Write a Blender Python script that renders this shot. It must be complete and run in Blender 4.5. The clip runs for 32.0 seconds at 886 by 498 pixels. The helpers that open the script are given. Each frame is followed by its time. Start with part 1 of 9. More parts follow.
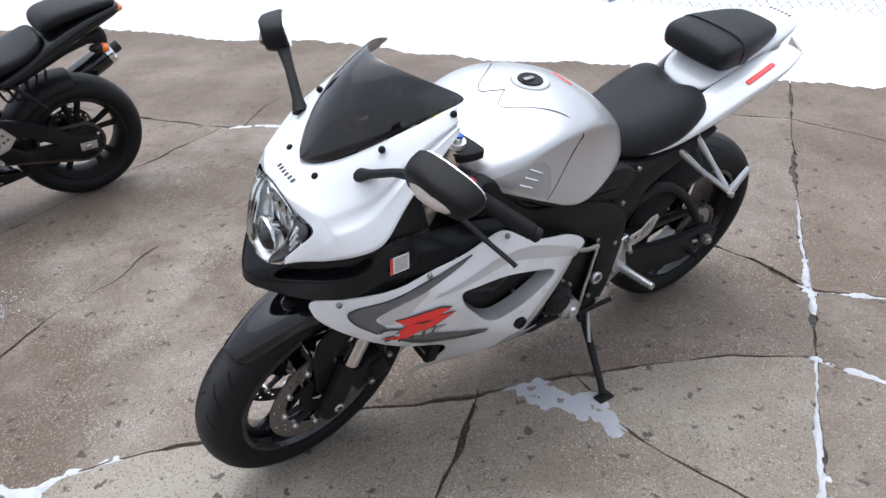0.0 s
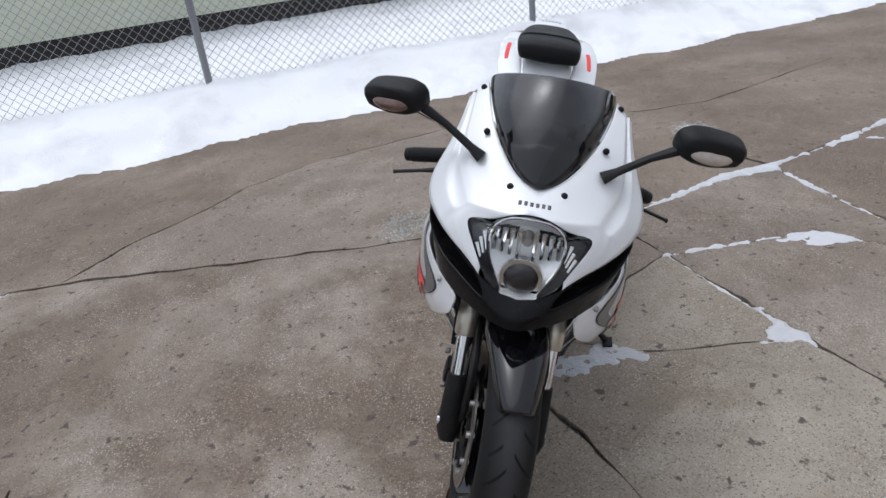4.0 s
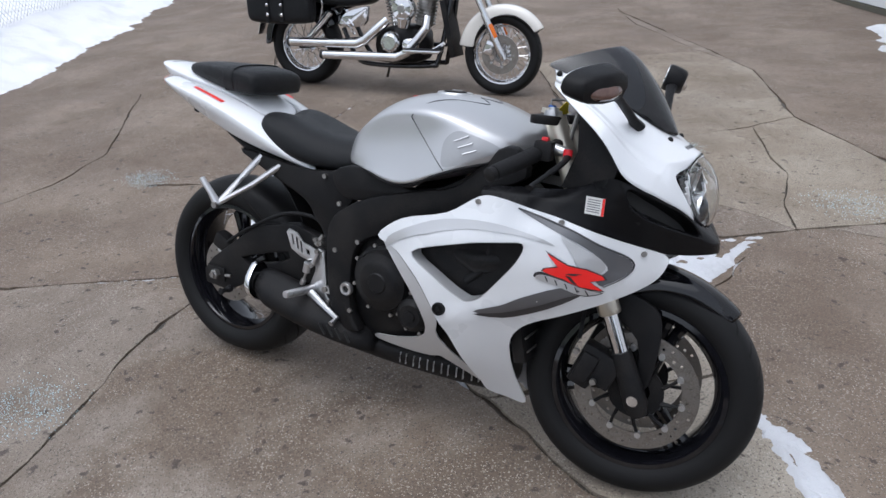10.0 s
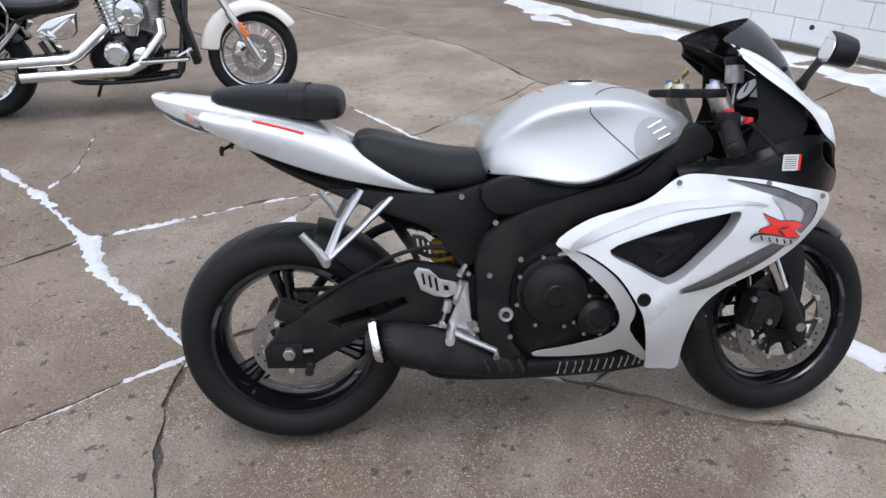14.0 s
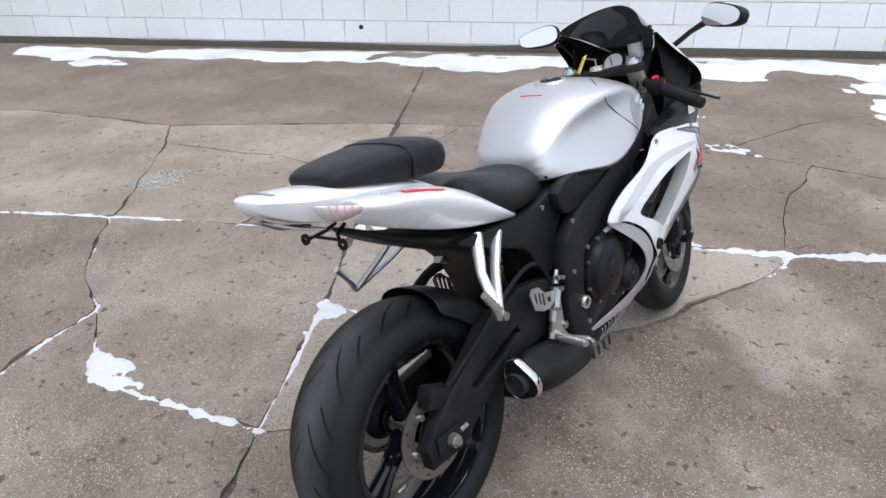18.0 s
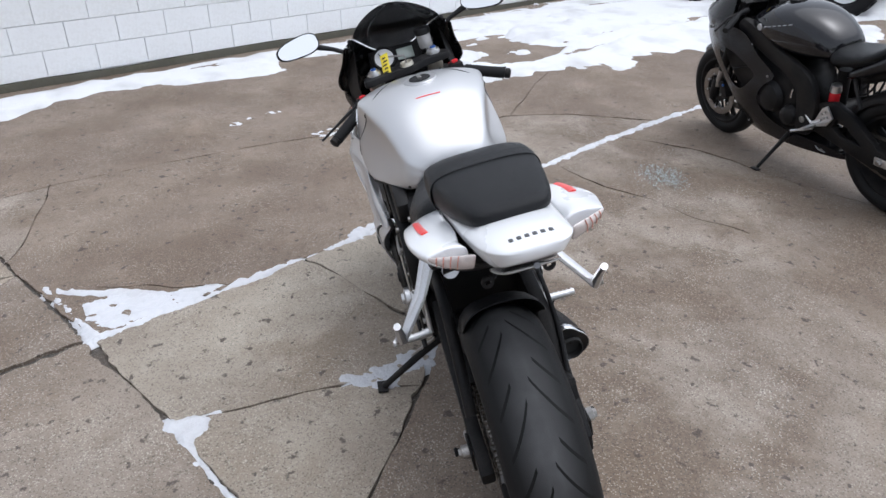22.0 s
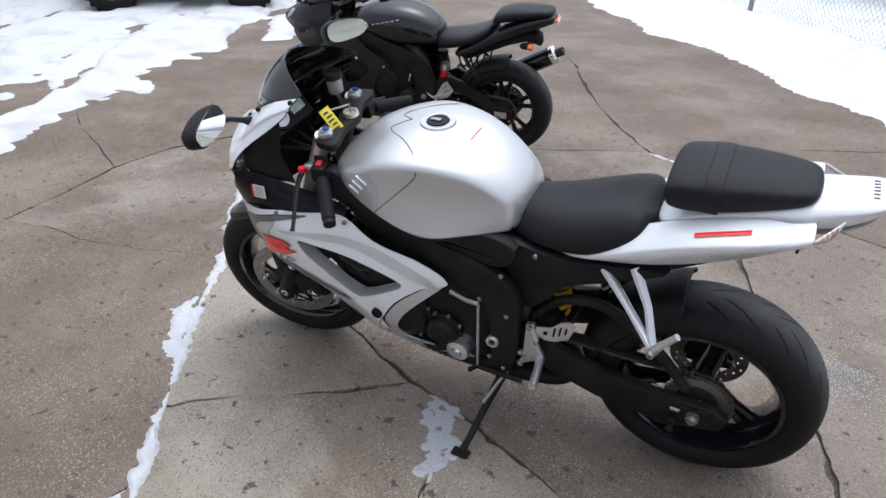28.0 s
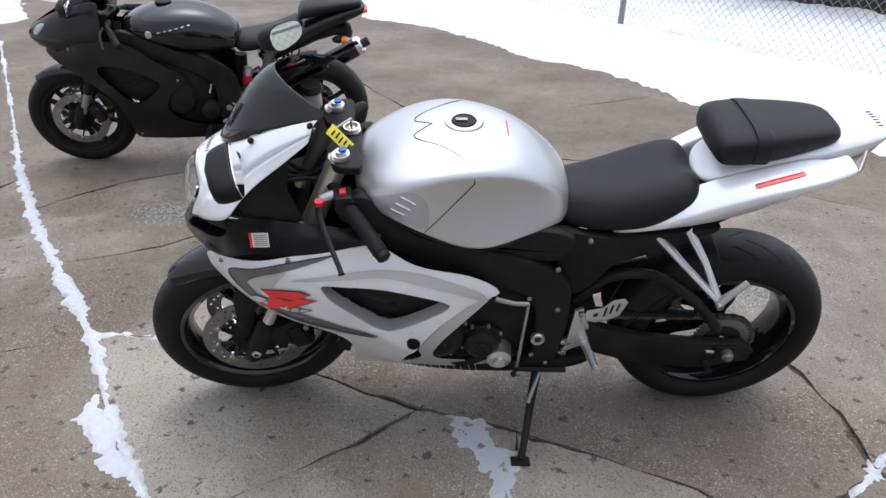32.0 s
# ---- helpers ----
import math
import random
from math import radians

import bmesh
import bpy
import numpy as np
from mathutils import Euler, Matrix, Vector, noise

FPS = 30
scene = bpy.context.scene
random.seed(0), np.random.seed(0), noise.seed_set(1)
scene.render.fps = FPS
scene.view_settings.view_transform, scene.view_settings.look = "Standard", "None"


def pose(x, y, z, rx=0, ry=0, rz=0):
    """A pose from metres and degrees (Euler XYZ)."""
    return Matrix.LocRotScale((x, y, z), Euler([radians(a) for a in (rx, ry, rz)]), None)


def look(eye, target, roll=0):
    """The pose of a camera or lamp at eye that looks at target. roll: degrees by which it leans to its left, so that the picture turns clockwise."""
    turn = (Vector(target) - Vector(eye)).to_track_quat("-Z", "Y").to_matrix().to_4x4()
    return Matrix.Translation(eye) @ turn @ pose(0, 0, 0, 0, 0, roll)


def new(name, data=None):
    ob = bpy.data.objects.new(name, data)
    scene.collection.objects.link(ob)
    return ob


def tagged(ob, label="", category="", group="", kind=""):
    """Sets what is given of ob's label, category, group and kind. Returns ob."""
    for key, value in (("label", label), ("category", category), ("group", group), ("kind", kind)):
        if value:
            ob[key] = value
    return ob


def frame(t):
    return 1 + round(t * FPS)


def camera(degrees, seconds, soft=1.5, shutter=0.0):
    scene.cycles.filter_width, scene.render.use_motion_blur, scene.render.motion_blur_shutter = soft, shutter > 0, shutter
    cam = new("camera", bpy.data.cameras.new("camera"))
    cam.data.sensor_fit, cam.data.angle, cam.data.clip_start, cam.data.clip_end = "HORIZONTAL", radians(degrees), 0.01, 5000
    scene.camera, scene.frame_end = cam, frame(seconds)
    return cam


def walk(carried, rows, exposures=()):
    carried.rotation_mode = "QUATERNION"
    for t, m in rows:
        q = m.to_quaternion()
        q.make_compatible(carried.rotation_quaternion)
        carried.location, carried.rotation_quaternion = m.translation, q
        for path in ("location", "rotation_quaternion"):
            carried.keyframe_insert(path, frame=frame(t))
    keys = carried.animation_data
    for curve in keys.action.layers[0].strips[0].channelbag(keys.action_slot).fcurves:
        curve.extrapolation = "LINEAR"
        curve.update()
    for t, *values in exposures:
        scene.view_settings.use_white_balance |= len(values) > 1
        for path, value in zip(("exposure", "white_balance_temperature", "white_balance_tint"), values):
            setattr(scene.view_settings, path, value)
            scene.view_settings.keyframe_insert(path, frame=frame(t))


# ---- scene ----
cam = camera(64.4, 32.0)
PATH = [
    (0, (1.871, 1.435, 1.452), (0.911, -0.009, 0.456), -2.0),
    (0.5, (1.985, 1.304, 1.458), (0.937, -0.081, 0.466), -2.5),
    (1, (2.167, 1.187, 1.462), (0.927, -0.024, 0.463), -1.7),
    (1.5, (2.335, 1.077, 1.449), (0.943, 0.065, 0.43), -2.0),
    (2, (2.42, 0.928, 1.446), (0.932, 0.02, 0.467), -1.7),
    (2.5, (2.494, 0.77, 1.464), (0.965, -0.108, 0.519), -4.7),
    (4.5, (2.776, 0.119, 1.477), (0.991, -0.069, 0.595), -5.3),
    (5, (2.819, -0.093, 1.465), (1.026, -0.065, 0.579), -3.8),
    (5.5, (2.873, -0.313, 1.47), (1.112, -0.066, 0.554), -4.1),
    (6, (2.83, -0.472, 1.467), (1.098, -0.059, 0.555), -4.7),
    (6.5, (2.74, -0.64, 1.481), (1.05, -0.069, 0.576), -5.7),
    (7, (2.653, -0.84, 1.477), (1.069, -0.049, 0.546), -4.8),
    (7.5, (2.554, -1.027, 1.481), (1.097, -0.028, 0.542), -3.4),
    (8, (2.387, -1.116, 1.482), (1.014, 0.013, 0.565), -2.3),
    (8.5, (2.231, -1.19, 1.507), (0.918, 0.018, 0.604), -2.4),
    (9, (2.074, -1.314, 1.505), (0.886, 0.0, 0.575), -2.8),
    (9.5, (1.904, -1.43, 1.493), (0.845, -0.023, 0.545), -2.7),
    (10, (1.733, -1.439, 1.485), (0.801, 0.064, 0.55), -2.8),
    (10.5, (1.555, -1.443, 1.488), (0.734, 0.118, 0.546), -2.9),
    (11, (1.357, -1.523, 1.497), (0.718, 0.117, 0.548), -2.3),
    (11.5, (1.164, -1.633, 1.515), (0.666, 0.057, 0.568), -0.3),
    (12, (1.019, -1.603, 1.494), (0.524, 0.1, 0.569), 0.4),
    (12.5, (0.857, -1.576, 1.501), (0.435, 0.15, 0.584), 0.7),
    (13, (0.639, -1.648, 1.496), (0.444, 0.096, 0.536), 0.3),
    (13.5, (0.462, -1.667, 1.485), (0.489, 0.058, 0.473), 0.8),
    (14, (0.282, -1.594, 1.488), (0.418, 0.144, 0.509), -0.2),
    (14.5, (0.102, -1.553, 1.492), (0.342, 0.191, 0.542), 0.1),
    (16.5, (-0.548, -1.214, 1.484), (0.34, 0.329, 0.573), -0.2),
    (17, (-0.753, -1.114, 1.485), (0.33, 0.28, 0.544), -0.3),
    (17.5, (-0.878, -1.019, 1.484), (0.364, 0.223, 0.527), 1.4),
    (18, (-0.951, -0.862, 1.492), (0.395, 0.279, 0.551), -0.7),
    (18.5, (-1.05, -0.722, 1.487), (0.401, 0.258, 0.521), 0.5),
    (19, (-1.196, -0.565, 1.495), (0.357, 0.244, 0.529), 0.7),
    (19.5, (-1.223, -0.416, 1.491), (0.383, 0.289, 0.529), 1.3),
    (20, (-1.212, -0.23, 1.51), (0.462, 0.357, 0.586), 0.8),
    (20.5, (-1.248, -0.053, 1.502), (0.487, 0.348, 0.593), 1.8),
    (21, (-1.303, 0.177, 1.453), (0.478, 0.312, 0.554), 1.4),
    (21.5, (-1.321, 0.306, 1.489), (0.433, 0.191, 0.536), 1.7),
    (22, (-1.231, 0.479, 1.488), (0.508, 0.177, 0.548), -0.2),
    (22.5, (-1.169, 0.628, 1.483), (0.534, 0.17, 0.54), 0.9),
    (23, (-1.123, 0.828, 1.503), (0.509, 0.179, 0.547), -0.2),
    (23.5, (-1.071, 0.967, 1.507), (0.503, 0.21, 0.532), -1.1),
    (24, (-0.923, 1.038, 1.498), (0.613, 0.188, 0.541), -1.8),
    (24.5, (-0.808, 1.136, 1.507), (0.635, 0.16, 0.525), -1.0),
    (25, (-0.715, 1.303, 1.519), (0.566, 0.134, 0.523), -0.1),
    (25.5, (-0.626, 1.453, 1.512), (0.517, 0.171, 0.487), 0.3),
    (26, (-0.491, 1.498, 1.511), (0.648, 0.169, 0.543), -0.3),
    (26.5, (-0.355, 1.542, 1.52), (0.798, 0.17, 0.633), -0.7),
    (28.5, (0.1, 1.877, 1.534), (0.745, 0.235, 0.592), 1.6),
    (29, (0.248, 1.871, 1.534), (0.834, 0.213, 0.582), 0.4),
    (29.5, (0.37, 1.913, 1.528), (0.834, 0.23, 0.553), 1.5),
    (30, (0.491, 1.973, 1.532), (0.789, 0.253, 0.557), 1.8),
    (30.5, (0.565, 2.018, 1.523), (0.732, 0.279, 0.549), 1.9),
    (31, (0.665, 2.02, 1.509), (0.793, 0.27, 0.55), 3.0),
    (31.5, (0.795, 1.944, 1.497), (0.893, 0.177, 0.563), 1.0),
    (32, (0.877, 1.874, 1.487), (0.827, 0.102, 0.56), 1.1),
]
walk(cam, [(t, look(eye, target, roll)) for t, eye, target, roll in PATH],
     exposures=[(0, 0.87, 5900, 10), (2.5, 0.55, 5960, 10), (5, 0.26, 6020, 10), (9, 0.38, 5900, 10), (12, 0.62, 5870, 10), (14, 0.74, 5920, 10), (18, 0.83, 5940, 10), (21, 0.71, 5990, 10), (26, 0.68, 5970, 10), (29, 0.73, 5890, 10), (32, 0.76, 5870, 10)])

# ---- world and light: a bright overcast winter sky ----
world = bpy.data.worlds.new("overcast_sky")
scene.world = world
world.use_nodes = True
wt = world.node_tree
sky = wt.nodes.new("ShaderNodeTexSky")
sky.sky_type = "NISHITA"
sky.sun_disc = False
sky.sun_elevation = radians(78)
sky.sun_rotation = radians(197)
sky.air_density, sky.dust_density, sky.ozone_density = 1.0, 4.0, 1.0
grey = wt.nodes.new("ShaderNodeHueSaturation")
grey.inputs["Saturation"].default_value = 0.22
wt.links.new(sky.outputs[0], grey.inputs["Color"])
wt.links.new(grey.outputs[0], wt.nodes["Background"].inputs[0])
wt.nodes["Background"].inputs[1].default_value = 0.15

sun = new("sun", bpy.data.lights.new("sun", "SUN"))
sun.data.energy, sun.data.angle, sun.data.color = 0.5, radians(85), (1.0, 0.97, 0.93)
sun.matrix_basis = look((0, 0, 10), (0.6, 2.0, 0))


# ---- materials ----
def material(name, colour, rough=0.5, metal=0.0, var=0.12, scale=9.0, bump=0.0, bscale=120.0, coat=0.0, dirt=0.0, dirt_colour=(0.16, 0.13, 0.10)):
    """A painted, plastic or metal surface with a broad and a fine variation, relief and road dirt."""
    m = bpy.data.materials.new(name)
    m.use_nodes = True
    nt = m.node_tree
    p = nt.nodes["Principled BSDF"]
    tc = nt.nodes.new("ShaderNodeTexCoord")
    broad = nt.nodes.new("ShaderNodeTexNoise")
    broad.inputs["Scale"].default_value, broad.inputs["Detail"].default_value = scale, 5
    nt.links.new(tc.outputs["Object"], broad.inputs["Vector"])
    mix = nt.nodes.new("ShaderNodeMix")
    mix.data_type = "RGBA"
    mix.inputs["A"].default_value = (*[c * (1 - var) for c in colour], 1)
    mix.inputs["B"].default_value = (*[min(1, c * (1 + var)) for c in colour], 1)
    nt.links.new(broad.outputs["Fac"], mix.inputs["Factor"])
    out = mix.outputs["Result"]
    fine = nt.nodes.new("ShaderNodeTexNoise")
    fine.inputs["Scale"].default_value, fine.inputs["Detail"].default_value = bscale, 4
    nt.links.new(tc.outputs["Object"], fine.inputs["Vector"])
    if dirt:
        ramp = nt.nodes.new("ShaderNodeMapRange")
        ramp.inputs["From Min"].default_value, ramp.inputs["From Max"].default_value = 0.5, 0.75
        ramp.inputs["To Max"].default_value = dirt
        mul = nt.nodes.new("ShaderNodeMath")
        mul.operation = "MULTIPLY"
        nt.links.new(fine.outputs["Fac"], mul.inputs[0])
        nt.links.new(broad.outputs["Fac"], mul.inputs[1])
        mul2 = nt.nodes.new("ShaderNodeMath")
        mul2.operation = "MULTIPLY"
        mul2.inputs[1].default_value = 2.3
        nt.links.new(mul.outputs[0], mul2.inputs[0])
        nt.links.new(mul2.outputs[0], ramp.inputs["Value"])
        dm = nt.nodes.new("ShaderNodeMix")
        dm.data_type = "RGBA"
        dm.inputs["B"].default_value = (*dirt_colour, 1)
        nt.links.new(out, dm.inputs["A"])
        nt.links.new(ramp.outputs[0], dm.inputs["Factor"])
        out = dm.outputs["Result"]
    nt.links.new(out, p.inputs["Base Color"])
    rr = nt.nodes.new("ShaderNodeMapRange")
    rr.inputs["To Min"].default_value, rr.inputs["To Max"].default_value = rough * 0.8, min(1, rough * 1.25)
    nt.links.new(broad.outputs["Fac"], rr.inputs["Value"])
    nt.links.new(rr.outputs[0], p.inputs["Roughness"])
    p.inputs["Metallic"].default_value = metal
    if max(colour) < 0.05 and not coat:
        p.inputs["Specular IOR Level"].default_value = 0.17
    p.inputs["Coat Weight"].default_value = coat
    p.inputs["Coat Roughness"].default_value = 0.06
    if bump:
        b = nt.nodes.new("ShaderNodeBump")
        b.inputs["Strength"].default_value, b.inputs["Distance"].default_value = bump, 0.002
        nt.links.new(fine.outputs["Fac"], b.inputs["Height"])
        nt.links.new(b.outputs[0], p.inputs["Normal"])
    return m


WHITE = material("pearl_white_paint", (0.74, 0.75, 0.77), 0.28, 0.0, 0.03, 3, coat=0.8)
SILVER = material("silver_paint", (0.56, 0.56, 0.57), 0.34, 0.45, 0.05, 4, coat=0.7)
GREY = material("grey_graphic", (0.13, 0.13, 0.138), 0.35, 0.4, 0.05, 4, coat=0.5)
DARKLINE = material("dark_graphic_line", (0.03, 0.03, 0.035), 0.3, coat=0.4)
RED = material("red_graphic", (0.80, 0.020, 0.016), 0.35, coat=0.4)
BLACK = material("black_plastic", (0.009, 0.009, 0.010), 0.46, 0, 0.2, 12, 0.25, 600, dirt=0.03)
MATT = material("matt_black_metal", (0.010, 0.010, 0.011), 0.52, 0.1, 0.25, 12, 0.3, 400, dirt=0.06)
SATIN = material("satin_black_plastic", (0.006, 0.006, 0.007), 0.26, 0, 0.15, 8)
GLOSS = material("gloss_black_paint", (0.006, 0.006, 0.008), 0.07, 0, 0.1, 6, coat=0.15)
SEAT = material("black_vinyl", (0.012, 0.0125, 0.0138), 0.38, 0, 0.12, 14, 0.5, 900)
RUBBER = material("grip_rubber", (0.013, 0.013, 0.014), 0.7, 0, 0.2, 20, 0.6, 500)
ALU = material("brushed_aluminium", (0.62, 0.62, 0.63), 0.30, 0.9, 0.1, 20, 0.15, 300, dirt=0.15)
CHROME = material("chrome", (0.75, 0.75, 0.76), 0.07, 1.0, 0.03, 8, dirt=0.06)
STEEL = material("dull_steel", (0.34, 0.33, 0.32), 0.38, 0.85, 0.2, 20, 0.2, 300, dirt=0.3)
DISC = material("brake_disc_steel", (0.30, 0.28, 0.26), 0.36, 0.9, 0.25, 30, 0.1, 300, dirt=0.4, dirt_colour=(0.12, 0.09, 0.07))
FORKGOLD = material("champagne_anodised", (0.60, 0.56, 0.48), 0.32, 0.8, 0.08, 10)
CHAIN = material("oiled_chain", (0.10, 0.09, 0.08), 0.45, 0.8, 0.3, 60, dirt=0.4)
YELLOW = material("yellow_spring", (0.70, 0.42, 0.03), 0.45, 0, 0.1, 9)
TAG = material("yellow_tag", (0.75, 0.60, 0.04), 0.5, 0, 0.06, 20)
LETTER = material("pale_lettering", (0.34, 0.34, 0.34), 0.5, 0, 0.25, 40)
# dark print; also the shade inside holes and outlets, put in as colour
INK_HOLLOW = material("dark_print_and_hollow", (0.03, 0.03, 0.03), 0.6)
PAPER = material("white_sticker", (0.75, 0.74, 0.72), 0.5, 0, 0.05, 30)
SWITCHRED = material("red_switch", (0.65, 0.02, 0.03), 0.4)
AMBER = material("amber_lens", (0.75, 0.16, 0.01), 0.18, 0, 0.08, 40, coat=0.6)
BLUE = material("blue_anodised", (0.03, 0.10, 0.35), 0.3, 0.7)
SMOKE = material("smoked_lens", (0.40, 0.39, 0.385), 0.12, 0.2, 0.25, 60, coat=0.7)
LENSRED = material("clear_red_lens", (0.56, 0.50, 0.48), 0.15, 0.1, 0.3, 70, coat=0.7)
# the right mirror's clear lens, its shade put into a dark colour
SHADEDLENS = material("shaded_signal_lens", (0.13, 0.07, 0.055), 0.12, 0.1, 0.4, 90, coat=0.7)
REFLECT = material("faceted_reflector", (0.93, 0.93, 0.94), 0.42, 0.7, 0.05, 40)
MIRRORLENS = material("clear_signal_lens", (0.46, 0.40, 0.35), 0.12, 0.1, 0.25, 90, coat=0.7)
RIB = material("dull_red_rib", (0.50, 0.24, 0.19), 0.3)
DIAL = material("white_dial", (0.7, 0.7, 0.72), 0.25, 0, 0.03, 20, coat=0.5)
LCD = material("lcd_panel", (0.35, 0.40, 0.36), 0.2, 0, 0.03, 20, coat=0.5)
IRON = material("engine_case", (0.012, 0.012, 0.013), 0.38, 0.2, 0.15, 20, 0.2, 250, dirt=0.04)
MIRROR = material("mirror_glass", (0.92, 0.92, 0.93), 0.02, 1.0, 0.01)


def glass(name, colour, alpha=None, rough=0.03):
    m = bpy.data.materials.new(name)
    m.use_nodes = True
    p = m.node_tree.nodes["Principled BSDF"]
    p.inputs["Base Color"].default_value = (*colour, 1)
    p.inputs["Roughness"].default_value = rough
    if alpha is None:
        p.inputs["Transmission Weight"].default_value = 1.0
        p.inputs["IOR"].default_value = 1.25
    else:
        p.inputs["Alpha"].default_value = alpha
        p.inputs["Coat Weight"].default_value = 0.5
    return m


CLEAR = glass("clear_lens", (0.97, 0.98, 0.98))
TINT = glass("smoked_windscreen", (0.008, 0.008, 0.010), 0.86)
WINDOW = glass("dark_window", (0.02, 0.025, 0.03), 0.97, 0.05)


def tyre_material(name, radius, pitch, slant, width, worn):
    """Tyre rubber: slanted tread grooves round the tread, plain sidewalls, grey scuffs on the crown."""
    m = bpy.data.materials.new(name)
    m.use_nodes = True
    nt = m.node_tree
    p = nt.nodes["Principled BSDF"]
    N, L = nt.nodes.new, nt.links.new

    def math_(op, a, b=None, c=None):
        n = N("ShaderNodeMath")
        n.operation = op
        for i, v in enumerate((a, b, c)):
            if v is None:
                continue
            if isinstance(v, (int, float)):
                n.inputs[i].default_value = v
            else:
                L(v, n.inputs[i])
        return n.outputs[0]

    tc = N("ShaderNodeTexCoord")
    sep = N("ShaderNodeSeparateXYZ")
    L(tc.outputs["Object"], sep.inputs[0])
    ang = math_("ARCTAN2", sep.outputs["X"], sep.outputs["Z"])
    side = math_("ABSOLUTE", sep.outputs["Y"])
    sign = math_("SIGN", sep.outputs["Y"])
    r = math_("SQRT", math_("ADD", math_("MULTIPLY", sep.outputs["X"], sep.outputs["X"]), math_("MULTIPLY", sep.outputs["Z"], sep.outputs["Z"])))
    curve = math_("POWER", math_("DIVIDE", side, width), 0.7)
    along = math_("ADD", math_("MULTIPLY", ang, pitch), math_("ADD", math_("MULTIPLY", curve, slant), math_("MULTIPLY", sign, 0.25)))
    cell = math_("FRACT", along)
    d = math_("ABSOLUTE", math_("SUBTRACT", cell, 0.5))
    groove = math_("LESS_THAN", d, 0.07)
    inner = math_("GREATER_THAN", side, width * 0.10)
    outer = math_("LESS_THAN", side, width * 0.80)
    odd = math_("LESS_THAN", math_("FRACT", math_("MULTIPLY", math_("FLOOR", along), 0.5)), 0.25)
    span = math_("MAXIMUM", math_("MULTIPLY", odd, inner), math_("GREATER_THAN", side, width * 0.34))
    tread = math_("GREATER_THAN", r, radius * 0.86)
    mask = math_("MULTIPLY", math_("MULTIPLY", groove, outer), math_("MULTIPLY", span, tread))
    noise_ = N("ShaderNodeTexNoise")
    noise_.inputs["Scale"].default_value, noise_.inputs["Detail"].default_value = 14, 8
    L(tc.outputs["Object"], noise_.inputs["Vector"])
    grain = N("ShaderNodeTexNoise")
    grain.inputs["Scale"].default_value = 420
    L(tc.outputs["Object"], grain.inputs["Vector"])
    crown = N("ShaderNodeMapRange")
    crown.inputs["From Min"].default_value, crown.inputs["From Max"].default_value = width * 0.75, width * 0.15
    crown.inputs["To Max"].default_value = worn
    L(side, crown.inputs["Value"])
    fac = math_("MULTIPLY", math_("MULTIPLY", crown.outputs[0], tread), math_("ADD", noise_.outputs["Fac"], 0.3))
    col = N("ShaderNodeMix")
    col.data_type = "RGBA"
    col.inputs["A"].default_value, col.inputs["B"].default_value = (0.009, 0.009, 0.0095, 1), (0.115, 0.115, 0.118, 1)
    p.inputs["Specular IOR Level"].default_value = 0.2
    L(fac, col.inputs["Factor"])
    col2 = N("ShaderNodeMix")
    col2.data_type = "RGBA"
    col2.inputs["B"].default_value = (0.004, 0.004, 0.004, 1)
    L(col.outputs["Result"], col2.inputs["A"])
    L(mask, col2.inputs["Factor"])
    L(col2.outputs["Result"], p.inputs["Base Color"])
    p.inputs["Roughness"].default_value = 0.62
    b1 = N("ShaderNodeBump")
    b1.inputs["Strength"].default_value, b1.inputs["Distance"].default_value = 0.25, 0.002
    L(grain.outputs["Fac"], b1.inputs["Height"])
    b2 = N("ShaderNodeBump")
    b2.invert = True
    b2.inputs["Strength"].default_value, b2.inputs["Distance"].default_value = 1.0, 0.008
    L(mask, b2.inputs["Height"])
    L(b1.outputs[0], b2.inputs["Normal"])
    L(b2.outputs[0], p.inputs["Normal"])
    return m


TYRE_REAR = tyre_material("rear_tyre_rubber", 0.315, 3.6, 1.9, 0.088, 0.5)
TYRE_FRONT = tyre_material("front_tyre_rubber", 0.300, 4.5, -1.1, 0.058, 0.30)
TYRE_PLAIN = tyre_material("plain_tyre_rubber", 0.320, 5.0, 0.8, 0.065, 0.25)


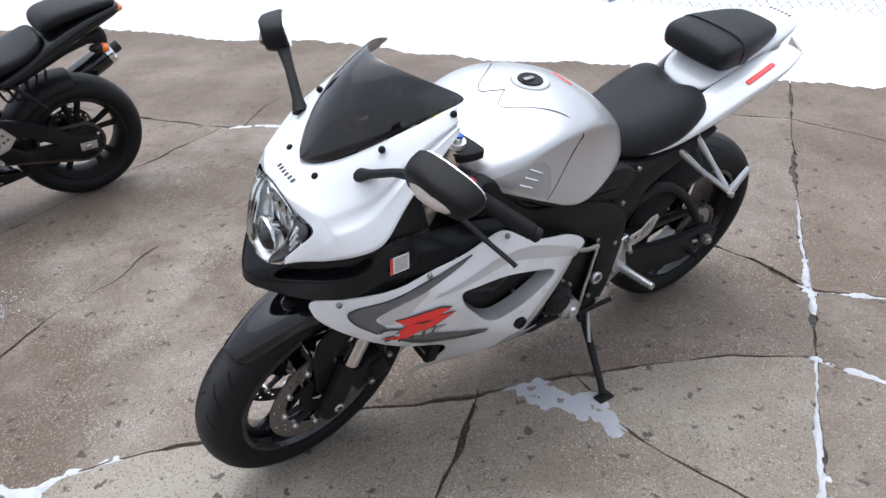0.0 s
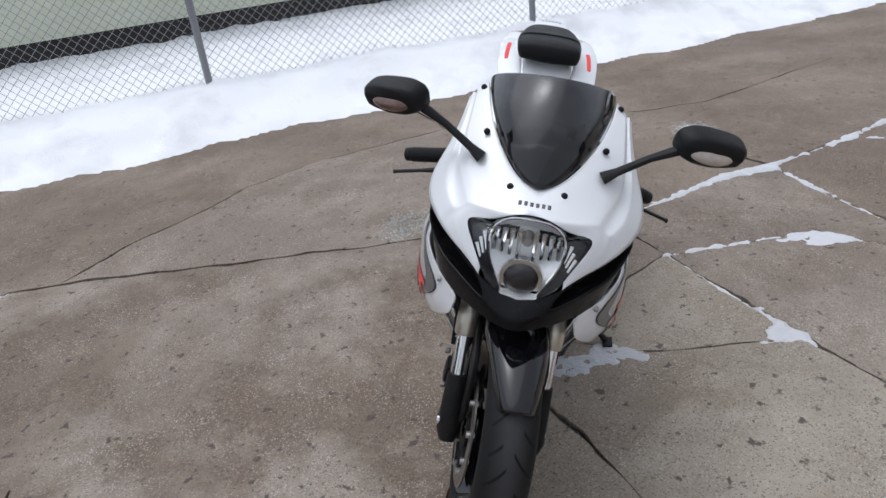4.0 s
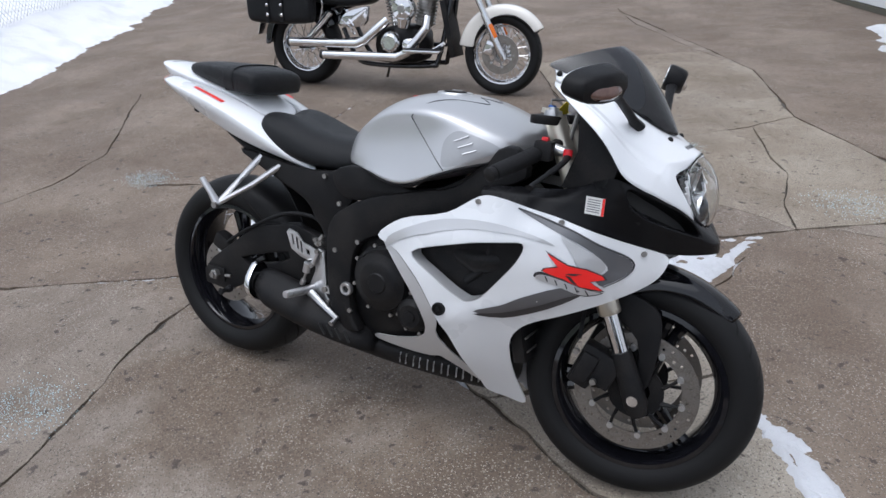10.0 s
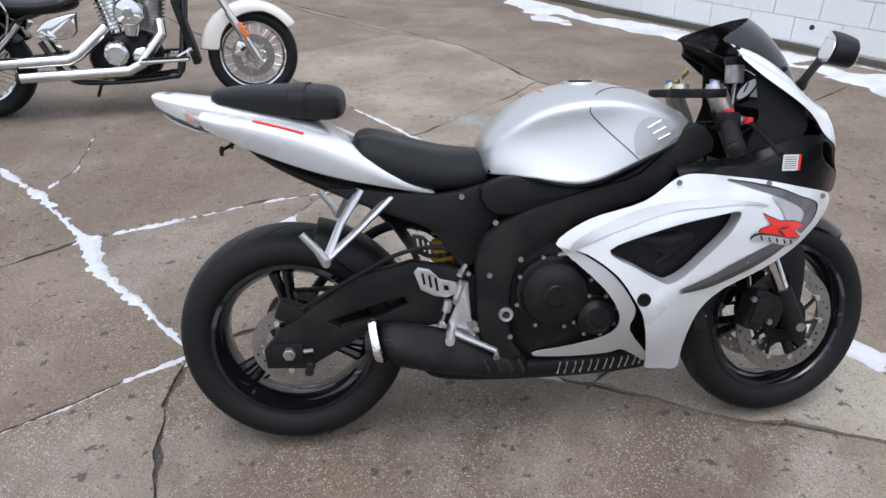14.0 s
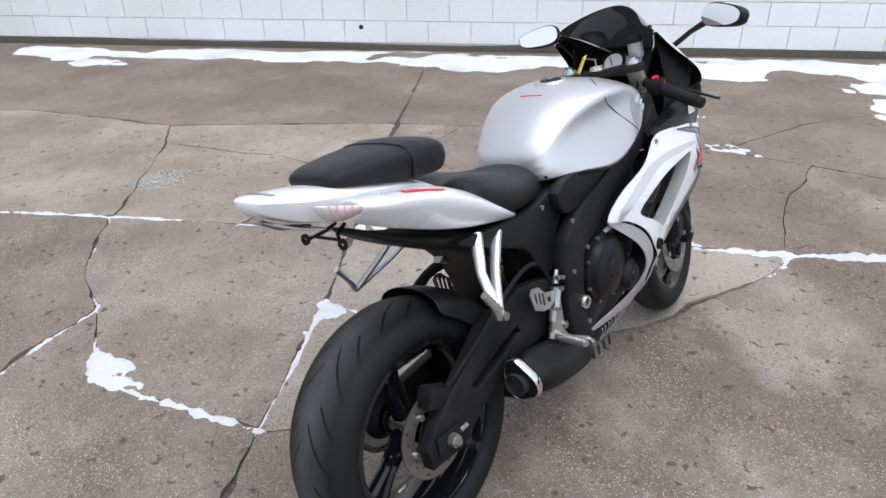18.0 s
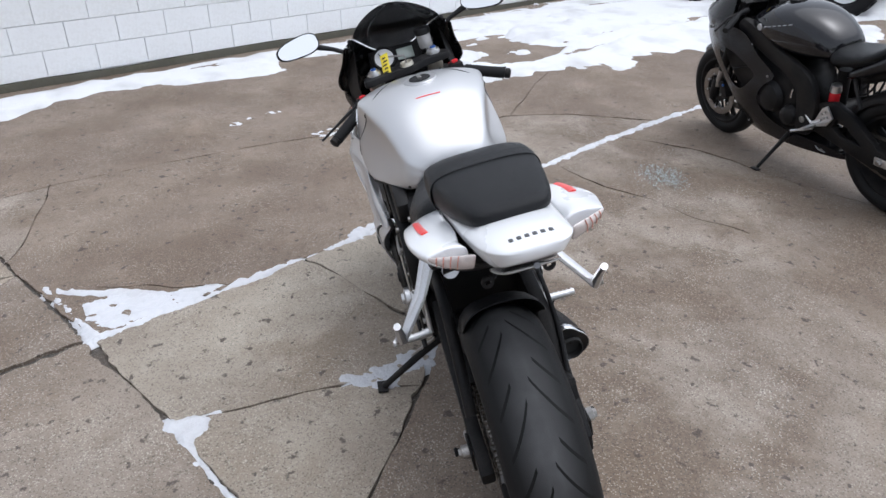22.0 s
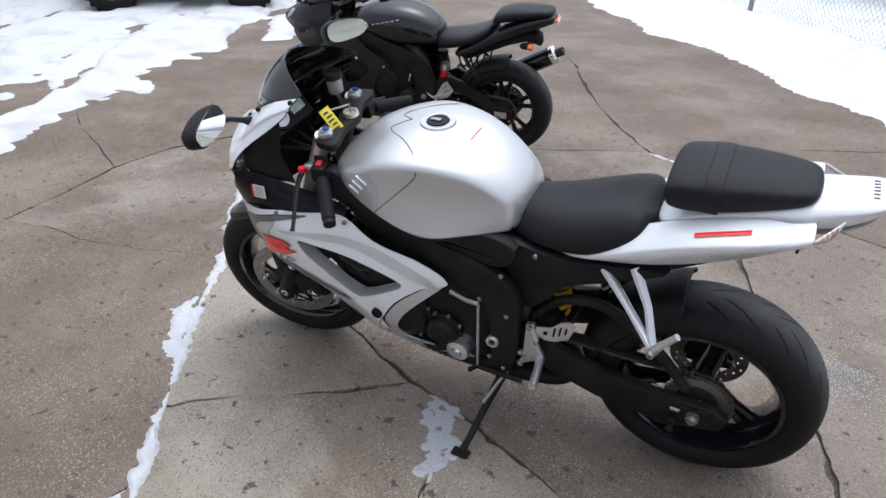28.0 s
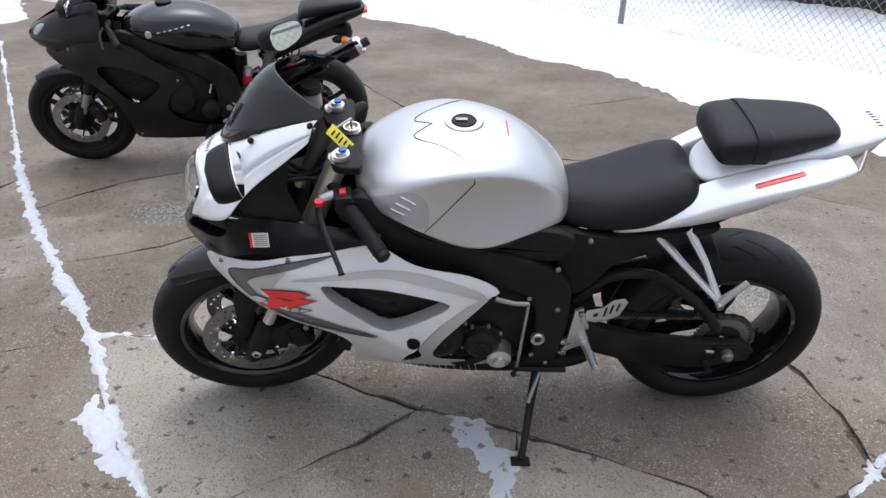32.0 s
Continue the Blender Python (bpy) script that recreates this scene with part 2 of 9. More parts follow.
def concrete(name, light, dark, speck=0.5, stain=0.5, island=False):
    """Old exposed-aggregate concrete: light and dark chips, stains and pits, each slab a little different."""
    m = bpy.data.materials.new(name)
    m.use_nodes = True
    nt = m.node_tree
    p = nt.nodes["Principled BSDF"]
    N, L = nt.nodes.new, nt.links.new
    tc = N("ShaderNodeTexCoord")

    def tex(scale, detail, rough=0.6):
        n = N("ShaderNodeTexNoise")
        n.inputs["Scale"].default_value, n.inputs["Detail"].default_value, n.inputs["Roughness"].default_value = scale, detail, rough
        L(tc.outputs["Object"], n.inputs["Vector"])
        return n.outputs["Fac"]

    def ranged(v, a, b, lo=0.0, hi=1.0):
        n = N("ShaderNodeMapRange")
        n.inputs["From Min"].default_value, n.inputs["From Max"].default_value = a, b
        n.inputs["To Min"].default_value, n.inputs["To Max"].default_value = lo, hi
        L(v, n.inputs["Value"])
        return n.outputs[0]

    def mixed(a, b, f):
        n = N("ShaderNodeMix")
        n.data_type = "RGBA"
        for key, v in (("A", a), ("B", b)):
            if isinstance(v, tuple):
                n.inputs[key].default_value = (*v, 1)
            else:
                L(v, n.inputs[key])
        L(f, n.inputs["Factor"])
        return n.outputs["Result"]

    info = N("ShaderNodeObjectInfo")
    damp = tuple(c * k for c, k in zip(dark, (0.76, 0.68, 0.58)))
    base = mixed(dark, light, ranged(tex(0.9, 10, 0.66), 0.43, 0.59))
    base = mixed(base, damp, ranged(tex(1.3, 9, 0.60), 0.48, 0.57, 0, stain + 0.40))
    slab = ranged(info.outputs["Random"], 0, 1, 0.0, 0.35)
    base = mixed(base, light, slab)
    haze = ranged(tex(2.4, 8, 0.75), 0.56, 0.74, 0, 0.55)
    base = mixed(base, tuple(min(1, c * 1.45) for c in light), haze)
    rust = ranged(tex(1.7, 9, 0.65), 0.50, 0.68, 0, stain * 1.25)
    base = mixed(base, (0.160, 0.113, 0.075), rust)
    chips = N("ShaderNodeTexVoronoi")
    chips.inputs["Scale"].default_value = 270
    L(tc.outputs["Object"], chips.inputs["Vector"])
    sepc = N("ShaderNodeSeparateColor")
    L(chips.outputs["Color"], sepc.inputs[0])
    cover = ranged(tex(3.0, 4), 0.35, 0.65, 0.15, 1.0)
    chip_amount = N("ShaderNodeMath")
    chip_amount.operation = "MULTIPLY"
    L(ranged(sepc.outputs[0], 0.87, 0.92, 0, speck), chip_amount.inputs[0])
    L(cover, chip_amount.inputs[1])
    base = mixed(base, (0.54, 0.50, 0.44), chip_amount.outputs[0])
    base = mixed(base, (0.05, 0.042, 0.036), ranged(sepc.outputs[1], 0.86, 0.94, 0, speck))
    base = mixed(base, tuple(c * 1.25 for c in light), ranged(tex(110, 4, 0.6), 0.52, 0.74, 0, 0.30))
    base = mixed(base, (0.045, 0.034, 0.028), ranged(tex(19, 5, 0.55), 0.62, 0.67, 0, 0.85))
    base = mixed(base, (0.06, 0.046, 0.038), ranged(tex(48, 3, 0.5), 0.67, 0.72, 0, 0.7))
    pebbles = N("ShaderNodeTexVoronoi")
    pebbles.inputs["Scale"].default_value = 105
    L(tc.outputs["Object"], pebbles.inputs["Vector"])
    sepp = N("ShaderNodeSeparateColor")
    L(pebbles.outputs["Color"], sepp.inputs[0])
    rim = ranged(pebbles.outputs["Distance"], 0.22, 0.34, 1.0, 0.0)

    def both(a, b):
        n = N("ShaderNodeMath")
        n.operation = "MULTIPLY"
        L(a, n.inputs[0])
        L(b, n.inputs[1])
        return n.outputs[0]

    base = mixed(base, (0.44, 0.40, 0.34), both(both(ranged(sepp.outputs[0], 0.93, 0.95, 0, speck), rim), cover))
    base = mixed(base, (0.042, 0.034, 0.029), both(ranged(sepp.outputs[1], 0.90, 0.92, 0, speck), rim))
    grain = tex(420, 3)
    base = mixed(base, (0.10, 0.085, 0.075), ranged(grain, 0.52, 0.72, 0, 0.45))
    L(base, p.inputs["Base Color"])
    L(ranged(tex(2.0, 5), 0.3, 0.7, 0.62, 0.9), p.inputs["Roughness"])
    b = N("ShaderNodeBump")
    b.inputs["Strength"].default_value, b.inputs["Distance"].default_value = 0.6, 0.003
    L(chips.outputs["Distance"], b.inputs["Height"])
    b2 = N("ShaderNodeBump")
    b2.inputs["Strength"].default_value, b2.inputs["Distance"].default_value = 0.5, 0.006
    L(tex(60, 6), b2.inputs["Height"])
    L(b.outputs[0], b2.inputs["Normal"])
    L(b2.outputs[0], p.inputs["Normal"])
    return m


CONCRETE = concrete("aggregate_concrete", (0.272, 0.230, 0.190), (0.140, 0.105, 0.078), 0.62, 0.45)
PALE = concrete("pale_concrete", (0.345, 0.303, 0.250), (0.215, 0.178, 0.140), 0.60, 0.16)
BROWN = concrete("brown_concrete", (0.212, 0.166, 0.127), (0.122, 0.087, 0.063), 0.6, 0.2)
DIRT = concrete("joint_dirt", (0.060, 0.050, 0.042), (0.030, 0.026, 0.022), 0.4, 0.5)


def snow_material(name, colour, dirty=0.25, wet=0.0):
    m = bpy.data.materials.new(name)
    m.use_nodes = True
    nt = m.node_tree
    p = nt.nodes["Principled BSDF"]
    N, L = nt.nodes.new, nt.links.new
    tc = N("ShaderNodeTexCoord")
    a = N("ShaderNodeTexNoise")
    a.inputs["Scale"].default_value, a.inputs["Detail"].default_value = 2.5, 8
    f = N("ShaderNodeTexNoise")
    f.inputs["Scale"].default_value, f.inputs["Detail"].default_value = 55, 6
    L(tc.outputs["Object"], a.inputs["Vector"])
    L(tc.outputs["Object"], f.inputs["Vector"])
    r = N("ShaderNodeMapRange")
    r.inputs["From Min"].default_value, r.inputs["From Max"].default_value, r.inputs["To Max"].default_value = 0.50, 0.78, dirty
    L(a.outputs["Fac"], r.inputs["Value"])
    mx = N("ShaderNodeMix")
    mx.data_type = "RGBA"
    mx.inputs["A"].default_value, mx.inputs["B"].default_value = (*colour, 1), (0.40, 0.40, 0.41, 1)
    L(r.outputs[0], mx.inputs["Factor"])
    L(mx.outputs["Result"], p.inputs["Base Color"])
    p.inputs["Roughness"].default_value = 0.35 if wet else 0.75
    b = N("ShaderNodeBump")
    b.inputs["Strength"].default_value, b.inputs["Distance"].default_value = 0.7, 0.012
    L(f.outputs["Fac"], b.inputs["Height"])
    L(b.outputs[0], p.inputs["Normal"])
    return m


SNOW = snow_material("old_snow", (0.80, 0.81, 0.84), 0.45)
SLUSH = snow_material("thin_icy_snow", (0.56, 0.57, 0.60), 0.8, 1)
THIN = snow_material("thin_old_snow", (0.54, 0.55, 0.58), 0.95, 1)
WALLSNOW = snow_material("trampled_snow", (0.60, 0.61, 0.63), 0.95)
ICE = snow_material("wet_ice", (0.40, 0.41, 0.44), 0.5, 1)


# ---- mesh helpers ----
def part(name, bm, mat, parent=None, label="", sharp=38, subsurf=0):
    """Links a bmesh as one mesh object under a thing or a part, two levels deep at most."""
    while parent and parent.parent and parent.parent.parent:
        parent = parent.parent
    me = bpy.data.meshes.new(name)
    bmesh.ops.recalc_face_normals(bm, faces=bm.faces)
    bm.to_mesh(me)
    bm.free()
    for poly in me.polygons:
        poly.use_smooth = True
    if not subsurf:
        me.set_sharp_from_angle(angle=radians(sharp))
    me.materials.append(mat)
    ob = new(name, me)
    if subsurf:
        mod = ob.modifiers.new("smooth", "SUBSURF")
        mod.levels = mod.render_levels = subsurf
    if parent:
        ob.parent = parent
    if label:
        tagged(ob, label)
    return ob


def thing(name, m, label, category, group=""):
    ob = new(name)
    ob.matrix_basis = m
    return tagged(ob, label, category, group)


def bezier_smooth(pts, n=6, closed=True):
    """Catmull-Rom through the points."""
    pts = [Vector(p) for p in pts]
    k, out = len(pts), []
    for i in range(k if closed else k - 1):
        p = [pts[(i + j) % k] if closed else pts[min(max(i + j, 0), k - 1)] for j in (-1, 0, 1, 2)]
        for s in range(n):
            t = s / n
            out.append(0.5 * ((2 * p[1]) + (p[2] - p[0]) * t + (2 * p[0] - 5 * p[1] + 4 * p[2] - p[3]) * t * t + (3 * p[1] - p[0] - 3 * p[2] + p[3]) * t ** 3))
    if not closed:
        out.append(pts[-1])
    return out


def tube(bm, pts, r, n=10, flat=1.0, smooth=0):
    """A round bar along points; r is one radius or one for each point."""
    pts = [Vector(p) for p in pts]
    if smooth:
        rs = [r] * len(pts) if isinstance(r, (int, float)) else list(r)
        pos = bezier_smooth(pts, smooth, False)
        rad = [rs[min(i // smooth, len(rs) - 1)] for i in range(len(pos))]
        pts, r = pos, rad
    rs = [r] * len(pts) if isinstance(r, (int, float)) else r
    rings, up = [], None
    for i, p in enumerate(pts):
        d = (pts[min(i + 1, len(pts) - 1)] - pts[max(i - 1, 0)]).normalized()
        if up is None:
            up = Vector((0, 0, 1)) if abs(d.z) < 0.9 else Vector((1, 0, 0))
        a = d.cross(up).normalized()
        up = a.cross(d).normalized()
        rings.append([bm.verts.new(p + (a * math.cos(2 * math.pi * k / n) + up * flat * math.sin(2 * math.pi * k / n)) * rs[i]) for k in range(n)])
    for a, b in zip(rings, rings[1:]):
        for k in range(n):
            bm.faces.new((a[k], a[(k + 1) % n], b[(k + 1) % n], b[k]))
    bm.faces.new(rings[0][::-1])
    bm.faces.new(rings[-1])
    return bm


def bar(pts, r, n=10, flat=1.0, smooth=0):
    return tube(bmesh.new(), pts, r, n, flat, smooth)


def block(bm, at, size, rot=None, bevel=0.0):
    m = Matrix.Translation(at) @ (rot.to_4x4() if rot else Matrix.Identity(4))
    made = bmesh.ops.create_cube(bm, size=1, matrix=m @ Matrix.Diagonal((*size, 1)))
    if bevel:
        edges = list({e for v in made["verts"] for e in v.link_edges})
        bmesh.ops.bevel(bm, geom=edges, offset=bevel, segments=2, affect="EDGES", profile=0.6)
    return bm


def lathe(profile, at=(0, 0, 0), axis="Y", n=48, arc=(0, 360)):
    """Turns (radius, along) pairs round an axis."""
    bm = bmesh.new()
    whole = arc[1] - arc[0] >= 360
    steps = n if whole else n + 1
    rings = []
    for i in range(steps):
        a = radians(arc[0] + (arc[1] - arc[0]) * i / n)
        c, s = math.cos(a), math.sin(a)
        ring = []
        for r, h in profile:
            p = {"Y": (r * c, h, r * s), "X": (h, r * c, r * s), "Z": (r * c, r * s, h)}[axis]
            ring.append(bm.verts.new(Vector(at) + Vector(p)))
        rings.append(ring)
    for i in range(n):
        a, b = rings[i], rings[(i + 1) % steps]
        for k in range(len(profile) - 1):
            bm.faces.new((a[k], a[k + 1], b[k + 1], b[k]))
    bmesh.ops.remove_doubles(bm, verts=bm.verts, dist=1e-5)
    return bm


def plate(outline, y0, y1, bevel=0.0, holes=(), smooth=0):
    """A flat plate: an outline in x and z, from y0 to y1, its rim bevelled."""
    bm = bmesh.new()
    if smooth:
        outline = [(p.x, p.y) for p in bezier_smooth([Vector((*q, 0)) for q in outline], smooth)]
    loops = [outline, *holes]
    edges = []
    for loop in loops:
        vs = [bm.verts.new((x, y0, z)) for x, z in loop]
        edges += [bm.edges.new((a, b)) for a, b in zip(vs, vs[1:] + vs[:1])]
    bmesh.ops.triangle_fill(bm, use_beauty=True, use_dissolve=not holes, edges=edges)
    faces = list(bm.faces)
    ext = bmesh.ops.extrude_face_region(bm, geom=faces)
    moved = [v for v in ext["geom"] if isinstance(v, bmesh.types.BMVert)]
    bmesh.ops.translate(bm, verts=moved, vec=(0, y1 - y0, 0))
    if bevel:
        rim = [e for e in bm.edges if e.is_manifold and e.calc_face_angle(0) > 0.9 and abs(e.verts[0].co.y - e.verts[1].co.y) < 1e-6]
        bmesh.ops.bevel(bm, geom=rim, offset=bevel, segments=2, affect="EDGES", profile=0.5)
    return bm


def cage(rows, mirror=False, loop=False, thick=0.0, cap=False):
    """A net of quads over rows of points; mirror adds the other half across y = 0."""
    bm = bmesh.new()
    for sy in ((1, -1) if mirror else (1,)):
        g = [[bm.verts.new((x, sy * y, z)) for x, y, z in row] for row in rows]
        for a, b in zip(g, g[1:]):
            k = len(a)
            for i in range(k if loop else k - 1):
                q = [a[i], a[(i + 1) % k], b[(i + 1) % k], b[i]]
                q = q if sy > 0 else q[::-1]
                if len({tuple(round(c, 5) for c in v.co) for v in q}) >= 3:
                    bm.faces.new(q)
        if cap:
            for ring in (g[0][::-1], g[-1]):
                bm.faces.new(ring)
    bmesh.ops.remove_doubles(bm, verts=bm.verts, dist=1e-4)
    bmesh.ops.recalc_face_normals(bm, faces=bm.faces)
    if thick:
        bmesh.ops.solidify(bm, geom=list(bm.faces), thickness=thick)
    return bm


def creased(bm, test):
    """Marks the edges whose two ends give the same crease value; test maps a corner to a value or 0."""
    layer = bm.edges.layers.float.new("crease_edge")
    for e in bm.edges:
        a, b = test(e.verts[0].co), test(e.verts[1].co)
        if e.is_boundary:
            e[layer] = 0.85
        elif a and a == b:
            e[layer] = a
    return bm


def lines_of(stations, marks):
    """A crease test for the lengthwise lines of a hull: {index in the profile: crease}."""
    key = lambda x, y, z: (round(x, 4), round(abs(y), 4), round(z, 4))
    table = {key(x, *prof[i]): v for x, prof in stations for i, v in marks.items()}
    return lambda co: table.get(key(*co), 0)


def hull(stations, cap=True):
    """A closed body: stations along x of half profiles (y, z) from the top middle to the bottom middle."""
    rows = []
    for x, prof in stations:
        right = [(x, -y, z) for y, z in prof[-2:0:-1]]
        rows.append([(x, y, z) for y, z in prof] + right)
    return cage(rows, loop=True, cap=cap)


def thin_plate(points):
    """A smooth surface y over (x, z) through a few points."""
    c = np.array(points)
    n = len(c)
    d = np.linalg.norm(c[:, None, :2] - c[None, :, :2], axis=2)
    k = np.where(d > 0, d * d * np.log(d + 1e-12), 0) + np.eye(n) * 0.002
    p = np.c_[np.ones(n), c[:, :2]]
    w = np.linalg.solve(np.block([[k, p], [p.T, np.zeros((3, 3))]]), np.r_[c[:, 2], 0, 0, 0])

    def f(x, z):
        r = np.hypot(x - c[:, 0], z - c[:, 1])
        return float((w[:n] * np.where(r > 0, r * r * np.log(r + 1e-12), 0)).sum() + w[n] + w[n + 1] * x + w[n + 2] * z)
    return f


def skin(outline, f, side, lift=0.0, thick=0.004, holes=(), step=0.035, smooth=4, fold=None):
    """A curved panel: an outline in x and z laid on the surface y = side * (f + lift)."""
    bm = bmesh.new()
    edges = []
    for loop in [outline, *holes]:
        if smooth:
            loop = [(p.x, p.y) for p in bezier_smooth([Vector((*q, 0)) for q in loop], smooth)]
        vs = [bm.verts.new((x, 0, z)) for x, z in loop]
        edges += [bm.edges.new((a, b)) for a, b in zip(vs, vs[1:] + vs[:1])]
    bmesh.ops.triangle_fill(bm, use_beauty=True, use_dissolve=False, edges=edges)
    xs, zs = [v.co.x for v in bm.verts], [v.co.z for v in bm.verts]
    for no, lo, hi in (((1, 0, 0), min(xs), max(xs)), ((0, 0, 1), min(zs), max(zs))):
        for i in range(1, int((hi - lo) / step) + 1):
            bmesh.ops.bisect_plane(bm, geom=bm.verts[:] + bm.edges[:] + bm.faces[:], plane_co=Vector(no) * (lo + i * step), plane_no=no)
    for v in bm.verts:
        v.co.y = side * (max(0.0, f(v.co.x, v.co.z)) + lift + (fold(v.co.x, v.co.z) if fold else 0))
    bmesh.ops.recalc_face_normals(bm, faces=bm.faces)
    if sum(fc.normal.y for fc in bm.faces) * side < 0:
        bmesh.ops.reverse_faces(bm, faces=bm.faces)
    if thick:
        bmesh.ops.solidify(bm, geom=list(bm.faces), thickness=thick)
    return bm


def moved(bm, m):
    bmesh.ops.transform(bm, matrix=m, verts=bm.verts)
    return bm


def bolt(parent, at, r=0.006, axis="Y", mat=None, h=0.004, name="bolt"):
    prof = [(0, -h), (r, -h), (r, h * 0.6), (r * 0.75, h), (r * 0.45, h), (r * 0.4, h * 0.3), (0, h * 0.3)]
    return part(name, lathe(prof, at, axis, 12), mat or STEEL, parent)

# ---- ground: concrete slabs split by joints and cracks ----
def vnoise(x, y, scale, seed):
    """Smooth value noise on arrays, -1 to 1."""
    x, y = np.asarray(x) * scale, np.asarray(y) * scale
    xi, yi = np.floor(x).astype(np.int64), np.floor(y).astype(np.int64)
    u, v = x - xi, y - yi
    u, v = u * u * (3 - 2 * u), v * v * (3 - 2 * v)

    def h(a, b):
        n = (a * 374761393 + b * 668265263 + seed * 974711) & 0x7FFFFFFF
        n = ((n ^ (n >> 13)) * 1274126177) & 0x7FFFFFFF
        return ((n ^ (n >> 16)) & 0xFFFF) / 32767.5 - 1
    return (h(xi, yi) * (1 - u) + h(xi + 1, yi) * u) * (1 - v) + (h(xi, yi + 1) * (1 - u) + h(xi + 1, yi + 1) * u) * v


def fractal(x, y, scale, seed, octaves=4):
    return sum(vnoise(x, y, scale * 2 ** k, seed + k) * 0.5 ** k for k in range(octaves)) / 1.8


# joints and cracks: the half width in metres, then the line
JOINT_A = [(-9.0, -5.4), (-4.5, -2.35), (-2.65, -1.09), (-1.98, -0.66), (-1.19, -0.14), (-0.60, 0.27), (-0.42, 0.40), (-0.07, 0.63), (0.38, 0.92), (0.55, 1.03), (1.03, 1.37), (1.61, 1.81), (2.37, 2.35), (3.23, 2.93), (5.2, 4.3)]
JOINT_B = [(-3.2, 8.2), (-1.3, 5.1), (-0.80, 4.33), (-0.02, 3.12), (0.43, 2.43), (0.85, 1.75), (1.06, 1.37), (1.40, 0.84), (1.55, 0.62), (1.85, 0.16), (2.09, -0.27), (2.45, -0.78), (2.83, -1.34), (3.20, -1.95), (3.95, -3.30), (5.14, -5.40), (7.0, -8.6)]
JOINT_D = [(-0.9, 7.0), (-0.04, 5.94), (0.48, 5.32), (0.96, 4.70), (1.39, 3.55), (1.98, 2.85), (2.37, 2.38), (2.64, 1.95), (2.87, 1.45), (3.11, 0.80), (3.22, 0.40), (3.27, 0.0), (3.31, -0.4), (3.39, -0.8), (3.36, -1.2), (3.10, -1.77)]
CRACKS = [
    (0.010, JOINT_A), (0.010, JOINT_B), (0.008, JOINT_D),
    (0.007, [(2.10, -0.30), (1.86, -0.27), (1.67, -0.18), (1.46, -0.11), (1.32, -0.085), (1.20, -0.04), (1.05, 0.05), (0.92, 0.12), (0.80, 0.15), (0.66, 0.20), (0.55, 0.28), (0.45, 0.31), (0.29, 0.38), (0.11, 0.46), (-0.06, 0.62)]),
    (0.006, [(1.55, 0.62), (1.41, 0.49), (1.25, 0.38), (1.10, 0.28), (0.90, 0.125)]),
    (0.005, [(0.53, 1.01), (0.58, 0.78), (0.63, 0.62), (0.66, 0.46), (0.60, 0.24)]),
    (0.0085, [(-0.42, 0.40), (-0.45, 0.14), (-0.42, 0.0), (-0.38, -0.25), (-0.31, -0.41), (-0.24, -0.60), (-0.14, -0.95), (-0.03, -1.35), (0.06, -1.70), (0.13, -2.11), (0.26, -2.41), (0.66, -2.68), (0.95, -3.06), (1.29, -3.65), (2.0, -5.2)]),
    (0.006, [(2.85, -1.37), (2.50, -1.75), (2.10, -1.95), (1.75, -2.12), (1.30, -2.40), (0.95, -2.57), (0.70, -2.71)]),
    (0.005, [(0.15, -2.20), (-0.20, -2.10), (-0.69, -1.86), (-1.04, -1.75), (-1.47, -1.42), (-2.02, -0.68)]),
    (0.005, [(-2.02, -0.68), (-2.13, -0.04), (-2.20, 0.30), (-2.20, 0.63), (-2.36, 1.12), (-3.4, 2.2)]),
    (0.004, [(-2.19, 0.26), (-3.09, 0.32)]),
    (0.004, [(0.60, -2.65), (0.29, -2.97), (-0.42, -3.40), (-1.04, -3.69)]),
    (0.004, [(2.47, -0.82), (2.07, -0.98), (1.87, -1.15), (1.67, -1.26), (1.45, -1.42)]),
    (0.007, [(-1.64, 0.89), (-1.40, 1.03), (-1.08, 1.27), (-0.79, 1.40), (-0.50, 1.53), (-0.28, 1.62), (-0.04, 1.69), (0.08, 2.05), (0.40, 2.46)]),
    (0.007, [(-0.04, 1.69), (-0.20, 1.40), (-0.24, 1.17), (-0.19, 1.00), (-0.14, 0.84), (-0.07, 0.63)]),
    (0.009, [(-0.42, 0.40), (-0.60, 0.60), (-0.72, 0.75), (-0.93, 0.97), (-1.08, 1.27), (-1.21, 1.43), (-1.50, 1.78), (-1.85, 2.14), (-2.34, 2.69), (-3.0, 3.4), (-4.6, 5.2)]),
    (0.004, [(-1.50, 1.78), (-1.42, 2.10), (-1.51, 2.61)]),
    (0.005, [(0.43, 2.46), (0.76, 2.82), (1.12, 3.18), (1.39, 3.53)]),
    (0.006, [(0.77, 1.89), (1.00, 1.94), (1.20, 1.95), (1.43, 1.90), (1.61, 1.81)]),
    (0.004, [(1.61, 1.81), (1.53, 2.08), (1.48, 2.46), (1.20, 3.20)]),
    (0.005, [(1.72, 1.90), (2.15, 1.91), (2.62, 1.98)]),
    (0.004, [(1.37, 0.90), (1.38, 1.15), (1.44, 1.28), (1.45, 1.42)]),
    (0.005, [(3.22, 0.44), (4.00, 0.23), (4.57, -0.13)]),
    (0.004, [(3.39, -0.80), (4.02, -1.13), (4.8, -1.6)]),
    (0.004, [(-0.80, 4.33), (-0.20, 4.80), (0.45, 5.28)]),
    (0.005, [(0.86, 4.82), (0.33, 5.35), (-0.48, 6.30), (-1.0, 7.2)]),
    (0.004, [(2.09, -0.25), (2.40, -0.15), (2.70, -0.09), (3.27, -0.05)]),
]


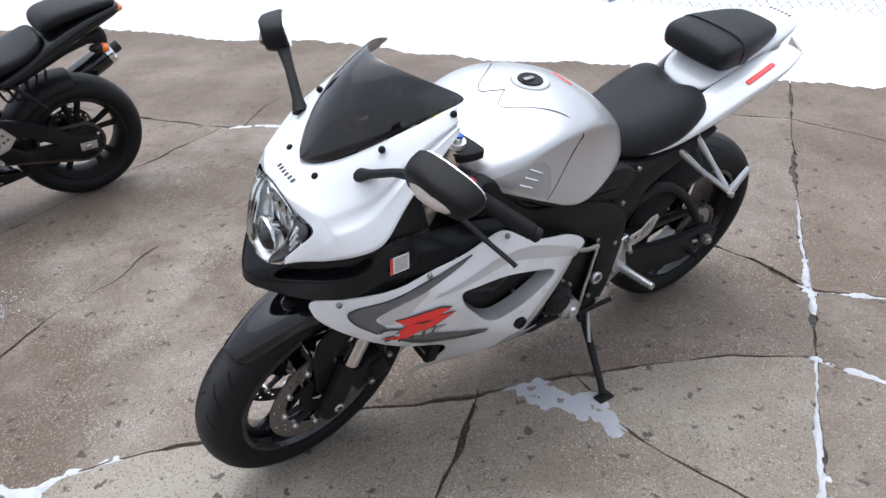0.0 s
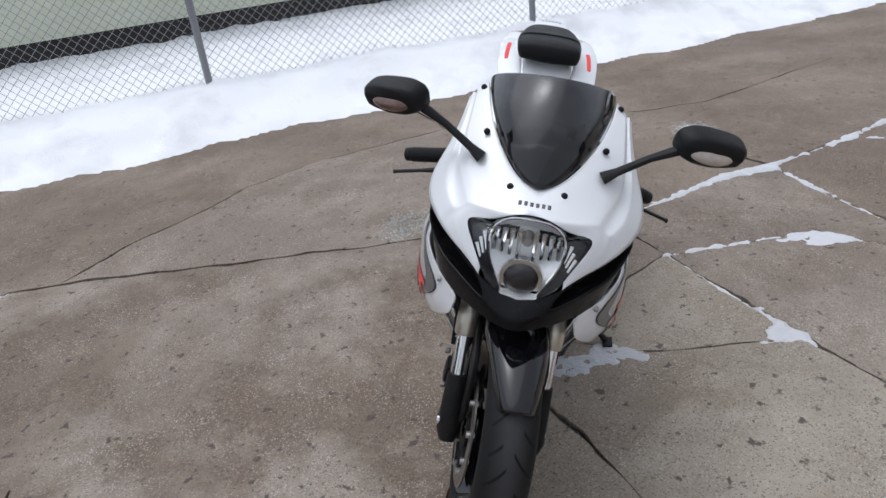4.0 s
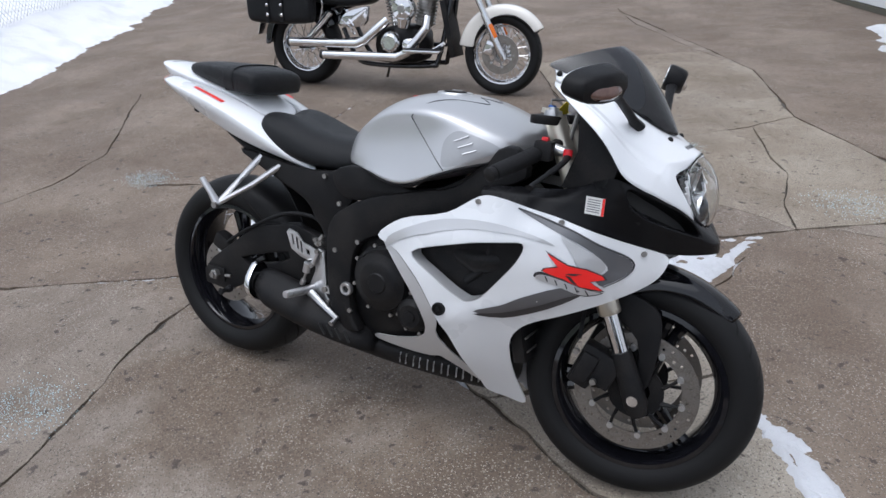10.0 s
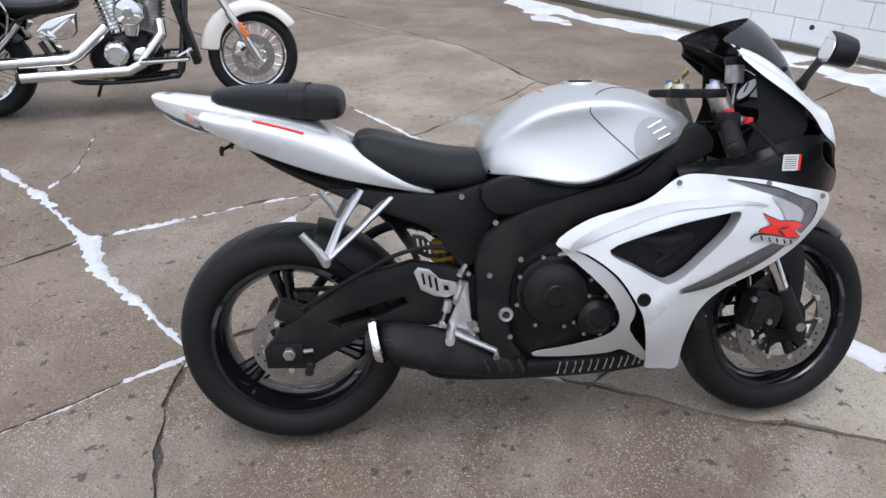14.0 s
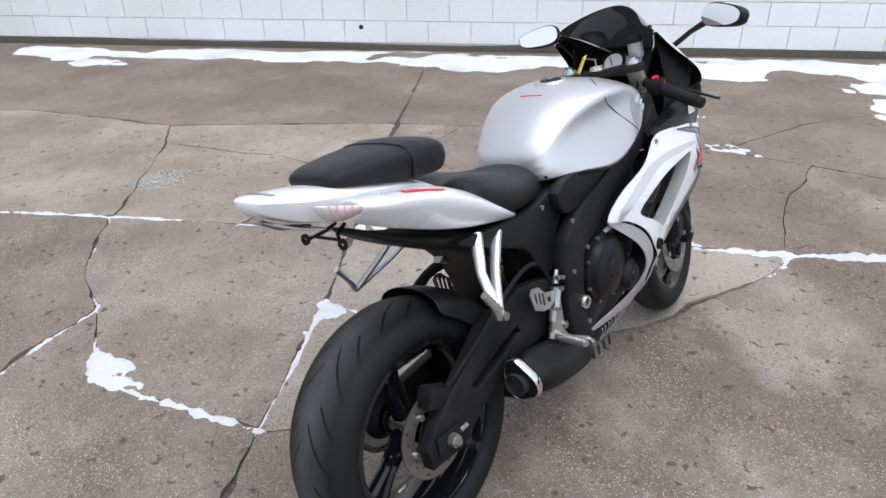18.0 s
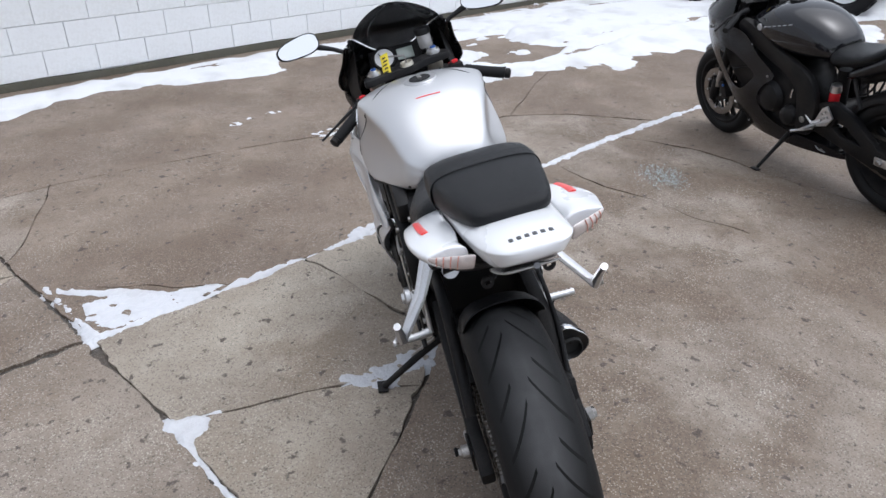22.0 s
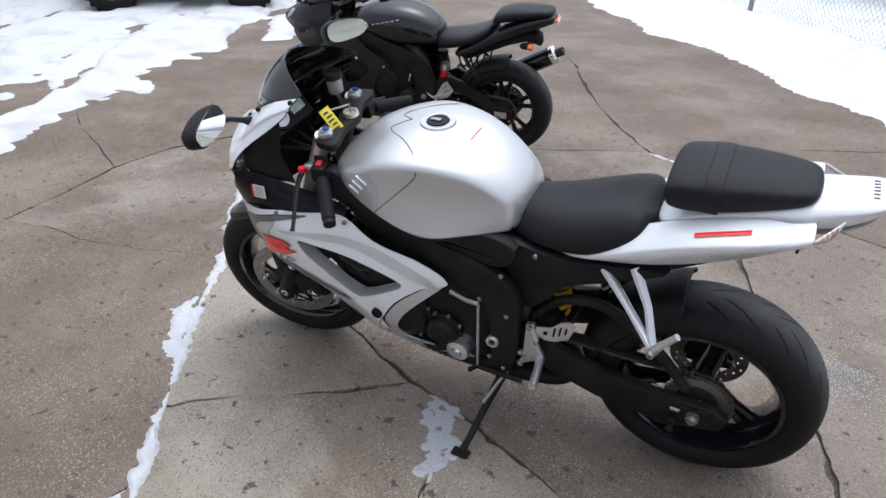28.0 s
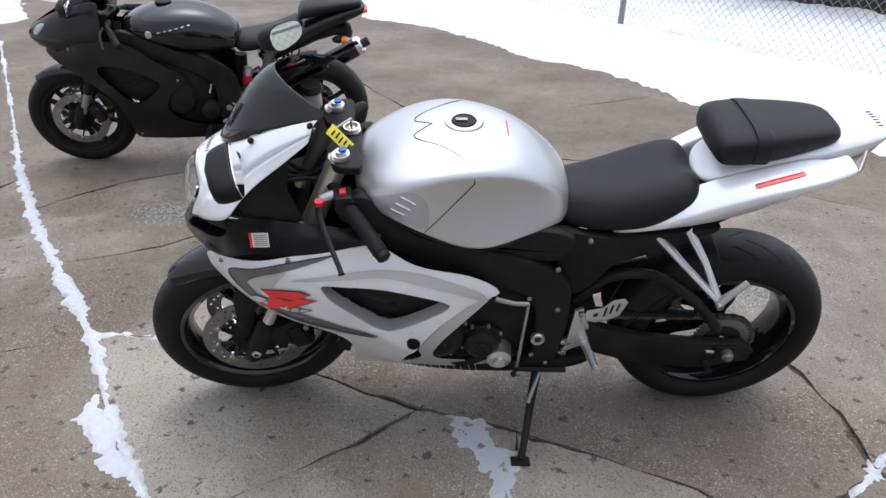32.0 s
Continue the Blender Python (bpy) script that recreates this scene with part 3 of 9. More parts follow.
def wander(line, seed, step=0.05, amp=0.012):
    """The line in short steps, with a ragged sideways drift that dies out at its ends."""
    pts = [Vector((*p, 0)) for p in line]
    pts[0] += (pts[0] - pts[1]).normalized() * 0.035
    pts[-1] += (pts[-1] - pts[-2]).normalized() * 0.035
    out, run = [], 0.0
    total = sum((b - a).length for a, b in zip(pts, pts[1:]))
    for a, b in zip(pts, pts[1:]):
        k = max(1, int((b - a).length / step))
        nrm = Vector((-(b - a).y, (b - a).x, 0)).normalized()
        for i in range(k):
            d = run + (b - a).length * i / k
            fade = min(1, d / 0.08, (total - d) / 0.08)
            off = float(fractal(d, 0.0, 4.0, seed, 3)) * amp * fade
            out.append(a.lerp(b, i / k) + nrm * off)
        run += (b - a).length
    out.append(pts[-1])
    return out


from mathutils.geometry import delaunay_2d_cdt

LOT = [(-45, -45), (45, -45), (45, 45), (-45, 45)]
verts, edges_in, ribbons = [Vector(p) for p in LOT], [(0, 1), (1, 2), (2, 3), (3, 0)], []
for ci, (half, line) in enumerate(CRACKS):
    pts = wander(line, 10 + ci * 3, 0.028, 0.010 if ci < 3 else 0.026)
    left, right = [], []
    for i, p in enumerate(pts):
        d = (pts[min(i + 1, len(pts) - 1)] - pts[max(i - 1, 0)]).normalized()
        nrm = Vector((-d.y, d.x, 0))
        w = half * 1.10 * max(0.14, 0.85 + 1.25 * float(fractal(i * 0.17, ci, 1.0, 5, 4)))
        w1, w2 = w * (1 + 0.55 * random.uniform(-1, 1)), w * (1 + 0.55 * random.uniform(-1, 1))
        if i in (0, len(pts) - 1):
            w1, w2 = w1 * 0.5, w2 * 0.5
        left.append((p + nrm * w1).to_2d())
        right.append((p - nrm * w2).to_2d())
    n0 = len(verts)
    verts += left + right[::-1]
    n1 = len(verts)
    edges_in += [(k, k + 1 if k + 1 < n1 else n0) for k in range(n0, n1)]
    ribbons.append(np.array([tuple(v) for v in verts[n0:]]))
cv, ce, cf, _, _, _ = delaunay_2d_cdt(verts, edges_in, [], 0, 1e-5)
edge_faces = {}
mids = np.array([[sum(cv[v].x for v in f) / 3, sum(cv[v].y for v in f) / 3] for f in cf])
open_ = np.zeros(len(cf), bool)
for rib in ribbons:
    near = np.nonzero((mids > rib.min(0) - 0.01).all(1) & (mids < rib.max(0) + 0.01).all(1))[0]
    x, y = mids[near, 0], mids[near, 1]
    odd = np.zeros(len(near), bool)
    for (ax, ay), (bx, by) in zip(rib, np.roll(rib, -1, 0)):
        odd ^= ((ay > y) != (by > y)) & (x < (bx - ax) * (y - ay) / (by - ay + 1e-12) + ax)
    open_[near] |= odd
solid = [not o for o in open_]
for i, fc_ in enumerate(cf):
    for a, b in zip(fc_, list(fc_[1:]) + [fc_[0]]):
        edge_faces.setdefault((min(a, b), max(a, b)), []).append(i)
comp = [-1] * len(cf)
slabs = []
for i in range(len(cf)):
    if solid[i] and comp[i] < 0:
        stack, group = [i], []
        comp[i] = len(slabs)
        while stack:
            j = stack.pop()
            group.append(j)
            for a, b in zip(cf[j], list(cf[j][1:]) + [cf[j][0]]):
                for k in edge_faces[(min(a, b), max(a, b))]:
                    if solid[k] and comp[k] < 0:
                        comp[k] = len(slabs)
                        stack.append(k)
        slabs.append(group)

gm = bpy.data.meshes.new("ground")
gm.from_pydata([(-400, -400, -0.014), (400, -400, -0.014), (400, 400, -0.014), (-400, 400, -0.014)], [], [(0, 1, 2, 3)])
gm.materials.append(DIRT)
ground = tagged(new("ground", gm), "old cracked concrete yard with slabs split by joints", "ground", kind="structure")


TAN = concrete("tan_concrete", (0.318, 0.270, 0.212), (0.190, 0.152, 0.114), 0.65, 0.15)
TONES = [(-0.35, 2.43, BROWN), (0.42, 3.65, TAN), (1.77, 2.65, TAN), (1.84, 0.77, BROWN), (1.02, 0.74, PALE), (0.93, 0.36, PALE), (3.35, -0.05, TAN), (1.5, 2.31, TAN), (1.18, 2.48, TAN), (2.12, 1.59, BROWN), (2.52, 3.25, BROWN), (1.56, 0.99, BROWN), (0.96, 0.94, PALE), (1.94, 0.13, BROWN), (1.1, 0.3, PALE), (1.3, 0.35, PALE), (0.35, 0.7, PALE)]


def slab_tone(group):
    """Which pour a slab belongs to: the tone whose spot lies in it."""
    for x, y, mat in TONES:
        for j in group:
            a, b, c = (cv[v] for v in cf[j])
            d1 = (b.x - a.x) * (y - a.y) - (b.y - a.y) * (x - a.x)
            d2 = (c.x - b.x) * (y - b.y) - (c.y - b.y) * (x - b.x)
            d3 = (a.x - c.x) * (y - c.y) - (a.y - c.y) * (x - c.x)
            if (d1 >= 0) == (d2 >= 0) == (d3 >= 0):
                return mat
    return CONCRETE


def build_slabs():
    for gi, group in enumerate(sorted(slabs, key=len, reverse=True)):
        used = sorted({v for j in group for v in cf[j]})
        idx = {v: k for k, v in enumerate(used)}
        dz = 0.0 if len(group) < 8 else random.uniform(-0.003, 0.0)
        pts = [(cv[v].x, cv[v].y, dz) for v in used]
        fs = [tuple(idx[v] for v in cf[j]) for j in group]
        nv = len(pts)
        rim = {}
        for j in group:
            loop_ = cf[j]
            for a, b in zip(loop_, list(loop_[1:]) + [loop_[0]]):
                if sum(1 for k in edge_faces[(min(a, b), max(a, b))] if comp[k] == comp[j]) == 1:
                    for v in (a, b):
                        if v not in rim:
                            rim[v] = nv + len(rim)
                            pts.append((cv[v].x, cv[v].y, -0.03))
                    fs.append((idx[b], idx[a], rim[a], rim[b]))
        area = sum(abs((cv[f[1]].x - cv[f[0]].x) * (cv[f[2]].y - cv[f[0]].y) - (cv[f[2]].x - cv[f[0]].x) * (cv[f[1]].y - cv[f[0]].y)) for f in (cf[j] for j in group))
        if area < 0.0004:
            continue
        me = bpy.data.meshes.new("slab")
        me.from_pydata(pts, [], fs)
        me.materials.append(slab_tone(group))
        ob = new("slab", me)
        ob.parent = ground


# ---- snow ----
def heightfield(name, x0, x1, y0, y1, step, fn, mat, label, category="snow", rot=0.0, origin=(0, 0)):
    """Snow as a height over the ground; where the height is below it, nothing is built."""
    nx, ny = int((x1 - x0) / step) + 1, int((y1 - y0) / step) + 1
    gx, gy = np.meshgrid(np.linspace(x0, x1, nx), np.linspace(y0, y1, ny))
    c, s = math.cos(rot), math.sin(rot)
    wx, wy = origin[0] + gx * c - gy * s, origin[1] + gx * s + gy * c
    h = fn(wx, wy, gx, gy)
    keep = h > -0.012
    cell = keep[:-1, :-1] | keep[1:, :-1] | keep[:-1, 1:] | keep[1:, 1:]
    ids = -np.ones(h.shape, int)
    need = np.zeros(h.shape, bool)
    need[:-1, :-1] |= cell
    need[1:, :-1] |= cell
    need[:-1, 1:] |= cell
    need[1:, 1:] |= cell
    ids[need] = np.arange(need.sum())
    pts = np.c_[wx[need], wy[need], np.maximum(h, -0.02)[need]]
    jj, ii = np.nonzero(cell)
    fs = np.c_[ids[jj, ii], ids[jj, ii + 1], ids[jj + 1, ii + 1], ids[jj + 1, ii]]
    me = bpy.data.meshes.new(name)
    me.from_pydata(pts.tolist(), [], fs.tolist())
    for poly in me.polygons:
        poly.use_smooth = True
    me.materials.append(mat)
    return tagged(new(name, me), label, category, kind="stuff")


def line_distance(x, y, line):
    """Distance to a polyline, and the run along it."""
    best, at, run = np.full(x.shape, 1e9), np.zeros(x.shape), 0.0
    for (ax, ay), (bx, by) in zip(line, line[1:]):
        dx, dy = bx - ax, by - ay
        L2 = dx * dx + dy * dy
        t = np.clip(((x - ax) * dx + (y - ay) * dy) / L2, 0, 1)
        d = np.hypot(x - ax - t * dx, y - ay - t * dy)
        closer = d < best
        best, at = np.where(closer, d, best), np.where(closer, run + t * math.sqrt(L2), at)
        run += math.sqrt(L2)
    return best, at


def inside_distance(x, y, poly):
    """Signed distance to a closed outline, positive inside."""
    d, _ = line_distance(x, y, poly + poly[:1])
    odd = np.zeros(x.shape, bool)
    for (ax, ay), (bx, by) in zip(poly, poly[1:] + poly[:1]):
        odd ^= ((ay > y) != (by > y)) & (x < (bx - ax) * (y - ay) / (by - ay + 1e-12) + ax)
    return np.where(odd, d, -d)


def snow_line(line, width, seed, gaps=0.0, height=0.014, mat=None, offset=0.0):
    """Ragged snow left in a joint."""
    width *= 0.72
    a, b = Vector(line[0]), Vector(line[-1])
    rot = math.atan2((b - a).y, (b - a).x)
    c, s = math.cos(-rot), math.sin(-rot)
    loc = [((x - a.x) * c - (y - a.y) * s, (x - a.x) * s + (y - a.y) * c) for x, y in line]
    lo, hi = min(p[1] for p in loc) - width * 3, max(p[1] for p in loc) + width * 3

    def fn(wx, wy, gx, gy):
        d, run = line_distance(wx, wy, line)
        w = width * (0.55 + 0.9 * fractal(run, run * 0, 3.0, seed, 3) + 0.55 * fractal(wx, wy, 26.0, seed + 7, 4)) - gaps * np.maximum(0, fractal(run, run * 0 + 3.3, 1.6, seed + 2, 2)) * width * 2.2
        pits = 0.016 * np.maximum(0, fractal(wx, wy, 30, seed + 11, 4) - 0.05)
        return np.clip((w - d) * 0.7, -0.02, height) + 0.006 * fractal(wx, wy, 45, seed + 4, 3) - 0.004 - pits
    return heightfield("snow_strip", -0.1, (b - a).length + 0.1, lo, hi, 0.009, fn, mat or THIN, "thin ragged strip of old snow in a concrete joint", rot=rot, origin=(a.x, a.y))


def snow_blob(poly, seed, height=0.015, rag=0.03, mat=None, step=0.010, pit=0.035, label="small melting patch of snow on the concrete"):
    xs, ys = [p[0] for p in poly], [p[1] for p in poly]

    def fn(wx, wy, gx, gy):
        d = inside_distance(wx, wy, poly) + rag * (fractal(wx, wy, 14, seed, 4) + 0.1)
        pits = pit * np.maximum(0, fractal(wx, wy, 17, seed + 5, 4) - 0.02)
        return np.clip(d * 0.4, -0.02, height) + 0.006 * fractal(wx, wy, 45, seed + 3, 3) - 0.005 - pits
    return heightfield("snow_patch", min(xs) - 0.1, max(xs) + 0.1, min(ys) - 0.1, max(ys) + 0.1, step, fn, mat or THIN, label)


snow_line(JOINT_B[6:9], 0.050, 3, 0.1)
snow_line(JOINT_B[8:11], 0.055, 8, 0.35)
snow_line(JOINT_B[10:13], 0.060, 15, 0.1)
snow_line(JOINT_B[12:16], 0.055, 21, 0.2)
snow_line(JOINT_B[3:6], 0.022, 31, 0.8)
snow_line([(1.06, 1.36), (1.30, 1.53), (1.50, 1.68)], 0.050, 37, 0.1)
snow_line(JOINT_A[7:10], 0.014, 41, 0.9)
snow_line(JOINT_A[4:7], 0.010, 42, 1.0)
snow_line([(-0.42, 0.40), (-0.60, 0.60), (-0.72, 0.75), (-0.93, 0.97), (-1.08, 1.27)], 0.058, 44, 0.5)
snow_line([(-1.08, 1.27), (-1.21, 1.43), (-1.50, 1.78), (-1.85, 2.14), (-2.34, 2.69)], 0.070, 47, 0.35)
snow_line([(-1.50, 1.78), (-1.42, 2.10), (-1.51, 2.61)], 0.035, 49, 0.3)
snow_line([(-0.20, 1.40), (-0.24, 1.17), (-0.19, 1.00), (-0.14, 0.84), (-0.07, 0.63)], 0.046, 52, 0.6)
snow_line([(-1.08, 1.27), (-0.79, 1.40), (-0.50, 1.53), (-0.28, 1.62), (-0.04, 1.69)], 0.030, 55, 0.9)
snow_line([(-0.60, 0.27), (-0.50, 0.33), (-0.42, 0.40), (-0.33, 0.47)], 0.030, 57, 0.2)
snow_line([(-0.04, 1.69), (0.08, 2.05), (0.40, 2.46)], 0.020, 59, 1.0)
snow_line([(2.09, -0.27), (1.98, -0.29), (1.86, -0.27)], 0.040, 61, 0.3)
snow_blob([(3.16, 0.50), (3.24, 0.56), (3.36, 0.44), (3.32, 0.28), (3.22, 0.18), (3.20, 0.38)], 63, 0.007, 0.03, SLUSH, 0.02)
snow_line([(0.26, -2.41), (0.50, -2.60), (0.66, -2.68)], 0.030, 66, 0.3)
snow_blob([(1.08, 1.33), (1.47, 1.62), (1.43, 1.42), (1.37, 1.16), (1.39, 0.93), (1.30, 1.00)], 71, 0.014, 0.035)
snow_blob([(0.56, 1.06), (0.59, 0.86), (0.46, 0.93), (0.33, 0.91), (0.43, 0.99)], 74, 0.012, 0.02)
snow_blob([(-0.16, 1.50), (-0.28, 1.32), (-0.29, 1.16), (-0.18, 1.08), (-0.15, 1.22), (-0.16, 1.40)], 77, 0.014, 0.03)
snow_blob([(1.96, 0.18), (1.95, 0.02), (1.78, 0.25), (1.66, 0.40), (1.74, 0.44)], 79, 0.014, 0.03)
snow_blob([(0.81, 0.14), (0.70, 0.17), (0.66, 0.30), (0.58, 0.33), (0.60, 0.42), (0.68, 0.50), (0.74, 0.38)], 82, 0.006, 0.035, ICE, pit=0.012, label="wet grey ice patch beside the stand foot")
snow_blob([(3.46, 1.10), (3.62, 0.92), (3.70, 0.98), (3.56, 1.12)], 86, 0.005, 0.03, SLUSH, 0.02)
snow_blob([(3.66, 0.88), (3.80, 0.76), (3.86, 0.82), (3.74, 0.92)], 87, 0.005, 0.03, SLUSH, 0.02)
for sx, sy, sr, sd in ((-0.42, -0.60, 0.16, 91), (1.83, 2.21, 0.20, 92), (2.15, -1.35, 0.14, 93), (0.85, 2.7, 0.12, 94), (-1.75, 0.95, 0.14, 95)):
    # scattered de-icing salt
    bm = bmesh.new()
    rng = random.Random(sd)
    for k in range(760):
        a, r = rng.uniform(0, 6.28), sr * math.sqrt(rng.random()) * rng.uniform(0.5, 1.2)
        q = rng.uniform(0.0010, 0.0029)
        block(bm, (sx + r * math.cos(a) * 1.3, sy + r * math.sin(a), q * 0.4), (q, q, q), Matrix.Rotation(a, 3, "Z"))
    me = bpy.data.meshes.new("salt_grains")
    bm.to_mesh(me)
    bm.free()
    me.materials.append(material("blue_white_salt_%d" % sd, (0.52, 0.66, 0.71), 0.5))
    tagged(new("salt_grains", me), "scatter of pale blue de-icing salt grains", "salt", kind="stuff")

WALL_D = Vector((0.534, -0.846, 0))
WALL_N = Vector((-0.846, -0.534, 0))
WALL_P = Vector((5.0, 2.38, 0))
ANG = math.atan2(WALL_D.y, WALL_D.x)


def wall_band(wx, wy, gx, gy):
    """Snow along the wall: a thin shovelled ridge that broadens into a field."""
    edge = 0.60 + 0.40 * fractal(gx, gx * 0, 0.9, 4, 3) + np.clip((gx - 1.4) * 0.50, 0, 2.4) + 0.30 * fractal(wx, wy, 2.6, 9, 5)
    edge = np.maximum(edge, 0.46 + 0.10 * fractal(wx, wy, 5.0, 19, 4))
    gap = 0.14 + 0.07 * fractal(gx, gx * 0 + 5, 1.1, 6, 3)
    d = np.minimum(edge + gy, -gy - gap)
    streaks = np.maximum(0, fractal(gx * 0.6, gy * 1.8, 1.9, 33, 5) - 0.16) * 0.22
    return np.clip(d * 0.16, -0.04, 0.024) + 0.014 * fractal(wx, wy, 6, 12, 5) - streaks + 0.003


heightfield("snow_bank", -5.5, 9.0, -3.6, 0.0, 0.030, wall_band, WALLSNOW, "patchy trampled snow along the foot of the white wall", "snow", ANG, (WALL_P.x, WALL_P.y))

FENCE_P = Vector((-4.35, -0.20, 0))
FENCE_D = Vector((-0.535, 0.845, 0))
EDGE = [(3.2, -9.6), (2.16, -8.0), (1.50, -7.0), (0.54, -6.2), (-0.13, -5.0), (-0.73, -4.36), (-1.12, -3.67), (-1.47, -2.90), (-1.87, -2.44), (-2.15, -2.04), (-2.80, -1.06), (-3.23, -0.33), (-3.80, 0.55), (-4.40, 1.50), (-5.00, 2.40), (-6.05, 4.00), (-7.10, 5.50), (-9.0, 8.2)]
BANK = EDGE + [(-24, 8.2), (-24, -22), (3.2, -22)]


def bank(wx, wy, gx, gy):
    d = inside_distance(wx, wy, BANK) + 0.16 * fractal(wx, wy, 2.6, 3, 4)
    rise = np.clip(d, -0.1, 0.9)
    ridge = 0.10 * np.exp(-((d - 0.75) / 0.45) ** 2)
    return np.where(d < 0, d * 0.5, 0.02 + 0.20 * rise + ridge) + 0.05 * fractal(wx, wy, 3.5, 8, 5) * np.clip(d * 3, 0, 1) + 0.016 * fractal(wx, wy, 14, 18, 3) - 0.008


heightfield("snow_bank", -10.5, 4.5, -11.5, 9.0, 0.055, bank, SNOW, "deep ploughed snow bank along the chain-link fence", "snow")
far = bpy.data.meshes.new("snow_field")
far.from_pydata([(-60, -60, 0.10), (0, -60, 0.10), (-4.5, -11, 0.10), (-10.0, 0, 0.10), (-10.0, 9, 0.10), (-60, 60, 0.10), (16.1, -60, 0.0), (16.1, -16, 0.0), (4, -16, 0.02), (1.5, -11, 0.10)], [], [(0, 1, 2, 3, 4, 5), (1, 6, 7, 8, 9, 2)])
far.materials.append(SNOW)
tagged(new("snow_field", far), "open snow field behind the fence", "snow", kind="stuff")


FIELD = [(4.15, -0.55), (4.55, -1.35), (4.70, -2.20), (5.00, -3.30), (4.90, -4.40), (5.05, -5.15), (5.60, -5.90), (5.2, -8.5), (4.4, -12.0), (16, -12.0), (16, -3.2), (8.4, -3.0), (7.2, -1.3), (5.7, 0.9)]


def far_snow(wx, wy, gx, gy):
    d = inside_distance(wx, wy, FIELD) + 0.32 * fractal(wx * 0.6 + wy * 0.4, wy - wx * 0.5, 1.6, 15, 5)
    u, v = wx * 0.534 - wy * 0.846, wx * 0.846 + wy * 0.534
    bare = np.maximum(0, fractal(u * 0.5, v * 1.5, 1.5, 35, 5) + 0.02) * 0.55 * np.clip(2.8 - d, 0.35, 1)
    return np.clip(d * 0.10, -0.03, 0.07) + 0.016 * fractal(wx, wy, 6, 25, 4) - bare - 0.006


heightfield("snow_bank", 3.6, 16, -12, 1.2, 0.045, far_snow, WALLSNOW, "wide patchy snow field at the far end of the yard", "snow")

# ---- painted block wall ----
def frame_at(p, d, n):
    return Matrix(((d.x, -n.x, 0, p.x), (d.y, -n.y, 0, p.y), (0, 0, 1, p.z), (0, 0, 0, 1)))


WALLM = frame_at(WALL_P, WALL_D, WALL_N)
PAINTED = material("white_painted_block", (0.77, 0.78, 0.79), 0.7, 0, 0.06, 2.0, 0.8, 45, dirt=0.12, dirt_colour=(0.42, 0.40, 0.36))
MORTAR = material("painted_mortar", (0.74, 0.75, 0.76), 0.85, 0, 0.1, 3, 0.6, 90, dirt=0.12, dirt_colour=(0.3, 0.29, 0.26))
FOOTING = material("mossy_footing", (0.10, 0.095, 0.075), 0.9, 0, 0.35, 4, 0.8, 40, dirt=0.5, dirt_colour=(0.08, 0.075, 0.05))
END = 6.15
bm = bmesh.new()
block(bm, ((END - 9.5) / 2, 0.13, 2.1), (END + 9.5, 0.24, 4.2))
wall = tagged(part("wall_north", bm, MORTAR), "white-painted concrete block wall with stained footing", "wall", kind="structure")
wall.matrix_basis = WALLM
bm = bmesh.new()
nseg = 60
prev = None
for k in range(nseg + 1):
    x = -9.5 + (END + 9.5) * k / nseg
    t = 0.055 + 0.022 * float(fractal(k * 0.4, 0.0, 1.0, 3, 3))
    ring = [bm.verts.new((x, -0.012 + 0.006 * float(fractal(k * 0.7, 3.0, 1, 8, 2)), 0)), bm.verts.new((x, -0.012, t)), bm.verts.new((x, 0.02, t + 0.006)), bm.verts.new((x, 0.02, -0.05))]
    if prev:
        for a in range(3):
            bm.faces.new((prev[a], prev[a + 1], ring[a + 1], ring[a]))
    prev = ring
part("footing", bm, FOOTING, wall)
bw, bh, gap = 0.405, 0.203, 0.0022
face = bmesh.new()
block(face, (0, 0, 0), (bw - gap * 2, 0.03, bh - gap * 2), None, 0.004)
brick_me = bpy.data.meshes.new("block")
face.to_mesh(brick_me)
brick_me.materials.append(PAINTED)
upper = []


def build_wall_blocks():
    for row in range(20):
        z = 0.066 + bh * (row + 0.5)
        x = -9.4 + (0.5 if row % 2 else 0.0) * bw
        while x + bw / 2 < END:
            if row < 7 and -5.6 < x < 6.0:
                ob = new("block", brick_me)
                ob.parent = wall
                ob.matrix_basis = pose(x, 0.008 + random.uniform(-0.0015, 0.0015), z)
            else:
                upper.append((x, z))
            x += bw
    vs, fs = [], []
    for x, z in upper:
        k = len(vs)
        hx, hz = bw / 2 - gap, bh / 2 - gap
        for dx, dz in ((-hx, -hz), (hx, -hz), (hx, hz), (-hx, hz)):
            vs.append((x + dx, -0.006, z + dz))
        for dx, dz in ((-hx, -hz), (hx, -hz), (hx, hz), (-hx, hz)):
            vs.append((x + dx, 0.012, z + dz))
        fs += [(k, k + 1, k + 2, k + 3)] + [(k + a, k + (a + 1) % 4, k + 4 + (a + 1) % 4, k + 4 + a) for a in range(4)]
    me = bpy.data.meshes.new("upper_blocks")
    me.from_pydata(vs, [], fs)
    me.materials.append(PAINTED)
    ob = tagged(new("upper_blocks", me), kind="stuff")
    ob.parent = wall


# no opening: a dark disc on the wall face gives the hole's inner shade
hole = part("drain_hole", lathe([(0, -0.010), (0.018, -0.010), (0.022, -0.006), (0.022, 0.02)], (0, 0, 0), "Y", 12), INK_HOLLOW, wall)
hole.location = (-2.15, -0.004, 0.21)
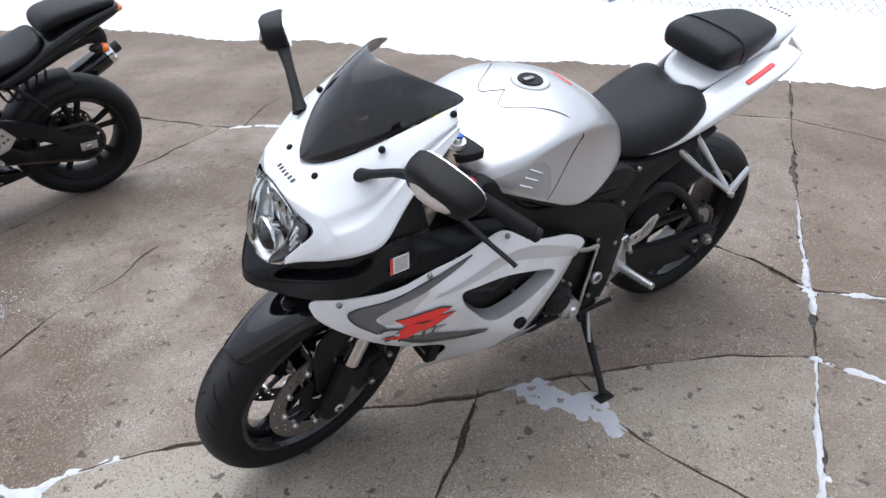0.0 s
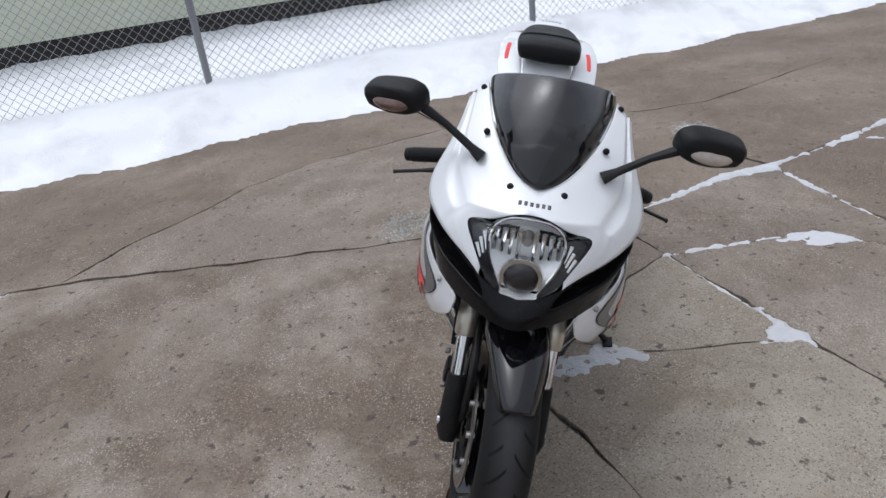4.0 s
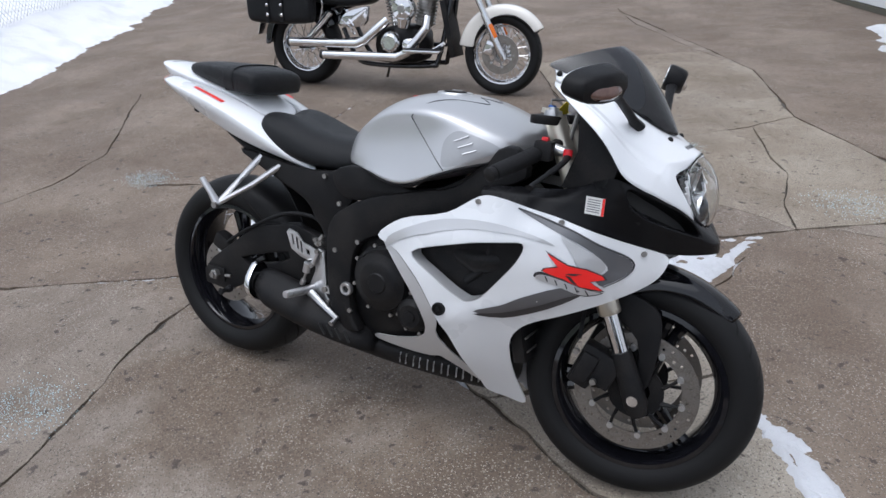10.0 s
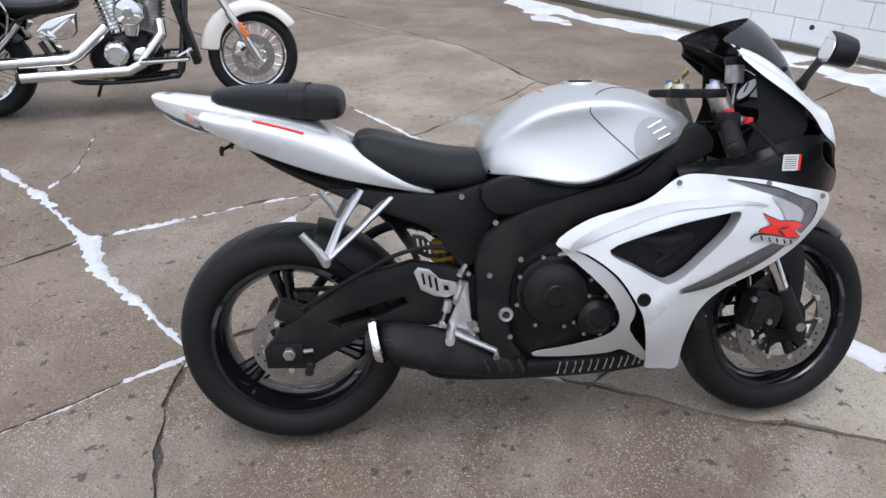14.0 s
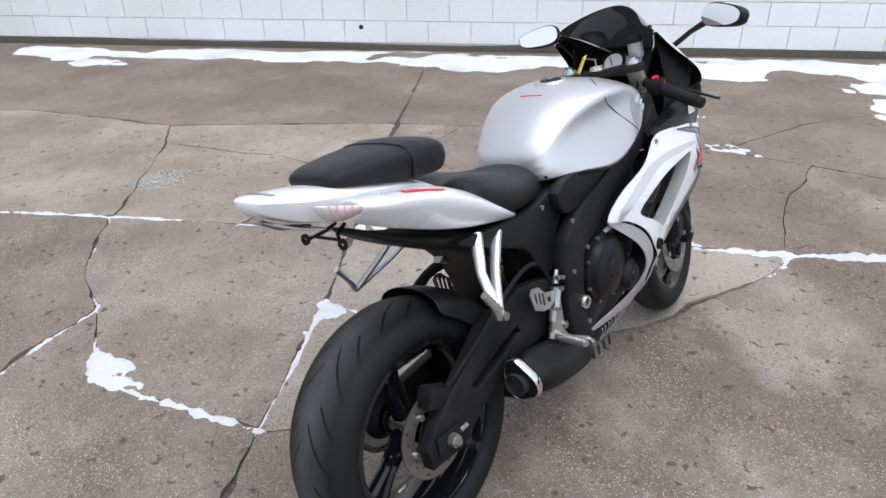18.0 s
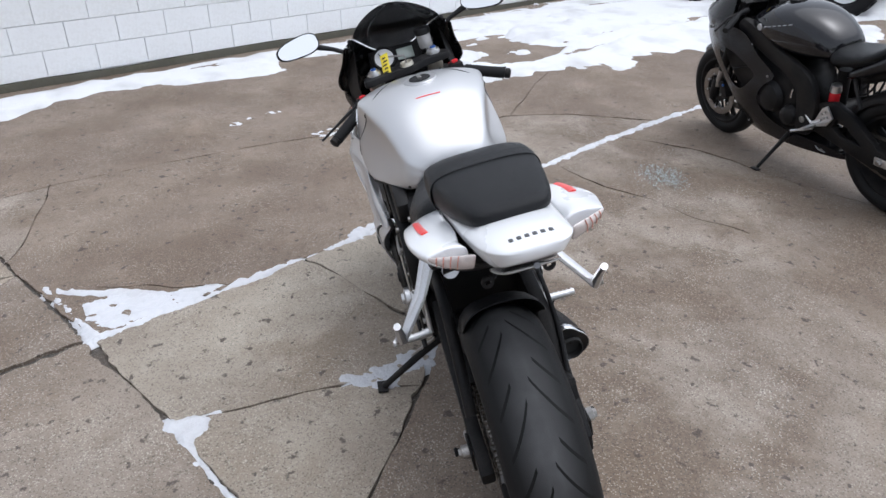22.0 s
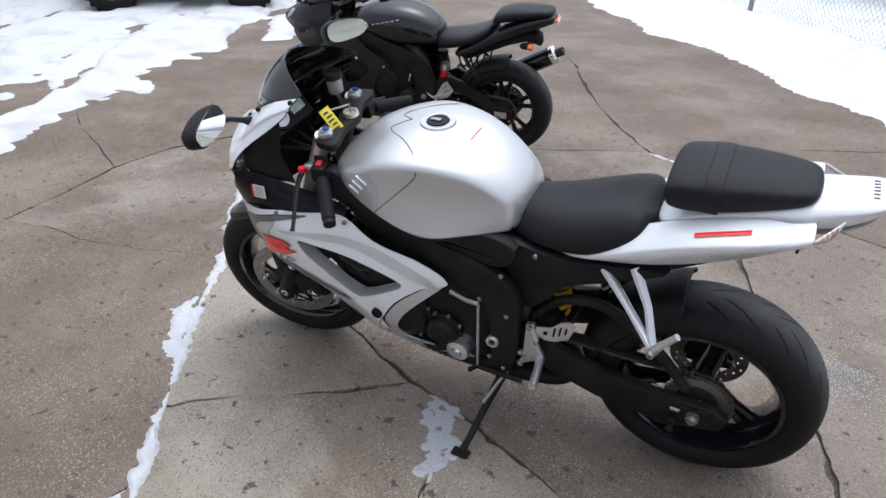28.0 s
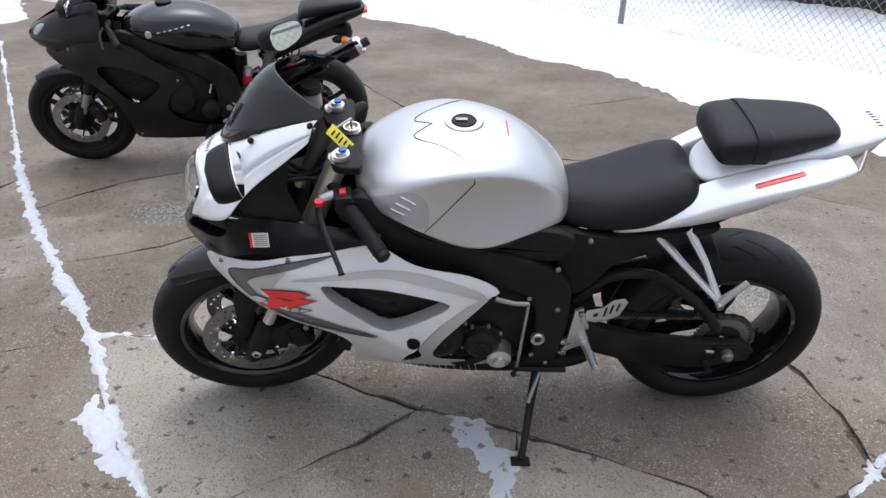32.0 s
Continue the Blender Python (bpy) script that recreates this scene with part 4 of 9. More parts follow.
# shop window past the wall's end
shop = thing("shop_front", frame_at(WALL_P + WALL_D * (END + 0.02) - WALL_N * 0.25, WALL_D, WALL_N), "dark shop window with pale frame and low sill", "shop window")
bm = bmesh.new()
block(bm, (3.0, 0.12, 0.16), (6.0, 0.30, 0.32), None, 0.01)
part("sill_wall", bm, MORTAR, shop)
bm = bmesh.new()
block(bm, (3.0, 0.20, 3.4), (6.0, 0.20, 1.6), None, 0.01)
part("fascia", bm, PAINTED, shop)
for k in range(5):
    bm = bmesh.new()
    block(bm, (0.03 + 1.47 * k, 0.02, 1.46), (0.06, 0.08, 2.28), None, 0.005)
    part("mullion", bm, ALU, shop)
for k in range(4):
    bm = bmesh.new()
    block(bm, (0.765 + 1.47 * k, 0.06, 1.46), (1.41, 0.012, 2.28))
    part("pane", bm, WINDOW, shop)
bm = bmesh.new()
block(bm, (3.0, 1.2, 1.5), (6.0, 0.05, 3.0))
part("back_wall", bm, MORTAR, shop)

# ---- chain-link fence ----
GALV = material("galvanised_wire", (0.30, 0.31, 0.33), 0.5, 0.7, 0.15, 30)
fence = thing("chain_link_fence", frame_at(FENCE_P, FENCE_D, Vector((0.845, 0.535, 0))), "galvanised chain-link fence standing in deep snow", "fence")
for k in range(-4, 5):
    post = part("post", bar([(3.07 * k, 0, -0.05), (3.07 * k, 0, 1.28)], 0.030, 12), GALV, fence)
    part("post_cap", lathe([(0, 0.030), (0.020, 0.024), (0.034, 0.008), (0.034, 0.0)], (3.07 * k, 0, 1.28), "Z", 12), GALV, post)
part("top_rail", bar([(-12.4, 0, 1.25), (12.4, 0, 1.25)], 0.021, 10), GALV, fence)
pitch, hgt, x0, x1 = 0.075, 1.14, -12.4, 12.4
vs_, fs_ = [], []


def wire(a, b, r=0.0021):
    a, b = Vector(a), Vector(b)
    d = (b - a).normalized()
    u = d.cross(Vector((0, 1, 0))).normalized()
    v = Vector((0, 1, 0))
    k = len(vs_)
    for p in (a, b):
        for q in (u * r, v * r, -u * r, -v * r):
            vs_.append(tuple(p + q))
    for i in range(4):
        fs_.append((k + i, k + (i + 1) % 4, k + 4 + (i + 1) % 4, k + 4 + i))


nw = int((x1 - x0) / pitch)
for i in range(-int(hgt / pitch), nw):
    for sgn in (1, -1):
        xa = x0 + i * pitch if sgn > 0 else x0 + i * pitch + hgt
        xb = xa + sgn * hgt
        wire((xa, 0.028 + 0.003 * sgn, 0.10), (xb, 0.028 - 0.003 * sgn, 0.10 + hgt))
me = bpy.data.meshes.new("mesh_wire")
me.from_pydata(vs_, [], fs_)
me.materials.append(GALV)
ob = tagged(new("mesh_wire", me), kind="stuff")
ob.parent = fence
# ---- building behind the fence ----
SIDING = material("pale_siding", (0.60, 0.62, 0.50), 0.7, 0, 0.08, 3, 0.3, 60)
DARKBASE = material("dark_foundation", (0.045, 0.040, 0.036), 0.85, 0, 0.25, 5, 0.5, 40)
HOUSE_D = Vector((-0.620, 0.785, 0))
house = thing("low_building", frame_at(Vector((-5.66, -4.87, 0)), HOUSE_D, Vector((0.785, 0.620, 0))), "long low building with pale lap siding over a dark foundation", "building")
bm = bmesh.new()
block(bm, (2.0, 2.2, 0.20), (22, 4.0, 0.48))
part("foundation", bm, DARKBASE, house)
for k in range(14):
    bm = bmesh.new()
    block(bm, (2.0, 0.165, 0.505 + 0.15 * k), (22.1, 0.03, 0.158), Matrix.Rotation(radians(5), 3, "X"), 0.003)
    part("siding_board", bm, SIDING, house)
part("drip_edge", block(bmesh.new(), (2.0, 0.155, 0.425), (22.1, 0.05, 0.014), None, 0.002), SIDING, house)
bm = bmesh.new()
block(bm, (2.0, 2.2, 1.50), (22, 4.0, 2.1))
part("wall", bm, SIDING, house)
bm = bmesh.new()
block(bm, (2.0, 2.2, 2.64), (22.8, 5.0, 0.16), None, 0.03)
part("roof", bm, DARKBASE, house)


# ---- motorcycle parts shared by the machines ----
def mag_wheel(parent, name, c, r_rim, half, spokes, start, mat, tyre_profile, tyre_mat, m=None, label=""):
    """A cast wheel: rim barrel, hub and forked spokes in one casting, and its tyre."""
    t = 0.007
    bm = lathe([(r_rim, half), (r_rim + 0.004, half - 0.004), (r_rim - 0.012, half - 0.012), (r_rim - 0.022, half * 0.5), (r_rim - 0.024, 0), (r_rim - 0.022, -half * 0.5),
                (r_rim - 0.012, -half + 0.012), (r_rim + 0.004, -half + 0.004), (r_rim, -half), (r_rim - 0.012, -half - t * 0.2), (r_rim - 0.032, -half * 0.55), (r_rim - 0.034, 0),
                (r_rim - 0.032, half * 0.55), (r_rim - 0.012, half + t * 0.2), (r_rim, half)], n=64)
    w = part(name, bm, mat, parent, label)
    w.matrix_basis = (m or Matrix.Identity(4)) @ Matrix.Translation(c)
    part("hub", lathe([(0.012, 0.055), (0.036, 0.055), (0.042, 0.035), (0.034, 0.0), (0.042, -0.035), (0.036, -0.055), (0.012, -0.055)], n=32), mat, w)
    for k in range(spokes):
        a = radians(start + 360 * k / spokes)
        for fork in (-1, 1):
            wide = 0.20 if spokes > 3 else 0.11
            a1 = a + fork * wide
            p0 = Vector((math.cos(a + fork * 0.35) * 0.034, 0, math.sin(a + fork * 0.35) * 0.034))
            p1 = Vector((math.cos(a + fork * wide * 0.85) * r_rim * 0.55, 0, math.sin(a + fork * wide * 0.85) * r_rim * 0.55))
            p2 = Vector((math.cos(a1) * (r_rim - 0.024), 0, math.sin(a1) * (r_rim - 0.024)))
            part("spoke", bar([p0, p1, p2], [0.019, 0.014, 0.017], 8), mat, w)
    prof = [(r, y) for r, y in tyre_profile] + [(r, -y) for r, y in tyre_profile[-2::-1]]
    part("tyre", lathe(prof, n=96), tyre_mat, w, sharp=60)
    return w


def ring_points(r, n, c=(0, 0), a0=0.0):
    return [(c[0] + r * math.cos(a0 + 2 * math.pi * k / n), c[1] + r * math.sin(a0 + 2 * math.pi * k / n)) for k in range(n)]


def brake_disc(parent, y, r0, r1, holes=28, arms=8, mat=None, carrier=None):
    loops = [ring_points(r0, 48)]
    for k in range(holes):
        a = 2 * math.pi * k / holes
        rr = r0 + (r1 - r0) * (0.3, 0.7, 0.5)[k % 3]
        loops.append(ring_points(0.0042, 6, (rr * math.cos(a), rr * math.sin(a))))
    d = part("brake_disc", plate(ring_points(r1, 64), y - 0.0022, y + 0.0022, holes=loops), mat or DISC, parent)
    rc = max(0.052, r0 - 0.042)
    part("disc_carrier", lathe([(0.035, y - 0.003), (rc, y - 0.003), (rc, y + 0.003), (0.035, y + 0.003), (0.035, y - 0.003)], n=32), carrier or MATT, d)
    for k in range(arms):
        a = 2 * math.pi * (k + 0.5) / arms
        p = lambda r, da=0: (r * math.cos(a + da), y, r * math.sin(a + da))
        part("carrier_arm", bar([p(rc - 0.004, 0.05), p((rc + r0) / 2, 0.12), p(r0 + 0.006, 0.2)], [0.011, 0.008, 0.009], 6, 0.5), carrier or MATT, d)
    for k in range(arms):
        a = 2 * math.pi * (k + 0.5) / arms + 0.2
        bolt(d, ((r0 + 0.004) * math.cos(a), y, (r0 + 0.004) * math.sin(a)), 0.008, "Y", ALU, 0.010, "bobbin")
    return d


def chain_loop(parent, c0, r0, c1, r1, y):
    """A roller chain round two sprockets, link by link."""
    c0, c1 = Vector((c0[0], 0, c0[1])), Vector((c1[0], 0, c1[1]))
    d = c1 - c0
    base = math.atan2(d.z, d.x)
    off = math.acos(max(-1, min(1, (r0 - r1) / d.length)))
    pts = []
    for k in range(40):
        a = base + off + (2 * math.pi - 2 * off) * k / 39
        pts.append(c0 + Vector((math.cos(a), 0, math.sin(a))) * r0)
    for k in range(16):
        a = base - off + 2 * off * k / 15
        pts.append(c1 + Vector((math.cos(a), 0, math.sin(a))) * r1)
    pts.append(pts[0])
    bm = bmesh.new()
    pos, run, step = 0.0, 0.0, 0.0159
    k = 0
    for a, b in zip(pts, pts[1:]):
        seg = (b - a).length
        while pos <= run + seg:
            p = a.lerp(b, (pos - run) / seg if seg else 0)
            rot = (b - a).to_track_quat("X", "Z").to_matrix()
            wide = 0.0075 if k % 2 else 0.0055
            for s in (-1, 1):
                block(bm, p + Vector((0, y + s * wide, 0)), (0.0185, 0.002, 0.0115), rot)
            block(bm, p + Vector((0.008, y, 0)), (0.007, 0.011, 0.007), rot)
            pos += step
            k += 1
        run += seg
    return part("chain", bm, CHAIN, parent, "oily roller chain")


def toothed(r, teeth, h=0.006):
    out = []
    for k in range(teeth):
        for f, dr in ((0, -h), (0.3, h * 0.3), (0.5, h * 0.3), (0.8, -h)):
            a = 2 * math.pi * (k + f) / teeth
            out.append(((r + dr) * math.cos(a), (r + dr) * math.sin(a)))
    return out


def mirror_pod(parent, at, side, tilt, lens_mat, arm):
    """A rear-view mirror: rounded housing, glass, stalk and turn-signal lens."""
    bm = bmesh.new()
    bmesh.ops.create_uvsphere(bm, u_segments=24, v_segments=16, radius=1)
    for v in bm.verts:
        x, y, z = v.co
        back = x < 0
        sq = 1.0 / max(1e-6, (abs(y) ** 2.8 + abs(z) ** 2.8) ** (1 / 2.8)) if (abs(y) + abs(z)) > 1e-6 else 1.0
        rad = math.hypot(y, z)
        y2, z2 = y * rad * sq / max(rad, 1e-6), z * rad * sq / max(rad, 1e-6)
        v.co = (x * 0.050 * (1 - 0.25 * abs(y)) if not back else x * 0.006, y2 * 0.077 * rad ** 0.15, z2 * (0.034 - 0.006 * y * side) * rad ** 0.15)
    m = Matrix.Translation(at) @ Matrix.Rotation(radians(tilt), 4, "Z") @ Matrix.Rotation(radians(15), 4, "Y") @ Matrix.Rotation(radians(-6 * side), 4, "X")
    pod = part("mirror", moved(bm, m), BLACK, parent, "black plastic rear-view mirror with clear turn signal")
    g = bmesh.new()
    bmesh.ops.create_circle(g, cap_ends=True, segments=36, radius=1)
    for v in g.verts:
        x, y, _ = v.co
        k = 1 / (abs(x) ** 2.8 + abs(y) ** 2.8) ** (1 / 2.8)
        v.co = (-0.0085, x * k * 0.072, y * k * (0.0305 - 0.005 * x * side))
    ext = bmesh.ops.extrude_face_region(g, geom=list(g.faces))
    bmesh.ops.translate(g, verts=[e for e in ext["geom"] if isinstance(e, bmesh.types.BMVert)], vec=(0.002, 0, 0))
    part("glass", moved(g, m), MIRROR, pod)
    s = bmesh.new()
    bmesh.ops.create_uvsphere(s, u_segments=16, v_segments=10, radius=1)
    for v in s.verts:
        v.co = (v.co.x * 0.026 + 0.033, v.co.y * 0.055 - side * 0.004, v.co.z * 0.019 - 0.004 - 0.006 * v.co.x)
    part("turn_signal", moved(s, m), lens_mat, pod, "clear turn signal lens")
    part("stalk", bar(arm, [0.019, 0.012, 0.011, 0.015], 10, 0.7), BLACK, pod)
    return pod


# ---- the white and silver sport motorcycle ----
LEAN = radians(12.8)
BIKE = Matrix.Translation((0, -0.008, 0)) @ Matrix.Rotation(-LEAN, 4, "X")
bike = thing("sport_motorcycle", BIKE, "white and silver sport motorcycle leaning on its side stand", "motorcycle")
RAKE = 0.44
PIV = Vector((1.365, 0, 0.30))
STEER = Matrix.Translation(PIV) @ Matrix.Rotation(radians(9), 4, Vector((-RAKE, 0, 1)).normalized()) @ Matrix.Translation(-PIV)


def leg(z, y=0.0):
    return Vector((1.386 - RAKE * (z - 0.3), y, z))


# wheels
rear = mag_wheel(bike, "rear_wheel", (-0.005, 0, 0.316), 0.222, 0.074, 3, 100, GLOSS,
                 [(0.221, 0.070), (0.232, 0.086), (0.252, 0.0935), (0.272, 0.0915), (0.290, 0.079), (0.303, 0.058), (0.312, 0.032), (0.3158, 0.010), (0.3162, 0.0)], TYRE_REAR)
brake_disc(rear, -0.092, 0.070, 0.110, 24, 5)
part("sprocket", plate(toothed(0.092, 44), 0.088, 0.094, holes=[ring_points(0.058, 24)]), STEEL, rear)
part("sprocket_carrier", lathe([(0.02, 0.098), (0.045, 0.098), (0.062, 0.092), (0.062, 0.080), (0.04, 0.06)], n=32), MATT, rear)
front = mag_wheel(bike, "front_wheel", (1.386, 0, 0.30), 0.220, 0.050, 3, 70, GLOSS,
                  [(0.219, 0.046), (0.230, 0.056), (0.248, 0.0605), (0.266, 0.058), (0.281, 0.048), (0.292, 0.034), (0.2985, 0.016), (0.300, 0.0)], TYRE_FRONT, STEER)
for s in (-1, 1):
    brake_disc(front, s * 0.066, 0.112, 0.155, 42, 10)

# front end: fork, axle, calipers, mudguard, clamps
fork = part("fork", moved(bar([leg(0.30, -0.125), leg(0.30, 0.125)], 0.011, 16), STEER), CHROME, bike, "upside-down telescopic fork")
for s in (-1, 1):
    y = s * 0.106
    part("outer_tube", moved(bar([leg(0.50, y), leg(0.505, y), leg(0.56, y), leg(0.565, y), leg(0.70, y), leg(0.955, y)], [0.026, 0.0285, 0.0285, 0.0265, 0.0265, 0.0265], 20), STEER), FORKGOLD, fork, "champagne anodised outer tube")
    part("stanchion", moved(bar([leg(0.39, y), leg(0.51, y)], 0.0205, 18), STEER), CHROME, fork)
    bm = bar([leg(0.255, y), leg(0.28, y), leg(0.34, y), leg(0.41, y)], [0.020, 0.031, 0.029, 0.026], 14)
    block(bm, leg(0.37, y) + Vector((-0.045, 0, -0.02)), (0.055, 0.034, 0.085), Matrix.Rotation(radians(22), 3, "Y"), 0.006)
    lower = part("axle_clamp", moved(bm, STEER), MATT, fork)
    bolt(lower, STEER @ (leg(0.30, y + s * 0.026)), 0.014, "Y", CHROME, 0.006, "axle_nut")
    cal = bmesh.new()
    block(cal, leg(0.36, y - s * 0.012) + Vector((-0.098, 0, -0.005)), (0.060, 0.058, 0.115), Matrix.Rotation(radians(20), 3, "Y"), 0.012)
    block(cal, leg(0.36, y + s * 0.012) + Vector((-0.100, 0, -0.005)), (0.044, 0.030, 0.080), Matrix.Rotation(radians(20), 3, "Y"), 0.010)
    caliper = part("brake_caliper", moved(cal, STEER), MATT, fork, "black radial brake caliper")
    for dz in (-0.035, 0.035):
        bolt(caliper, STEER @ (leg(0.36 + dz, y + s * 0.026) + Vector((-0.10 - dz * 0.3, 0, 0))), 0.008, "Y", STEEL, 0.006)
    part("brake_hose", moved(bar([leg(0.42, y) + Vector((-0.10, 0, 0)), leg(0.52, y) + Vector((-0.06, -s * 0.02, 0)), leg(0.62, y * 0.8) + Vector((-0.05, 0, 0)), leg(0.78, y * 0.4)], 0.005, 8, 1, 5), STEER), RUBBER, fork)
    cap = part("fork_cap", moved(lathe([(0, 0.012), (0.012, 0.012), (0.0125, 0.004), (0.0205, 0.004), (0.022, -0.004), (0.022, -0.015)], leg(0.968, y), "Z", 20), STEER), ALU, fork)
    part("adjuster", moved(lathe([(0, 0.005), (0.009, 0.005), (0.010, 0.0)], leg(0.979, y), "Z", 12), STEER), BLUE, cap)

mud = []
for k in range(13):
    a = radians(48 + 108 * k / 12)
    wide = 0.030 + 0.045 * math.sin(math.pi * min(1, (k + 0.8) / 7) / 2)
    rr = 0.322 - 0.010 * math.cos(math.pi * k / 12)
    drop = 0.035 + 0.05 * math.exp(-((k - 7) / 2.2) ** 2)
    p = lambda r, y: (1.386 + r * math.cos(a), y, 0.30 + r * math.sin(a))
    mud.append([p(rr + 0.008, 0), p(rr + 0.006, wide * 0.55), p(rr - 0.010, wide * 0.95), p(rr - drop, wide * 1.06)])
part("front_mudguard", moved(cage(mud, True, thick=0.004), STEER), GLOSS, bike, "gloss black front mudguard", subsurf=1)
for s in (-1, 1):
    guard = plate([(1.30, 0.56), (1.40, 0.53), (1.425, 0.46), (1.415, 0.33), (1.39, 0.33), (1.37, 0.44), (1.30, 0.50)], s * 0.076, s * 0.088, 0.003, smooth=3)
    part("mudguard_bracket", moved(guard, STEER), BLACK, bike)

clamp = plate([(1.045, 0.145), (1.075, 0.150), (1.11, 0.135), (1.125, 0.10), (1.12, 0.05), (1.095, 0.02), (1.095, -0.02), (1.12, -0.05), (1.125, -0.10), (1.11, -0.135), (1.075, -0.150), (1.045, -0.135), (1.05, -0.06), (1.035, 0.0), (1.05, 0.06)],
              0, 0.022, 0.004, smooth=3)
clamp_m = Matrix(((1, 0, 0, 0), (0, 0, 1, 0), (0, 1, 0, 0.938), (0, 0, 0, 1)))
clamp_ob = part("top_clamp", moved(moved(clamp, clamp_m), STEER), MATT, fork, "black triple clamp")
part("ignition_lock", moved(lathe([(0, 0.008), (0.008, 0.008), (0.009, 0.003), (0.014, 0.003), (0.016, 0.012), (0.021, 0.012), (0.023, 0.0)], (1.06, 0, 0.962), "Z", 20), STEER), FORKGOLD, clamp_ob)
part("lower_clamp", moved(bar([(1.22, -0.13, 0.70), (1.20, 0, 0.69), (1.22, 0.13, 0.70)], 0.034, 10), STEER), MATT, fork)

for s, side in ((-1, "right"), (1, "left")):
    g0, g1 = Vector((1.118, s * 0.125, 0.895)), Vector((1.018, s * 0.312, 0.825))
    hb = part("handlebar", moved(bar([Vector((1.115, s * 0.106, 0.90)), g0, g0.lerp(g1, 0.45)], [0.028, 0.015, 0.012], 14), STEER), MATT, fork, "black clip-on handlebar")
    pts = [g0.lerp(g1, 0.36 + 0.60 * k / 24) for k in range(25)]
    part("grip", moved(bar(pts, [0.0175 + 0.0018 * (k % 2) for k in range(25)], 14), STEER), RUBBER, hb, "ribbed rubber grip")
    part("bar_end", moved(bar([g0.lerp(g1, 0.955), g0.lerp(g1, 0.97), g0.lerp(g1, 1.03), g0.lerp(g1, 1.05)], [0.012, 0.017, 0.017, 0.011], 14), STEER), MATT, hb)
    sw = bmesh.new()
    block(sw, g0.lerp(g1, 0.22), (0.045, 0.050, 0.048), None, 0.010)
    switch = part("switch_pod", moved(sw, STEER), BLACK, hb)
    b = bmesh.new()
    block(b, g0.lerp(g1, 0.22) + Vector((0.0, s * 0.002, 0.027)), (0.016, 0.020, 0.010), None, 0.003)
    part("switch", moved(b, STEER), SWITCHRED, switch)
    if s > 0:
        b = bmesh.new()
        block(b, g0.lerp(g1, 0.22) + Vector((-0.022, 0.010, 0.004)), (0.012, 0.016, 0.016), None, 0.003)
        part("horn_button", moved(b, STEER), YELLOW, switch)
    l0, l1 = Vector((1.150, s * 0.155, 0.880)), Vector((1.115, s * 0.345, 0.812))
    lever = part("lever", moved(bar([l0, l0.lerp(l1, 0.25) + Vector((0.012, 0, 0)), l0.lerp(l1, 0.65) + Vector((0.006, 0, 0)), l0.lerp(l1, 0.93), l1], [0.009, 0.008, 0.006, 0.006, 0.009], 10, 0.7, 4), STEER), BLACK, hb)
    part("lever_adjuster", moved(lathe([(0, 0.008), (0.011, 0.008), (0.011, -0.008), (0, -0.008)], l0.lerp(l1, 0.08) + Vector((0.005, 0, 0.006)), "Z", 14), STEER), SWITCHRED, lever)
    part("lever_perch", moved(bar([g0.lerp(g1, 0.12), l0], [0.014, 0.011], 10), STEER), ALU, hb)
cup = part("brake_reservoir", moved(lathe([(0, 0.0), (0.022, 0.0), (0.024, 0.005), (0.024, 0.045), (0, 0.045)], (1.150, -0.104, 0.972), "Z", 24), STEER), SMOKE, fork, "clear brake fluid reservoir with black cap")
part("cap", moved(lathe([(0.0, 0.020), (0.024, 0.020), (0.027, 0.016), (0.027, 0.0), (0, 0.0)], (1.150, -0.104, 1.017), "Z", 24), STEER), BLACK, cup)
part("reservoir_bracket", moved(bar([(1.14, -0.112, 0.90), (1.152, -0.106, 0.975)], 0.006, 8), STEER), STEEL, cup)
tag_y = Vector((0.0495, -0.007, 0.0555)).normalized()
tag_n = Vector((-0.0145, -0.024, 0.0105)).cross(tag_y).normalized()
tag_x = tag_y.cross(tag_n)
tagm = Matrix.Translation((1.080, 0.0645, 0.976)) @ Matrix((tag_x, tag_y, tag_n)).transposed().to_4x4()
tb = bmesh.new()
block(tb, (0, 0, 0), (0.031, 0.076, 0.0016), None, 0.0006)
key_tag = part("key_tag", moved(tb, tagm), TAG, bike, "yellow plastic key tag with dark print")
for k in range(5):
    tb = bmesh.new()
    block(tb, (-0.002 + 0.003 * (k % 2), -0.026 + 0.0125 * k, 0.0014), (0.018 - 0.004 * (k % 3 == 1), 0.005, 0.0005))
    part("print_bar", moved(tb, tagm), INK_HOLLOW, key_tag)
part("key", bar([STEER @ Vector((1.06, 0, 0.968)), STEER @ Vector((1.06, 0, 0.995)), (1.100, 0.058, 0.996)], 0.003, 8), STEEL, key_tag)

